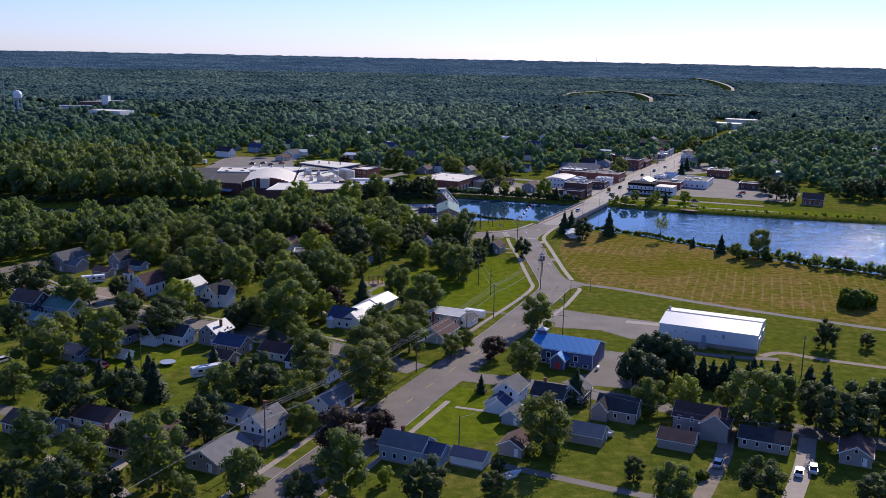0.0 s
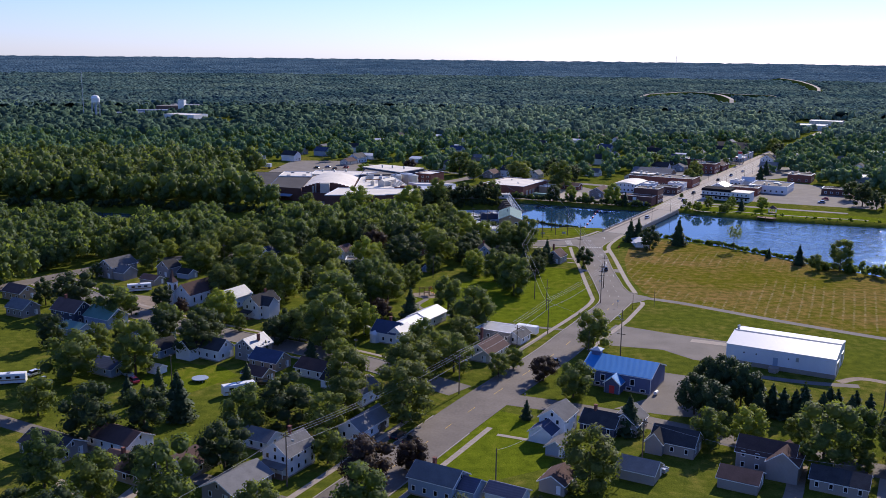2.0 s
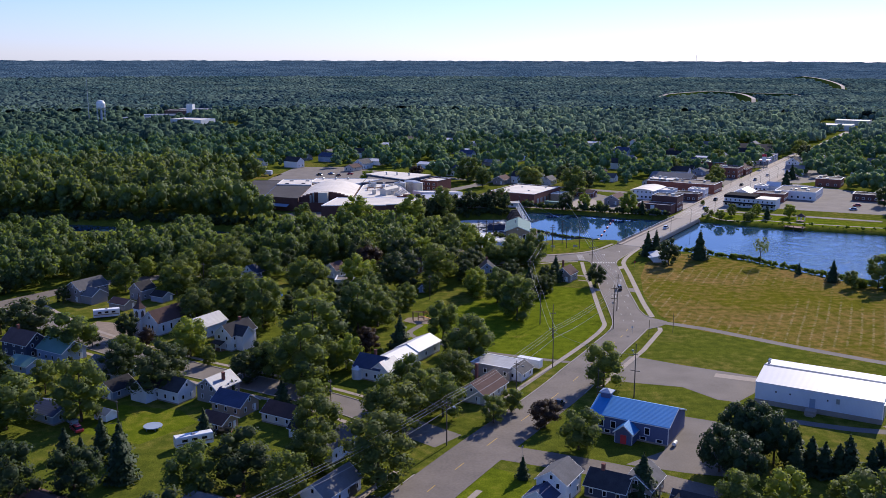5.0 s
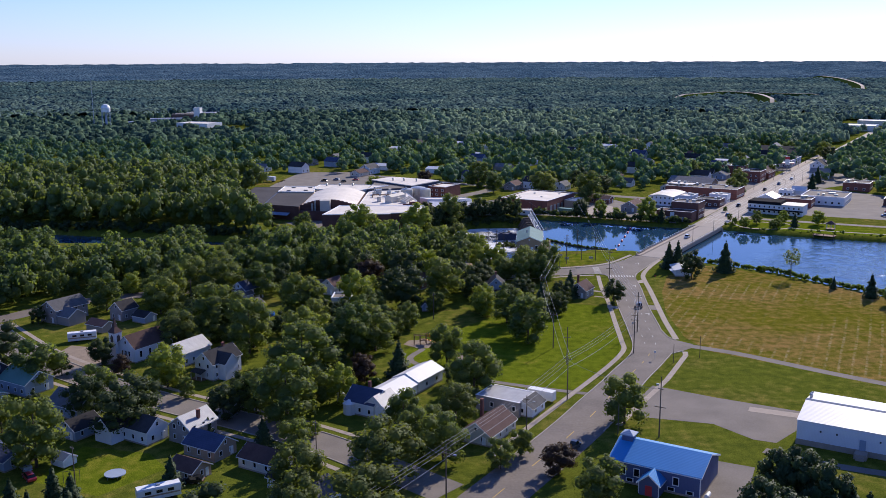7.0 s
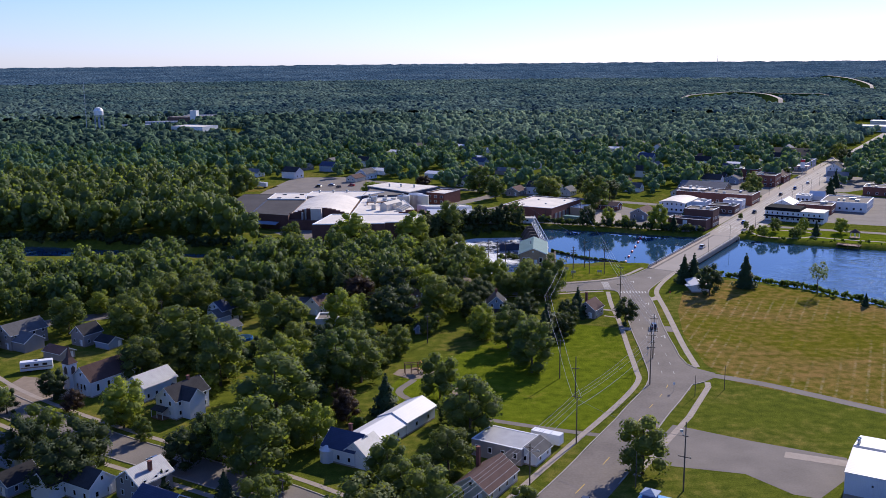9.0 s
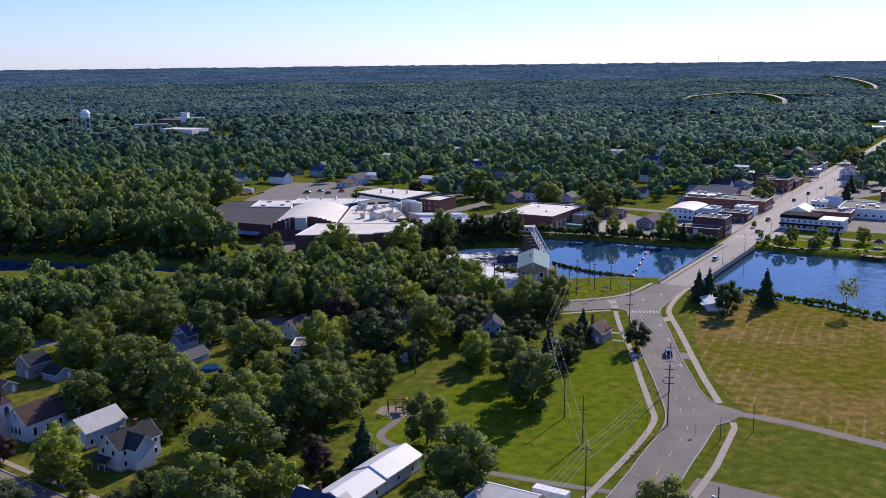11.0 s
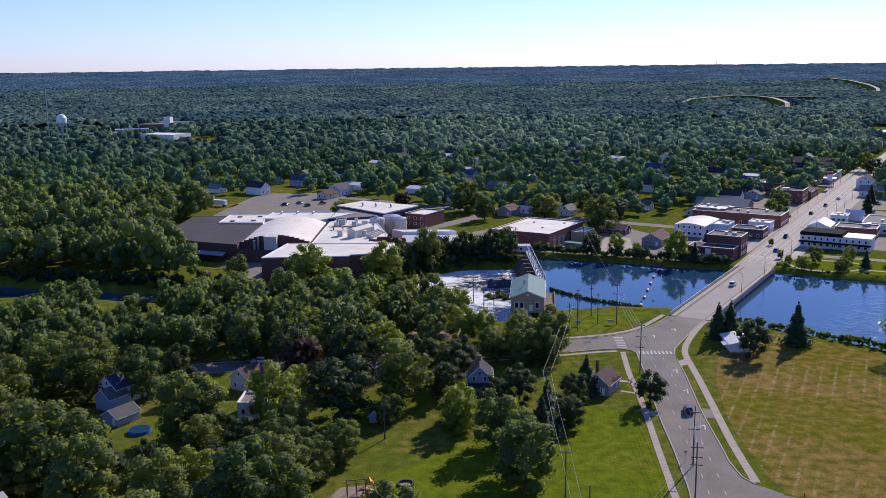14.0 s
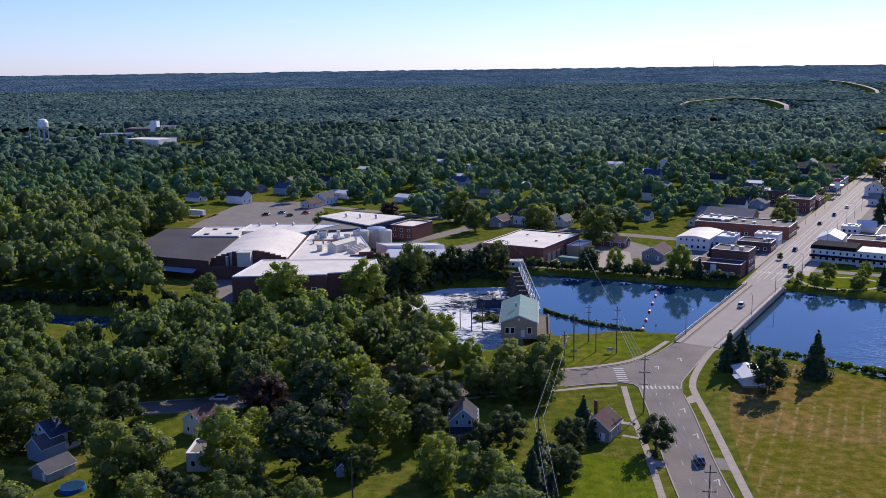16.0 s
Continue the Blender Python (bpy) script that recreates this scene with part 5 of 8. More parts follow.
house("brown-roofed bungalow beneath trees", 117.0, 190.0, 8.0, 12.0, ALONG, 3.0, 2.2, M_TAUPE, M_SHINGLE_B, 1, (3, 2))
bh = house("slate blue house with a grey roof", 16.5, 197.0, 8.5, 12.0, ACROSS, 4.4, 2.4, M_GREYBLUE, M_SHINGLE_G, 1, (4, 2), (1.5, 2, 5, 7.6))
wing(bh, 1.0, -7.0, 6.5, 7.0, 3.4, 1.8, M_GREYBLUE, M_SLATE_BLUE)
house("low shed with a dark blue roof", 30.0, 193.0, 6.0, 9.0, ACROSS, 2.6, 1.4, M_WHITE, M_SLATE_BLUE, 0)
house("grey shed with a rusty brown roof", 41.0, 199.0, 6.5, 8.5, ALONG, 2.8, 1.8, M_TAUPE, M_SHINGLE_B, 0)
# south-west gardens
house("long ranch house with a brown roof", -54.0, 221.0, 9.0, 15.0, ACROSS, 3.0, 2.2, M_WHITE, M_SHINGLE_B, 1, (4, 2))
house("dark ranch house under trees", -67.5, 217.5, 9.0, 15.0, ACROSS, 3.0, 2.2, M_TAUPE, M_SHINGLE, 1, (4, 2))
house("brick ranch house with a reddish-brown roof", -47.0, 206.0, 9.0, 15.0, ACROSS, 3.0, 2.0, M_BRICK_T, M_SHINGLE_B, 1, (4, 2), (0, 3, 4, 6.2))
house("ranch house with a low red-brown roof", -35.5, 209.0, 9.0, 12.0, ALONG, 3.0, 2.0, M_TAUPE, M_SHINGLE_B, 1, (4, 2))
house("large grey-brown roofed bungalow", -24.0, 198.0, 9.5, 14.0, ALONG, 3.0, 2.4, M_TAUPE, M_SHINGLE_G, 1, (4, 2))
house("grey house half hidden by trees", -118.0, 330.0, 8.0, 10.0, ACROSS, 3.6, 2.6, M_TAUPE, M_SHINGLE_G, 1, (3, 2))
house("brown brick house among tall trees", -128.0, 352.0, 8.0, 11.0, ACROSS, 3.4, 2.4, M_BRICK_T, M_SHINGLE_B, 1, (3, 2))
house("small gabled house with pale walls", -84.0, 388.0, 7.0, 8.0, ALONG, 4.4, 2.8, M_TAUPE, M_SHINGLE, 1, (2, 2))
house("small garage with a dark roof", -76.0, 384.0, 6.0, 7.0, ACROSS, 2.6, 1.6, M_GREYBLUE, M_SHINGLE, 0)
# by the west road
ba = house("pale blue-white two-storey house with a blue roof", -47.5, 413.0, 8.0, 11.0, ALONG, 5.4, 3.0, M_WHITE, M_SLATE_BLUE, 2, (3, 2))
wing(ba, 2.5, -6.0, 6.0, 7.0, 3.8, 2.4, M_GREYBLUE, M_SHINGLE_G)
house("small blue garage with a grey roof", -43.0, 398.0, 6.0, 8.0, ALONG, 2.6, 1.8, M_GREYBLUE, M_SHINGLE_G, 0)
bb = house("red-roofed cottage with a white balcony", -17.5, 421.0, 7.0, 8.0, ALONG, 4.2, 2.8, M_CREAM, M_SHINGLE_B, 1, (3, 2))
fb2 = flat_block("flat_roofed_house", "low white addition with a grey flat roof", "house", -12.0, 402.5, 7.0, 8.0, 3.4, M_WHITE, M_LOT, rz=-2, para=0.6, group=G_NEAR)
wall_row(fb2, 7.04, 8.04, 1.8, 3, 3, 0.8)
house("dark red-brown roofed house under maples", 14.0, 431.0, 9.0, 11.0, ALONG, 4.4, 3.2, M_BRICK_D, M_SHINGLE_B, 2, (3, 2), (0, 3, 6, 9))
hc = house("grey gabled house with a dark roof and front porch", 42.5, 418.0, 7.5, 9.5, -2, 5.0, 3.2, M_GREYBLUE, M_SHINGLE, 2, (3, 2), (0, 2, 7, 9.4))
porch(hc, -3.6, 3.6, -7.4, -4.75, 2.6, M_SHINGLE, 4)
hd = house("tan stucco cottage with a brown roof", 73.6, 415.2, 7.5, 9.0, ALONG, 3.6, 2.8, M_TAUPE, M_SHINGLE_B, 1, (2, 2), (-2.5, 2.0, 4, 8.4))
pav = gabled("pavilion", "low white pavilion with a bright metal roof", "pavilion", 118.6, 450.2, 6.5, 10.0, 2.6, 0.7, M_WHITE, M_ROOF_WHITE, ACROSS - 62, over=0.5)
part("blue_awning", Mesh().slab([(-5.2, -4.9, 2.3), (-3.2, -4.9, 2.6), (-3.2, -1.5, 2.6), (-5.2, -1.5, 2.3)], 0.1), M_GREYBLUE, pav)
shed = gabled("garden_shed", "small white garden shed with a pale roof", "shed", -58.5, 270.0, 3.4, 4.2, 2.0, 0.9, M_WHITE, M_GALV, ACROSS, over=0.15, base=False)
house("tiny grey playhouse on a lawn", 17.0, 396.0, 2.6, 3.2, 0, 2.2, 1.4, M_GREYBLUE, M_SHINGLE, 0)

# garden things
tramp = thing("trampoline", "round dark trampoline on steel legs", "trampoline", pose(-45.5, 264.0, 0))
part("mat", Mesh().tube((0, 0, 0.78), (0, 0, 0.86), 1.9, 1.9, 24), M_DARKSTEEL, tramp)
part("rim", Mesh().tube((0, 0, 0.72), (0, 0, 0.9), 2.2, 2.2, 24).tube((0, 0, 0.7), (0, 0, 0.72), 1.9, 1.9, 24), M_GREYBLUE, tramp)
for k in range(6):
    a = k * math.pi / 3
    part("leg", Mesh().tube((math.cos(a) * 2, math.sin(a) * 2, 0), (math.cos(a) * 2, math.sin(a) * 2, 0.75), 0.05, 0.05, 6), M_STEEL, tramp)
pool = thing("paddling_pool", "round blue garden pool on the lawn", "pool", pose(-36.5, 391.0, 0))
part("wall", Mesh().tube((0, 0, 0), (0, 0, 0.8), 2.6, 2.5, 28), M_BLUEPL, pool)
part("pool_water", Mesh().tube((0, 0, 0.8), (0, 0, 0.82), 2.35, 2.35, 28), M_WATER, pool)
swing = thing("swing_set", "thin dark swing frame on a lawn", "swing", pose(-54.0, 262.5, 0, 0, 0, 20))
for x in (-1.6, 1.6):
    part("leg", Mesh().tube((x, -0.8, 0), (x, 0, 2.1), 0.04, 0.04, 6).tube((x, 0.8, 0), (x, 0, 2.1), 0.04, 0.04, 6), M_DARKSTEEL, swing)
part("bar", Mesh().tube((-1.6, 0, 2.1), (1.6, 0, 2.1), 0.05, 0.05, 6), M_DARKSTEEL, swing)

# playground in the park
sheet("play_sand", [(11.0, 356.5), (16, 352.0), (21.5, 353.5), (23.0, 358.0), (18.5, 361.5), (12.5, 360.5)], 0.02, M_DIRT, "pale sand pit under the play frame")
play = thing("play_frame", "orange and brown climbing frame with a slide", "playground", pose(16.5, 357.0, 0.02, 0, 0, 10))
for x in (-2.2, -0.4, 1.4, 3.0):
    for y in (-0.8, 0.8):
        part("post", Mesh().box(x - 0.08, x + 0.08, y - 0.08, y + 0.08, 0, 2.9), M_WOOD, play)
part("platform", Mesh().box(-0.5, 1.5, -0.9, 0.9, 1.2, 1.35), M_WOOD, play)
part("beam", Mesh().box(-2.3, 3.1, -0.88, -0.72, 2.8, 2.95).box(-2.3, 3.1, 0.72, 0.88, 2.8, 2.95), M_WOOD, play)
part("canopy", Mesh().prism([(1.3, 2.3), (3.1, 2.3), (2.2, 3.3)], -0.95, 0.95), M_ORANGE, play, "bright orange canopy")
part("slide", Mesh().slab([(1.4, -0.4, 1.3), (1.4, 0.4, 1.3), (4.2, 0.4, 0.2), (4.2, -0.4, 0.2)], 0.1), M_ORANGE, play)
for x, y, r in ((25.5, 361.5, 1.5), (28.0, 342.5, 3.6)):
    rg = thing("fire_ring", "dark round ring of blocks on the lawn", "ring", pose(x, y, 0), "rings in the park")
    for k in range(14):
        a = 2 * math.pi * k / 14
        part("block", Mesh().box(-r * 0.2, r * 0.2, -0.15, 0.15, 0, 0.45), M_DARKSTEEL, rg).matrix_basis = pose(math.cos(a) * r, math.sin(a) * r, 0, 0, 0, math.degrees(a) + 90)
    part("ash", Mesh().tube((0, 0, 0.01), (0, 0, 0.05), r * 0.9, r * 0.9, 20), M_DIRT, rg)

# ---- main street ----
G_TOWN = "buildings of the main street"


def shopfront(t, w, l, h, n, faces=("s", "e", "w")):
    """Shop windows below and smaller ones above."""
    for k, z in enumerate((1.6, 4.6)):
        if z + 1.2 > h:
            break
        for i in range(n):
            u = (i + 0.5) / n - 0.5
            if "s" in faces:
                window(t, u * w * 0.9, -l / 2 - 0.02, z, 180, 1.2 if k == 0 else 0.8, 0.8)
            if "e" in faces:
                window(t, w / 2 + 0.02, u * l * 0.9, z, -90, 1.2 if k == 0 else 0.8, 0.8)
            if "w" in faces:
                window(t, -w / 2 - 0.02, u * l * 0.9, z, 90, 1.2 if k == 0 else 0.8, 0.8)


def block(label, x, y, w, l, h, wall, roof, n=4, rz=TURN, units=2, para=0.5, z=0.0):
    t = flat_block("shop_building", label, "shop", x, y, w, l, h, wall, roof, rz, para=para, group=G_TOWN, z=z)
    shopfront(t, w, l, h, n)
    r = random.Random(int(x * 7 + y))
    for i in range(units):
        roof_unit(t, r.uniform(-w * 0.35, w * 0.35), r.uniform(-l * 0.35, l * 0.35), h + 0.12, r.uniform(1, 2.2), r.uniform(1, 2), r.uniform(0.6, 1.3))
    return t


# west side
corner = block("dark brown corner building with a tan brick upper part", 155.5, 585.5, 14.5, 12.0, 8.6, M_BRICK_D, M_LOT, 4)
rear = flat_block("rear_wing", "dark wooden rear wing with a white lower wall above the pond", "shop", 147.5, 578.0, 19.0, 9.0, 5.2, M_BRICK_D, M_SHINGLE_B, TURN, z=-0.0, para=0.2, group=G_TOWN)
part("white_base", Mesh().box(-7.4, 7.4, -4.75, -4.52, -1.0, 2.4), M_GREYBLUE, rear)
part("white_panel", Mesh().box(-2.0, 0.2, -4.8, -4.53, -0.8, 4.8), M_TRIM, rear)
for i in range(8):
    window(rear, -6.5 + i * 1.8, -4.78, 1.4, 180, 0.6, 0.6)
arch = thing("arched_warehouse", "white warehouse with a shallow arched roof", "warehouse", pose(156.8, 638.8, 0, 0, 0, TURN), G_TOWN)
part("wall", Mesh().box(-7.2, 7.2, -12.5, 12.5, -0.3, 5.4), M_WHITE_METAL, arch)
part("roof", Mesh().prism([(-7.5 + 15.0 * i / 10, 5.4 + 1.1 * math.sin(math.pi * i / 10)) for i in range(11)], -12.8, 12.8), M_MEMBRANE, arch)
part("eaves_band", Mesh().box(-7.45, 7.45, -12.75, 12.75, 5.1, 5.38), M_TRIM, arch)
shopfront(arch, 14.4, 25, 6.2, 5)
block("low white building with a pale flat roof", 168.6, 637.6, 9.0, 12.0, 4.6, M_WHITE, M_MEMBRANE, 3)
block("low dark building with a patched flat roof", 178.6, 626.6, 14.5, 11.0, 4.0, M_BRICK_D, M_TAR, 4)
block("small white corner shop with a flat roof", 188.5, 640.5, 10.5, 9.0, 4.6, M_WHITE, M_MEMBRANE, 3)
block("long brick row with a flat pale roof", 187.0, 668.0, 44.0, 20.0, 5.6, M_BRICK, M_LOT, 8, units=7)
block("tan brick shop row with a white roof", 175.5, 678.0, 16.0, 12.0, 6.2, M_BRICK_T, M_MEMBRANE, 3)
hip = house("brown hip-roofed town building", 188.5, 703.0, 18.0, 28.0, ACROSS, 4.0, 3.4, M_BRICK_T, M_SHINGLE_G, 1, (4, 3), group=G_TOWN, name="town_building", category="shop")
house("brown roofed house behind the shops", 131.0, 611.0, 9.0, 14.0, ALONG, 3.4, 2.6, M_TAUPE, M_SHINGLE_B, 1, (3, 2), group=G_TOWN)
house("low brown building near the pond", 116.0, 640.0, 8.0, 16.0, ACROSS, 3.0, 1.6, M_BRICK, M_SHINGLE_B, 1, (4, 2), group=G_TOWN)
block("two-storey red brick shop with a flat roof", 238.4, 738.4, 16.0, 18.0, 7.0, M_BRICK, M_TAR, 4)
block("red brick shop with a white roof", 236.0, 772.0, 18.0, 14.0, 7.0, M_BRICK, M_MEMBRANE, 4)
house("brown-roofed brick building at the corner", 252.6, 757.0, 13.0, 22.0, ALONG, 4.6, 2.2, M_BRICK, M_SHINGLE_B, 2, (5, 3), group=G_TOWN, name="town_building", category="shop")
block("low blue building with a grey roof", 296.0, 836.0, 18.0, 40.0, 5.0, M_GREYBLUE, M_TAR, 5)
house("large dark-roofed hall beside the street", 312.0, 895.0, 24.0, 36.0, ACROSS, 5.0, 4.5, M_TAUPE, M_SHINGLE, 1, (5, 3), group=G_TOWN, name="town_building", category="shop")
block("small brown shop with a flat roof", 264.0, 788.0, 14.0, 16.0, 5.0, M_TAUPE, M_LOT, 3)
block("long low brown school building among trees", 172.0, 1010.0, 62.0, 26.0, 5.0, M_BRICK, M_SHINGLE_B, 8, units=3)
house("brown-roofed brick school hall among trees", 190.0, 1050.0, 18.0, 40.0, ACROSS, 5.0, 4.0, M_BRICK, M_SHINGLE_B, 1, (6, 3), group=G_TOWN, name="town_building", category="school")
house("grey house behind the street", 304.0, 930.0, 10.0, 14.0, ACROSS, 3.6, 2.6, M_TAUPE, M_SHINGLE_G, 1, (3, 2), group=G_TOWN)
house("low dark-roofed house behind the street", 288.0, 878.0, 11.0, 16.0, ALONG, 3.2, 2.4, M_TAUPE, M_SHINGLE, 1, (3, 2), group=G_TOWN)
house("white house with a red-brown roof", 286.0, 822.0, 9.0, 13.0, ALONG, 3.4, 2.6, M_WHITE, M_BRICK, 1, (3, 2), group=G_TOWN)
house("dark-roofed house behind brick shops", 213.0, 764.0, 10.0, 14.0, ACROSS, 3.4, 2.6, M_TAUPE, M_SHINGLE, 1, (3, 2), group=G_TOWN)
house("blue-grey house behind brick shops", 221.0, 750.0, 9.0, 12.0, ALONG, 3.4, 2.4, M_GREYBLUE, M_SHINGLE_G, 1, (3, 2), group=G_TOWN)
house("tall white house at a side street", 262.0, 838.0, 10.0, 13.0, ALONG, 5.2, 3.0, M_WHITE, M_SLATE_BLUE, 2, (3, 2), group=G_TOWN)
canopy = thing("station_canopy", "white filling station canopy on posts", "canopy", pose(285.0, 806.0, 0, 0, 0, TURN), G_TOWN)
part("roof", Mesh().box(-7, 7, -4, 4, 4.6, 5.3), M_TRIM, canopy)
part("red_band", Mesh().box(-7.1, 7.1, -4.1, 4.1, 4.75, 5.1), M_RED, canopy)
for cx, cy in ((-5, -2.5), (5, -2.5), (-5, 2.5), (5, 2.5)):
    part("post", Mesh().box(cx - 0.2, cx + 0.2, cy - 0.2, cy + 0.2, 0, 4.6), M_STEEL, canopy)
pylon = thing("pylon_sign", "tall red and white price sign on a post", "sign", pose(281.0, 788.0, 0, 0, 0, TURN), G_TOWN)
part("post", Mesh().box(-0.25, 0.25, -0.25, 0.25, 0, 10), M_STEEL, pylon)
part("panel", Mesh().box(-1.5, 1.5, -0.35, 0.35, 5.5, 11.5), M_TRIM, pylon)
part("red_panel", Mesh().box(-1.55, 1.55, -0.4, 0.4, 9.4, 11.4), M_RED, pylon)
# east side
rest = thing("restaurant", "white two-storey restaurant with a black roof", "restaurant", pose(208.3, 598.3, 0, 0, 0, TURN - 2), G_TOWN)
part("wall", Mesh().box(-14.5, 14.5, -6, 6, -0.3, 5.4), M_WHITE, rest)
part("roof", Mesh().prism([(-14.9, 5.4), (3.2, 5.4), (3.2, 5.55), (2.8, 7.0), (-14.4, 7.0), (-14.9, 5.55)], -6.3, 6.3), M_BLACK, rest, "black shingled mansard roof")
part("flat_roof", Mesh().box(3.25, 14.8, -6.3, 6.3, 5.4, 5.8), M_MEMBRANE, rest)
part("dark_band", Mesh().box(-14.8, 14.8, -7.8, -6.02, 2.4, 3.0), M_BLACK, rest, "dark canopy over the ground floor")
for i in range(9):
    part("canopy_post", Mesh().box(-14.6 + i * 3.6, -14.4 + i * 3.6, -7.7, -7.5, 0, 2.4), M_TRIM, rest)
for i in range(11):
    window(rest, -13.4 + i * 2.6, -6.02, 4.1, 180, 0.8, 0.75)
    window(rest, -13.4 + i * 2.6, -6.02, 1.5, 180, 1.3, 0.75)
for i in range(4):
    window(rest, -14.52, -4.5 + i * 3, 4.1, 90, 1.0, 0.75)
    window(rest, -14.52, -4.5 + i * 3, 1.5, 90, 1.2, 0.8)
block("low brick shop with a tan flat roof", 228.5, 624.5, 18.0, 13.0, 4.4, M_BRICK, M_LOT, 4)
gabled("white_gable_shop", "shop with a steep white gabled roof", "shop", 217.5, 640.0, 10.0, 15.0, 3.2, 2.2, M_WHITE, M_ROOF_WHITE, ALONG, group=G_TOWN)
block("broad white store with a pale grey roof", 251.0, 638.0, 24.0, 26.0, 4.6, M_WHITE, M_LOT, 6, units=6)
block("small white kiosk with a flat roof", 237.0, 665.0, 8.0, 8.0, 3.4, M_WHITE, M_MEMBRANE, 3)
gabled("white_gable_shop", "white gabled kiosk beside the street", "shop", 246.0, 668.0, 7.0, 8.0, 3.0, 2.4, M_WHITE, M_ROOF_WHITE, ACROSS, group=G_TOWN)
block("low brown building beside the car park", 288, 624, 16.0, 12.0, 3.6, M_BRICK_D, M_TAR, 4, units=2)
house("brown brick house with a dark roof near the river", 296, 554, 9.0, 12.0, ACROSS, 4.0, 3.0, M_BRICK, M_SHINGLE_B, 1, (4, 2), group=G_TOWN)
house("white two-storey house with a dark roof", 306.0, 792.0, 10.0, 13.0, ALONG, 5.4, 3.2, M_WHITE, M_SHINGLE, 2, (3, 2), group=G_TOWN)
house("white house beside the street", 292.0, 752.0, 10.0, 13.0, ACROSS, 4.0, 2.8, M_WHITE, M_SHINGLE_G, 1, (3, 2), group=G_TOWN)
for x, y, w, l, wall, roof in ((292, 690, 16, 16, M_BRICK, M_LOT), (330, 720, 18, 14, M_WHITE, M_MEMBRANE), (340, 830, 16, 22, M_BRICK_T, M_LOT), (362, 866, 14, 18, M_WHITE, M_MEMBRANE), (332, 680, 14, 18, M_GREYBLUE, M_MEMBRANE)):
    block("flat-roofed shop beside the main street", x, y, w, l, 4.8, wall, roof, 3)

# river park
sheet("river_park", [(172, 556), (192, 545.5), (214, 535), (300, 505), (304, 515), (216, 564), (178, 581)], 0.014, M_LAWN, "mown riverside park with curving paths", "lawn")
footpath(bend([(176, 576), (174.5, 562), (178, 552.5), (188, 549), (198, 551.5), (203, 560), (198, 567), (186, 571)]), 1.6, "curving pale path through the riverside park")
footpath(bend([(200, 551), (214, 543), (240, 532), (262, 524)]), 1.6, "pale riverside path")
gaz = thing("gazebo", "small white gazebo on the river bank", "gazebo", pose(218.0, 549.0, 0))
for k in range(6):
    a = k * math.pi / 3
    part("post", Mesh().tube((math.cos(a) * 2.2, math.sin(a) * 2.2, 0), (math.cos(a) * 2.2, math.sin(a) * 2.2, 2.6), 0.1, 0.1, 6), M_TRIM, gaz)
part("roof", Mesh().tube((0, 0, 2.6), (0, 0, 4.2), 2.8, 0.2, 6), M_SHINGLE_B, gaz)
part("floor", Mesh().tube((0, 0, -0.1), (0, 0, 0.25), 2.6, 2.6, 6), M_WOOD, gaz)
dock = thing("dock", "small wooden landing stage on the pond", "dock", pose(209.0, 533.5, 0, 0, 0, TURN - 4))
part("planks", Mesh().box(-5, 5, -3.0, 1.5, -0.3, -0.1), M_WOOD, dock)
for x in (-4.6, 0, 4.6):
    part("post", Mesh().box(x - 0.12, x + 0.12, -2.9, -2.66, -4, 0.7), M_WOOD, dock)
part("rail", Mesh().box(-4.8, 4.8, -2.85, -2.72, 0.6, 0.72), M_WOOD, dock)

# ---- houses between the town trees ----
G_FAR = "houses among the town trees"
SHAPES = [(8, 11, 3.2, 2.6, M_WHITE, M_SHINGLE_G, "white house with a grey roof among trees"), (9, 13, 5.2, 3.0, M_WHITE, M_SHINGLE, "tall white house with a dark roof"),
          (8, 12, 3.0, 2.2, M_CREAM, M_SHINGLE_B, "cream house with a brown roof among trees"), (9, 14, 3.0, 2.0, M_TAUPE, M_SHINGLE_G, "low taupe house with a grey roof"),
          (9, 12, 4.6, 2.8, M_GREYBLUE, M_SLATE_BLUE, "blue-grey house with a dark roof"), (10, 16, 3.4, 1.4, M_WHITE, M_ROOF_WHITE, "white shed with a bright metal roof")]
MODELS = []
for w, l, h, rise, wall, roof, label in SHAPES:
    t = gabled("town_house", label, "house", 0, 0, w, l, h, rise, wall, roof, group=G_FAR, trim=False)
    window(t, w / 2 + 0.02, -l * 0.25, 1.8, -90, 0.9, 0.9)
    for x in (-w * 0.25, w * 0.25):
        window(t, x, -l / 2 - 0.02, 1.8, 180, 0.9, 0.9)
    MODELS.append(t)
TOWN_SPOTS = []
rh = random.Random(21)
for row in range(11):
    for col in range(19):
        b, a = 640 + row * 42 + rh.uniform(-9, 9), -520 + col * 44 + rh.uniform(-14, 14)
        p = VA * a + UB * b
        if p.y < 690 or p.y > 1060 or rh.random() < 0.22:
            continue
        if p.x > 560 or p.x < -430 or abs((p - Vector((178, 592))).dot(VA)) < 45 or (p.y < 760 and -120 < p.x < 30):
            continue
        TOWN_SPOTS.append((p.x, p.y))
for i, (x, y) in enumerate(TOWN_SPOTS):
    m = pose(x, y, 0, 0, 0, rh.choice((ALONG, ACROSS)))
    if i < len(MODELS):
        MODELS[i].matrix_basis = m
    else:
        copy_thing(MODELS[rh.randrange(len(MODELS))], m)
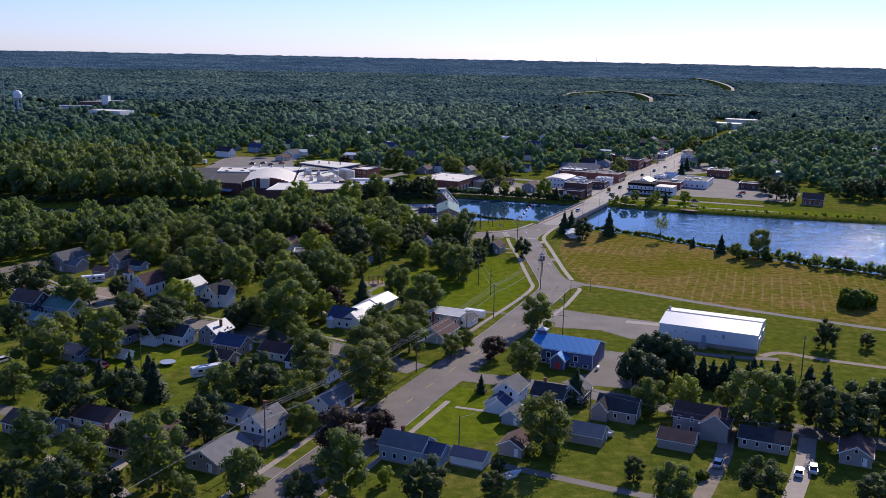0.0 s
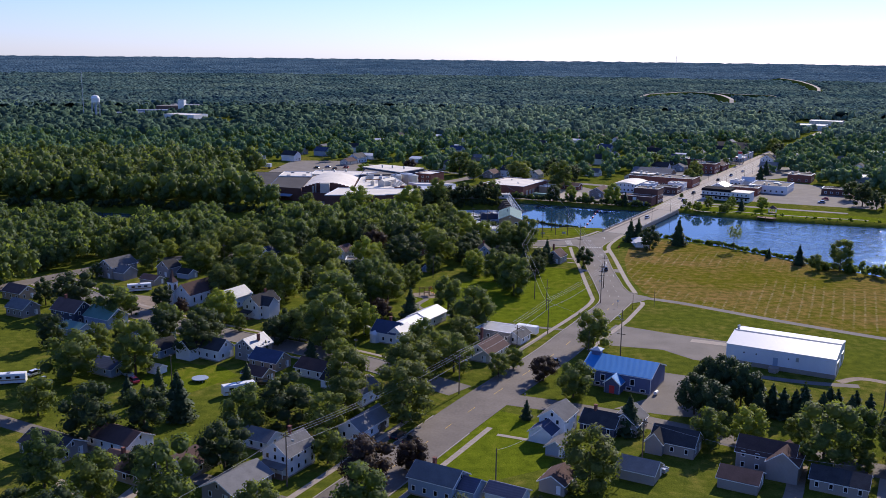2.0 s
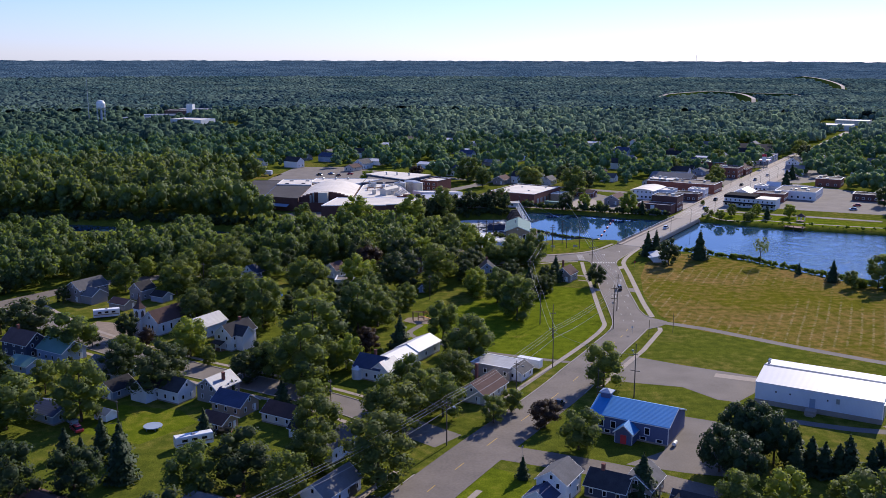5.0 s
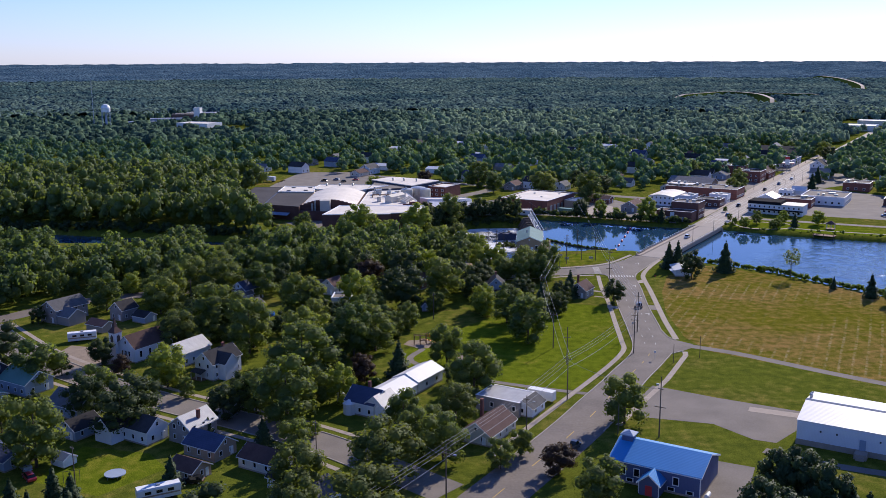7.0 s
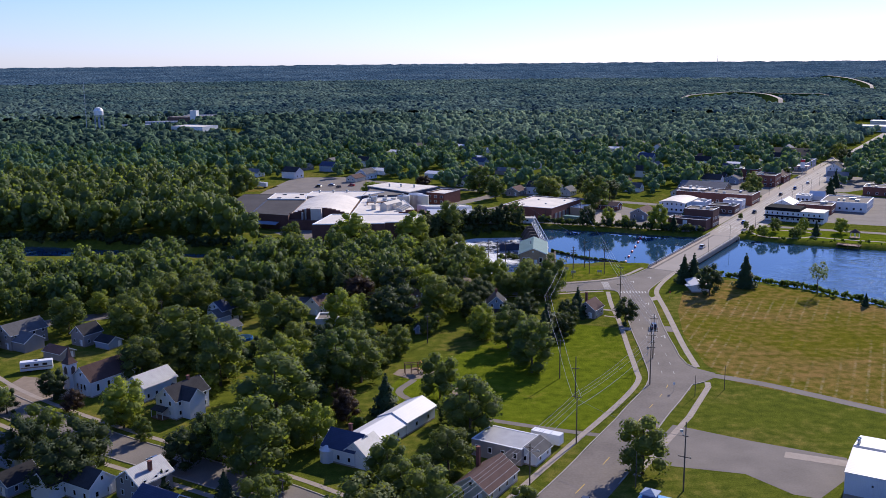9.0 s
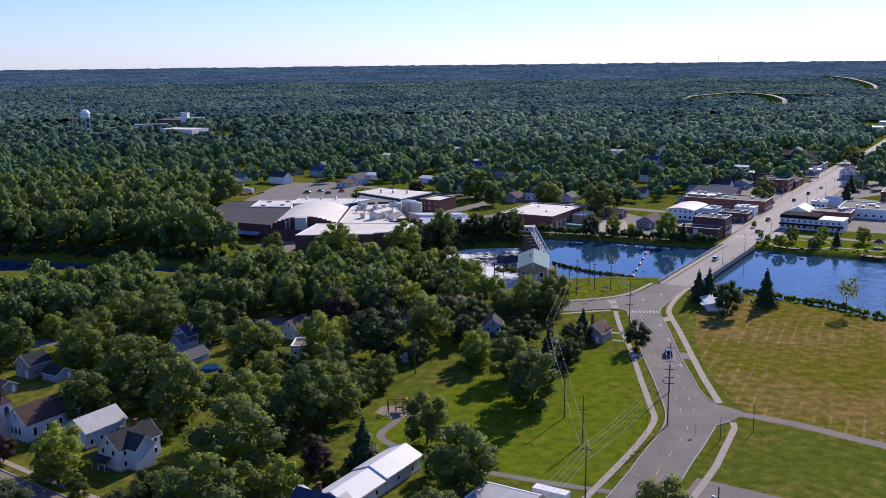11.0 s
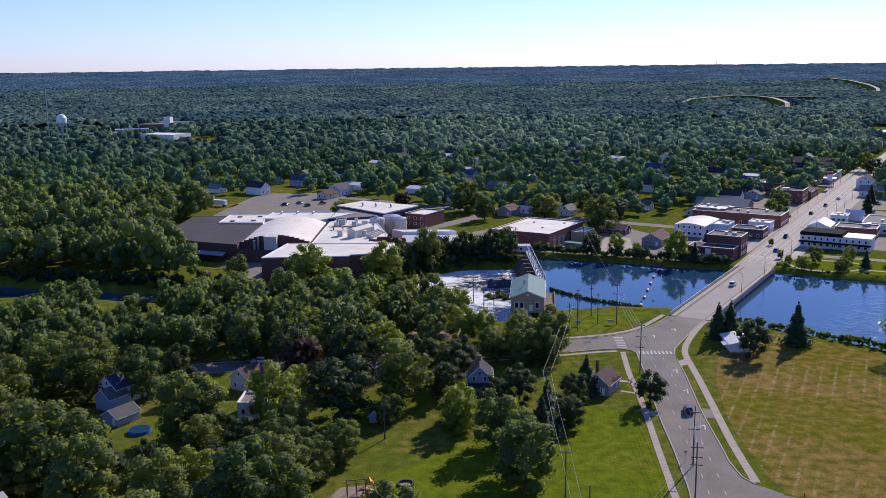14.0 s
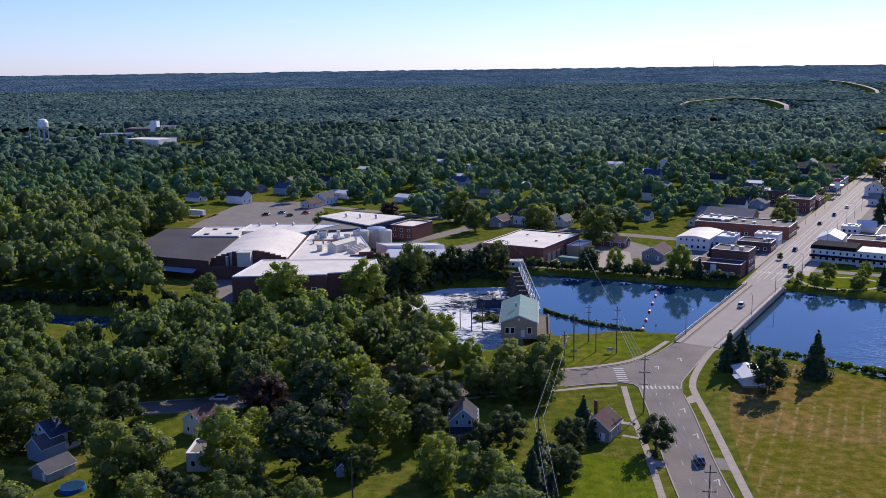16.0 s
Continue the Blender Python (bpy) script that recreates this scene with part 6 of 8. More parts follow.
for label, x, y, rz, wall, roof, w, l, h, rise in (("white house with a pale blue roof", 36, 746, ACROSS, M_WHITE, M_SLATE_BLUE, 9, 12, 5.0, 2.6), ("tall white house near the store", 84, 704, ACROSS, M_WHITE, M_SHINGLE, 9, 12, 5.0, 3.0),
                                                   ("white gabled house near the store", 93, 702, ALONG, M_WHITE, M_SHINGLE, 8, 12, 5.2, 3.0), ("small white house by the road", 102, 697, ALONG, M_WHITE, M_SHINGLE_G, 7, 10, 3.4, 2.4),
                                                   ("white house behind the factory lot", -31, 789, ALONG, M_WHITE, M_SHINGLE_G, 9, 13, 4.6, 3.0), ("brown house by the side street", 70, 700, ALONG, M_TAUPE, M_SHINGLE_B, 8, 11, 3.4, 2.4)):
    house(label, x, y, w, l, rz, h, rise, wall, roof, 1, (3, 2), group=G_FAR)
ribbon("town_road", bend([(10, 640), (50, 690), (60, 712), (85, 750), (150, 860), (250, 1030)]), 9.0, 0.02, M_LOT, "side street among town trees")
ribbon("town_cross_road", [(-60, 800), (60, 712), (150, 655), (235, 700)], 8.0, 0.016, M_LOT, "cross street behind the factory")

# ---- far works, water tower ----
tower = thing("water_tower", "white water tower with a domed tank on legs", "water tower", pose(-380, 1232, 0))
part("tank", Mesh().tube((0, 0, 23), (0, 0, 28), 5.3, 5.5, 24).tube((0, 0, 28), (0, 0, 31), 5.5, 3.6, 24).tube((0, 0, 31), (0, 0, 32), 3.6, 0.6, 24).tube((0, 0, 21), (0, 0, 23), 3.0, 5.3, 24), M_TRIM, tower, smooth=False)
part("riser", Mesh().tube((0, 0, 0), (0, 0, 22), 0.9, 0.9, 12), M_GREYBLUE, tower)
for k in range(6):
    a = k * math.pi / 3
    part("leg", Mesh().tube((math.cos(a) * 5.4, math.sin(a) * 5.4, 0), (math.cos(a) * 5, math.sin(a) * 5, 23.5), 0.3, 0.3, 8), M_GREYBLUE, tower)
for x, y, w, l, h, wall, roof, rz, label in ((-276, 1262, 46, 30, 7, M_WHITE, M_MEMBRANE, -24, "far white-roofed factory hall"), (-362, 1306, 52, 16, 6, M_GREYBLUE, M_GALV, 14, "long low grey factory shed"),
                                             (-344, 1368, 46, 18, 6, M_GREYBLUE, M_GALV, 14, "long grey factory shed among woods"), (-334, 1436, 40, 26, 8, M_BRICK_M, M_LOT, -10, "far brown factory block"),
                                             (-326, 1490, 44, 24, 7, M_TAUPE, M_GALV, -10, "far taupe factory block"), (-318, 1424, 9, 9, 17, M_WHITE, M_MEMBRANE, -10, "tall white process tower of a far factory")):
    flat_block("far_factory", label, "factory", x, y, w, l, h, wall, roof, rz=rz)
sheet("far_factory_field", [(-236, 1236), (-192, 1196), (-200, 1270), (-226, 1312)], 0.03, M_FIELD, "dry grass beside a far factory", "field")
flat_block("far_store", "far store with a white roof beside a car park", "store", 500, 1190, 52, 30, 6, M_WHITE, M_MEMBRANE, rz=TURN)
flat_block("far_store", "far low store beside a car park", "store", 560, 1262, 40, 26, 6, M_CREAM, M_MEMBRANE, rz=TURN)
sheet("far_lot", [(470, 1190), (530, 1160), (620, 1310), (555, 1345)], 0.05, M_CONC, "far pale car park", "parking lot")
mast = solid("radio_mast", Mesh().tube((0, 0, 0), (0, 0, 62), 0.55, 0.3, 6), M_STEEL, "slim grey radio mast beside the water tower", "mast", pose(-398, 1240, 0))
solid("radio_mast", Mesh().tube((0, 0, 0), (0, 0, 72), 0.8, 0.4, 6), M_STEEL, "tall far radio mast above the woods", "mast", pose(853, 3055, float(ground_z(853, 3055))))
gabled("storage_building", "long white storage shed beside a field", "shed", -157, 769, 11, 26, 4, 1.4, M_WHITE, M_ROOF_WHITE, rz=TURN + 90)
for x, y in ((-126, 757), (-113, 751), (-100, 746)):
    tr = thing("semi_trailer", "parked white box semi-trailer", "trailer", pose(x, y, 0, 0, 0, 64), "trailers behind the factory")
    part("box", Mesh().box(-1.25, 1.25, -6.5, 6.5, 1.1, 3.9), M_TRIM, tr)
    part("wheels", Mesh().tube((-1.2, -5, 0.5), (1.2, -5, 0.5), 0.5, 0.5, 12), M_TYRE, tr)
    part("landing_leg", Mesh().box(-0.9, -0.7, 3.5, 3.7, 0, 1.1).box(0.7, 0.9, 3.5, 3.7, 0, 1.1), M_DARKSTEEL, tr)
sheet("far_field", [(-165, 735), (-95, 725), (-88, 752), (-160, 790)], 0.02, M_FIELD, "dry grass strip beside the woods", "field")

# ---- poles and wires ----
def pole(x, y, h, arms=((0.92, 2.4),), rz=TURN, label="weathered wooden utility pole with crossarms", lamp=0.0, fat=0.17):
    t = thing("utility_pole", label, "utility pole", pose(x, y, 0, 0, 0, rz), "utility poles")
    part("post", Mesh().tube((0, 0, -0.5), (0, 0, h), fat, fat * 0.65, 8), M_WOODPOLE, t)
    for k, w in arms:
        a = part("crossarm", Mesh().box(-w / 2, w / 2, -0.14, -0.02, h * k - 0.08, h * k + 0.08), M_WOODPOLE, t)
        for i in range(3):
            xx = -w / 2 + 0.15 + (w - 0.3) * i / 2
            part("insulator", Mesh().tube((xx, -0.08, h * k + 0.08), (xx, -0.08, h * k + 0.32), 0.06, 0.04, 6), M_STEEL, a)
    if lamp:
        part("lamp_arm", Mesh().tube((0, 0, h * 0.78), (lamp, 0, h * 0.86), 0.04, 0.04, 6), M_STEEL, t)
        part("lamp_head", Mesh().box(lamp - 0.1, lamp + 0.5, -0.14, 0.14, h * 0.85, h * 0.88), M_STEEL, t)
    return t


def wire(name, a, b, sag, r=0.03, label="thin sagging overhead wire"):
    a, b = Vector(a), Vector(b)
    m = Mesh()
    n = 10
    pts = []
    for i in range(n + 1):
        s = i / n
        p = a.lerp(b, s)
        p.z -= sag * 4 * s * (1 - s)
        pts.append(p)
    m.add([(p.x + ox, p.y + oy, p.z + oz) for p in pts for ox, oy, oz in ((r, 0, 0), (0, 0, r), (-r, 0, 0), (0, 0, -r))],
          [(4 * i + k, 4 * i + (k + 1) % 4, 4 * i + 4 + (k + 1) % 4, 4 * i + 4 + k) for i in range(n) for k in range(4)])
    return solid(name, m, M_WIRE, label, "wire", group="overhead wires")


POLES = [(-14.3, 199.8, 12.0), (23.5, 253.5, 12.0), (54.5, 308.0, 12.0), (79.0, 346.5, 14.0), (84.5, 368.6, 12.5), (85.9, 428.4, 13.0), (88.3, 476.3, 14.0), (95.5, 596.5, 11.0)]
pole(-14.3, 199.8, 12.0, lamp=1.5)
pole(23.5, 253.5, 11.0, ((0.93, 2.4), (0.86, 1.8)), lamp=1.8)
pole(54.5, 308.0, 11.5, ((0.95, 2.2),))
pole(79.0, 346.5, 14.5, ((0.93, 2.2), (0.80, 2.0), (0.70, 2.2)), rz=-10)
pole(84.5, 368.6, 13.0, ((0.9, 2.2), (0.62, 2.4)), rz=-8)
pole(85.9, 428.4, 14.5, ((0.92, 2.0), (0.7, 2.6), (0.5, 2.4)), rz=-10)
pole(88.3, 476.3, 14.0, ((0.92, 2.2), (0.72, 2.6)), rz=-20)
pole(58.1, 336.5, 11.0, ((0.72, 1.8),), rz=-5)
pole(72.4, 283.8, 14.5, ((0.5, 2.6), (0.8, 1.2)), lamp=-1.0)
pole(63.3, 285.5, 7.5, (), fat=0.12)
pole(42.3, 287.0, 9.0, ((0.9, 1.6),), lamp=1.6)
pole(28.1, 198.0, 9.0, ())
pole(131.5, 244.0, 12.0, ((0.93, 2.0),), rz=20)
pole(97.2, 342.0, 6.5, (), fat=0.1)
pole(88.5, 337.5, 5.5, (), fat=0.1)
pole(71.1, 460.1, 11.5, ((0.9, 2.0),), lamp=1.0)
pole(75.1, 469.9, 12.0, ((0.92, 2.2), (0.85, 2.2)), rz=0)
pole(77.4, 486.2, 9.5, ((0.95, 1.2),), rz=0)
pole(82.6, 477.8, 10.0, ((0.95, 1.4),), rz=10)
pole(82.1, 487.9, 11.5, ((0.93, 2.0), (0.8, 1.4)), rz=-10)
pole(56.0, 352.0, 11.0, ((0.95, 2.2),), rz=-5)
pole(57.5, 398.0, 11.5, ((0.95, 2.2),), rz=-5)
pole(-65.0, 402.0, 10.0, ((0.92, 2.0),))
pole(-4.0, 268.5, 10.5, ((0.95, 1.2), (0.72, 0.8)), fat=0.13)
pole(-51.5, 258.0, 9.5, ((0.95, 1.2),), fat=0.13)
pole(20.0, 385.0, 9.0, ((0.92, 1.6),), rz=30)
pole(61.0, 210.0, 10.5, ((0.93, 1.8),))
pole(3.0, 352.0, 9.0, ())
pole(0.0, 500.0, 9.5, ((0.92, 1.8),), rz=0)
pole(-9.0, 498.0, 9.5, ((0.92, 1.8),), rz=0)
pole(66.0, 600.5, 10.5, ((0.95, 2.0), (0.88, 2.0)))
pole(95.5, 596.5, 11.0, ((0.95, 2.0),))
for x, y in ((44.0, 507.0), (47.5, 503.0), (51.0, 504.0)):
    pole(x, y, 8.5, ((0.95, 1.6), (0.8, 1.6)), rz=0)
for (x0, y0, h0), (x1, y1, h1) in zip(POLES[:7], POLES[1:7]):
    for off in (-1.0, 0.0, 1.0):
        n = VA * off
        wire("overhead_wire", (x0 + n.x, y0 + n.y, h0 * 0.94), (x1 + n.x, y1 + n.y, h1 * 0.92), 0.9)
    wire("overhead_cable", (x0, y0, h0 * 0.72), (x1, y1, h1 * 0.7), 1.1, 0.045, "thick sagging telephone cable")
for a, b in (((54.5, 308.0, 10.9), (56.0, 352.0, 10.5)), ((56.0, 352.0, 10.5), (57.5, 398.0, 11.0)), ((57.5, 398.0, 11.0), (71.1, 460.1, 10.5))):
    for off in (-0.9, 0.9):
        wire("overhead_wire", (a[0] + off, a[1], a[2]), (b[0] + off, b[1], b[2]), 0.8)
for a, b in (((-14.3, 199.8, 11.3), (-52, 138, 11.3)), ((88.3, 476.3, 13.0), (95.5, 596.5, 10.5)), ((88.3, 476.3, 10.2), (66.0, 600.5, 10.0)), ((23.5, 253.5, 8.5), (5, 296, 5.5)), ((72.4, 283.8, 11.5), (54.5, 308, 10.5)), ((61, 210, 9.8), (96, 187, 9.8)), ((28.1, 198, 8.6), (44, 224, 5.2))):
    wire("overhead_wire", a, b, 1.2)

# street lamps along the bridge and main street
lampm = thing("street_lamp", "slim dark street lamp with a curved arm", "street lamp", group="street lamps")
part("post", Mesh().tube((0, 0, 0), (0, 0, 7.6), 0.1, 0.06, 8), M_DARKSTEEL, lampm)
part("arm", Mesh().tube((0, 0, 7.5), (-0.7, 0, 8.0), 0.05, 0.05, 6).tube((-0.7, 0, 8.0), (-1.7, 0, 8.05), 0.05, 0.04, 6), M_DARKSTEEL, lampm)
part("lamp_head", Mesh().box(-2.3, -1.6, -0.14, 0.14, 7.95, 8.1), M_STEEL, lampm)
lampm.matrix_basis = bridge_m @ pose(6.3, -4.0, 0.24)
copy_thing(lampm, bridge_m @ pose(6.3, 30.0, 0.24))
copy_thing(lampm, bridge_m @ pose(-6.3, -34.0, 0.24, 0, 0, 180))
for k in range(12):
    p = Vector((166, 572)) + Vector((0.509, 0.861)) * (12 + k * 30)
    for sgn in (-1, 1):
        q = p + Vector((0.861, -0.509)) * sgn * 9.6
        copy_thing(lampm, pose(q.x, q.y, 0, 0, 0, TURN + (0 if sgn > 0 else 180)))


def sign(x, y, rz, material, label, h=2.2, w=0.7):
    t = thing("street_sign", label, "sign", pose(x, y, 0, 0, 0, rz), "street signs")
    part("post", Mesh().tube((0, 0, 0), (0, 0, h), 0.04, 0.04, 6), M_STEEL, t)
    part("plate", Mesh().tube((0, -0.06, h), (0, -0.03, h), w / 2, w / 2, 8), material, t)


sign(105.3, 437.5, 20, M_RED, "red octagonal stop sign at the junction")
sign(83.5, 371.0, 0, M_STEEL, "grey back of a road sign on a post")
sign(104.5, 497.5, 0, M_GREEN_ROOF, "small green sign at the bridge")
sign(100.5, 497.0, 0, M_GREEN_ROOF, "small green sign beside the pond")
sign(40.0, 247.5, 40, M_STEEL, "small street name sign on a post")
sign(84.0, 341.0, -20, M_TRIM, "white crossing sign on a post")
for x, y in ((76, 475.5), (86.5, 476.5), (74.0, 482.0)):
    bd = thing("notice_board", "low grey notice board on the lawn", "sign", pose(x, y, 0, 0, 0, -10), "notice boards")
    part("board", Mesh().box(-0.9, 0.9, -0.06, 0.06, 0.8, 1.7), M_STEEL, bd)
    for sx in (-0.7, 0.7):
        part("leg", Mesh().box(sx - 0.05, sx + 0.05, -0.05, 0.05, 0, 0.8), M_STEEL, bd)

# buoys and floating boom
for i in range(6):
    x, y = 102.5 + i * 3.5, 506.9 + i * 10.9
    b = thing("buoy", "red and white floating barrel buoy", "buoy", pose(x, y, -1.7, 0, 0, 70), "line of buoys")
    part("barrel", Mesh().tube((-1.1, 0, 0.15), (1.1, 0, 0.15), 0.45, 0.45, 12), M_RED, b)
    part("band", Mesh().tube((-0.3, 0, 0.15), (0.3, 0, 0.15), 0.47, 0.47, 12), M_TRIM, b)
rb2 = np.random.default_rng(4)
bc = []
for p, q in (((73.5, 532), (77.9, 525.3)), ((77.9, 525.3), (86, 514.7)), ((86, 514.7), (94.4, 509)), ((94.4, 509), (102, 503))):
    for s in np.linspace(0, 1, 26):
        if rb2.random() < 0.9:
            bc.append((p[0] + (q[0] - p[0]) * s + rb2.normal(0, 0.25), p[1] + (q[1] - p[1]) * s + rb2.normal(0, 0.25), -1.5 + rb2.uniform(0, 0.5)))
BOOM = np.array(bc)
boom = solid("log_boom", Mesh().tube((73.5, 532, -1.6), (86, 514.7, -1.6), 0.3, 0.3, 8).tube((86, 514.7, -1.6), (102, 503, -1.6), 0.3, 0.3, 8), M_WOODPOLE, "floating timber boom overgrown with weeds", "boom")


# ---- vehicles ----
def paint(name, rgb):
    m, nt, b = nodes_of(name)
    b.inputs["Base Color"].default_value = (*rgb, 1)
    b.inputs["Roughness"].default_value = 0.3
    b.inputs["Coat Weight"].default_value = 0.6
    b.inputs["Metallic"].default_value = 0.2
    return m


PAINTS = {"white": paint("white_paint", (0.75, 0.76, 0.77)), "black": paint("black_paint", (0.02, 0.02, 0.022)), "silver": paint("silver_paint", (0.45, 0.48, 0.5)), "red": paint("red_car_paint", (0.42, 0.03, 0.05)), "blue": paint("blue_paint", (0.05, 0.12, 0.28))}
CAR_WHEEL = Mesh().tube((-0.12, 0, 0), (0.12, 0, 0), 0.34, 0.34, 14).done("tyre", M_TYRE)
CAR_RIM = Mesh().tube((-0.13, 0, 0), (0.13, 0, 0), 0.2, 0.2, 10).done("rim", M_STEEL)


def car(x, y, rz, colour, kind="car", z=0.03):
    """A parked or passing vehicle, nose to the local +y."""
    labels = {"car": "%s saloon car with dark windows", "suv": "%s estate car with dark windows", "pickup": "%s pickup truck with an open bed"}
    t = thing(kind if kind == "pickup" else "car", labels[kind] % colour, "car", pose(x, y, z, 0, 0, rz), "vehicles")
    p = PAINTS[colour]
    hi = {"car": 0.55, "suv": 0.75, "pickup": 0.8}[kind]
    side_l = [(-2.25, 0.35), (2.2, 0.35), (2.28, 0.7), (1.95, 0.9), (0.95, 0.98), (-2.1, 1.0), (-2.28, 0.8)]
    body = Mesh()
    n = len(side_l)
    body.add([(-0.9, yy, zz) for yy, zz in side_l] + [(0.9, yy, zz) for yy, zz in side_l], [tuple(reversed(range(n))), tuple(range(n, 2 * n))] + [(i, (i + 1) % n, n + (i + 1) % n, n + i) for i in range(n)])
    part("body", body, p, t)
    y0, y1 = (-1.7, 0.9) if kind != "pickup" else (-0.5, 1.1)
    cab = [(y0 - (0.3 if kind == "car" else 0.05), 0.98), (y1 + 0.3, 0.98), (y1 - 0.35, 0.98 + hi), (y0 + 0.25, 0.98 + hi)]
    g = Mesh().add([(-0.82, yy, zz) for yy, zz in cab[:2]] + [(-0.68, yy, zz) for yy, zz in cab[2:]] + [(0.82, yy, zz) for yy, zz in cab[:2]] + [(0.68, yy, zz) for yy, zz in cab[2:]],
                   [(3, 2, 1, 0), (4, 5, 6, 7), (0, 1, 5, 4), (1, 2, 6, 5), (2, 3, 7, 6), (3, 0, 4, 7)])
    part("cabin_glass", g, M_GLASS, t)
    part("car_roof", Mesh().box(-0.68, 0.68, y0 + 0.22, y1 - 0.32, 0.97 + hi, 1.03 + hi), p, t)
    if kind == "pickup":
        part("bed", Mesh().box(-0.9, -0.8, -2.25, -0.6, 0.95, 1.25).box(0.8, 0.9, -2.25, -0.6, 0.95, 1.25).box(-0.9, 0.9, -2.28, -2.18, 0.95, 1.25), p, t)
    for wx in (-0.8, 0.8):
        for wy in (-1.4, 1.4):
            w = new("wheel", CAR_WHEEL)
            w.parent = t
            w.location = (wx, wy, 0.33)
            r = new("rim", CAR_RIM)
            r.parent = w
        part("headlight", Mesh().box(wx * 0.85 - 0.18, wx * 0.85 + 0.18, 2.2, 2.3, 0.62, 0.76), M_TRIM, t)
        part("taillight", Mesh().box(wx - 0.1, wx + 0.1, -2.3, -2.22, 0.65, 0.85), M_RED, t)
    return t


for x, y, rz, c, k in ((140.5, 527.0, TURN, "white", "suv"), (91.3, 399.0, -5, "black", "suv"), (52.0, 277.5, TURN, "black", "pickup"), (47.5, 222.0, TURN + 10, "white", "suv"),
                       (8.0, 225.0, TURN, "black", "car"), (-36.5, 299.0, ACROSS, "blue", "car"), (-54.0, 305.5, ACROSS, "white", "car"), (-63.0, 263.0, ACROSS - 20, "red", "car"), (-66.0, 268.0, ACROSS - 20, "silver", "pickup"),
                       (-28.5, 261.0, ACROSS + 30, "black", "car"), (-18.5, 441.5, 86, "white", "car"), (77.5, 224.0, ACROSS, "black", "car"), (63.5, 206.5, ACROSS - 15, "silver", "pickup"), (-86.0, 262.0, ACROSS, "white", "pickup"),
                       (178.5, 590.0, TURN, "blue", "car"), (194.0, 622.0, TURN + 180, "black", "suv"), (86.0, 598.5, 80, "white", "suv"), (208.0, 586.5, ACROSS, "white", "car"), (232.0, 690.0, TURN, "black", "car"),
                       (250.0, 716.0, TURN + 180, "blue", "suv"), (268.0, 742.0, TURN, "white", "car"), (-46.0, 742.0, 40, "black", "car"), (-52.0, 752.0, 60, "blue", "car"), (-38.0, 750.0, 70, "red", "pickup"), (-60.0, 746.0, 65, "black", "suv")):
    car(x, y, rz, c, k)
r4 = random.Random(6)
for k in range(11):
    a, b = r4.choice((0, 12, 24)), r4.uniform(0, 46)
    p = Vector((262, 585)) + VA * a + UB * b
    car(p.x, p.y, TURN + 90, r4.choice(list(PAINTS)), r4.choice(("car", "suv", "pickup")), 0.02)

# caravans
for x, y, rz, label in ((-88.5, 362.0, -70, "long cream motorhome with a striped side"), (-33.5, 254.0, -62, "white travel trailer on a lawn"), (-95.0, 262.0, -80, "small white caravan under trees")):
    rv = thing("caravan", label, "caravan", pose(x, y, 0, 0, 0, rz))
    part("body", Mesh().prism([(-1.2, 0.5), (1.2, 0.5), (1.2, 2.7), (1.0, 2.95), (-1.0, 2.95), (-1.2, 2.7)], -4.2, 4.2), M_TRIM, rv)
    part("stripe", Mesh().box(-1.23, 1.23, -4.0, 4.0, 1.2, 1.5), M_BRICK_T, rv)
    for yy in (-2.8, -0.6, 1.6):
        for sx in (-1.22, 1.22):
            part("side_window", Mesh().box(sx - 0.02, sx + 0.02, yy, yy + 1.2, 1.75, 2.35), M_GLASS, rv)
    part("roof_vent", Mesh().box(-0.4, 0.4, -0.4, 0.4, 2.95, 3.2), M_STEEL, rv)
    for yy in (-1.6, 2.4):
        part("wheel", Mesh().tube((-1.1, yy, 0.36), (1.1, yy, 0.36), 0.36, 0.36, 12), M_TYRE, rv)

# cars in the near drives
for x, y, rz, c, k in ((99.8, 182.4, TURN, "white", "car"), (103.6, 183.6, TURN + 4, "white", "suv"), (10.9, 222.2, TURN, "black", "pickup"), (-90.9, 268.9, TURN, "white", "car"), (84.0, 188.0, TURN, "silver", "car")):
    car(x, y, rz, c, k)
boat = thing("rowing_boat", "small white boat lying on a garden lawn", "boat", pose(37.8, 186.0, 0, 0, 0, -60))
part("hull", Mesh().add([(-0.8, -2, 0.05), (0.8, -2, 0.05), (0.9, 0.5, 0.05), (0, 2.4, 0.3), (-0.9, 0.5, 0.05), (-0.9, -2.1, 0.7), (0.9, -2.1, 0.7), (1.05, 0.5, 0.7), (0, 2.8, 0.85), (-1.05, 0.5, 0.7)],
                        [(4, 3, 2, 1, 0), (0, 1, 6, 5), (1, 2, 7, 6), (2, 3, 8, 7), (3, 4, 9, 8), (4, 0, 5, 9)]), M_TRIM, boat)
part("bench", Mesh().box(-0.9, 0.9, -0.4, 0.0, 0.5, 0.55).box(-0.85, 0.85, -1.7, -1.3, 0.5, 0.55), M_WOOD, boat)

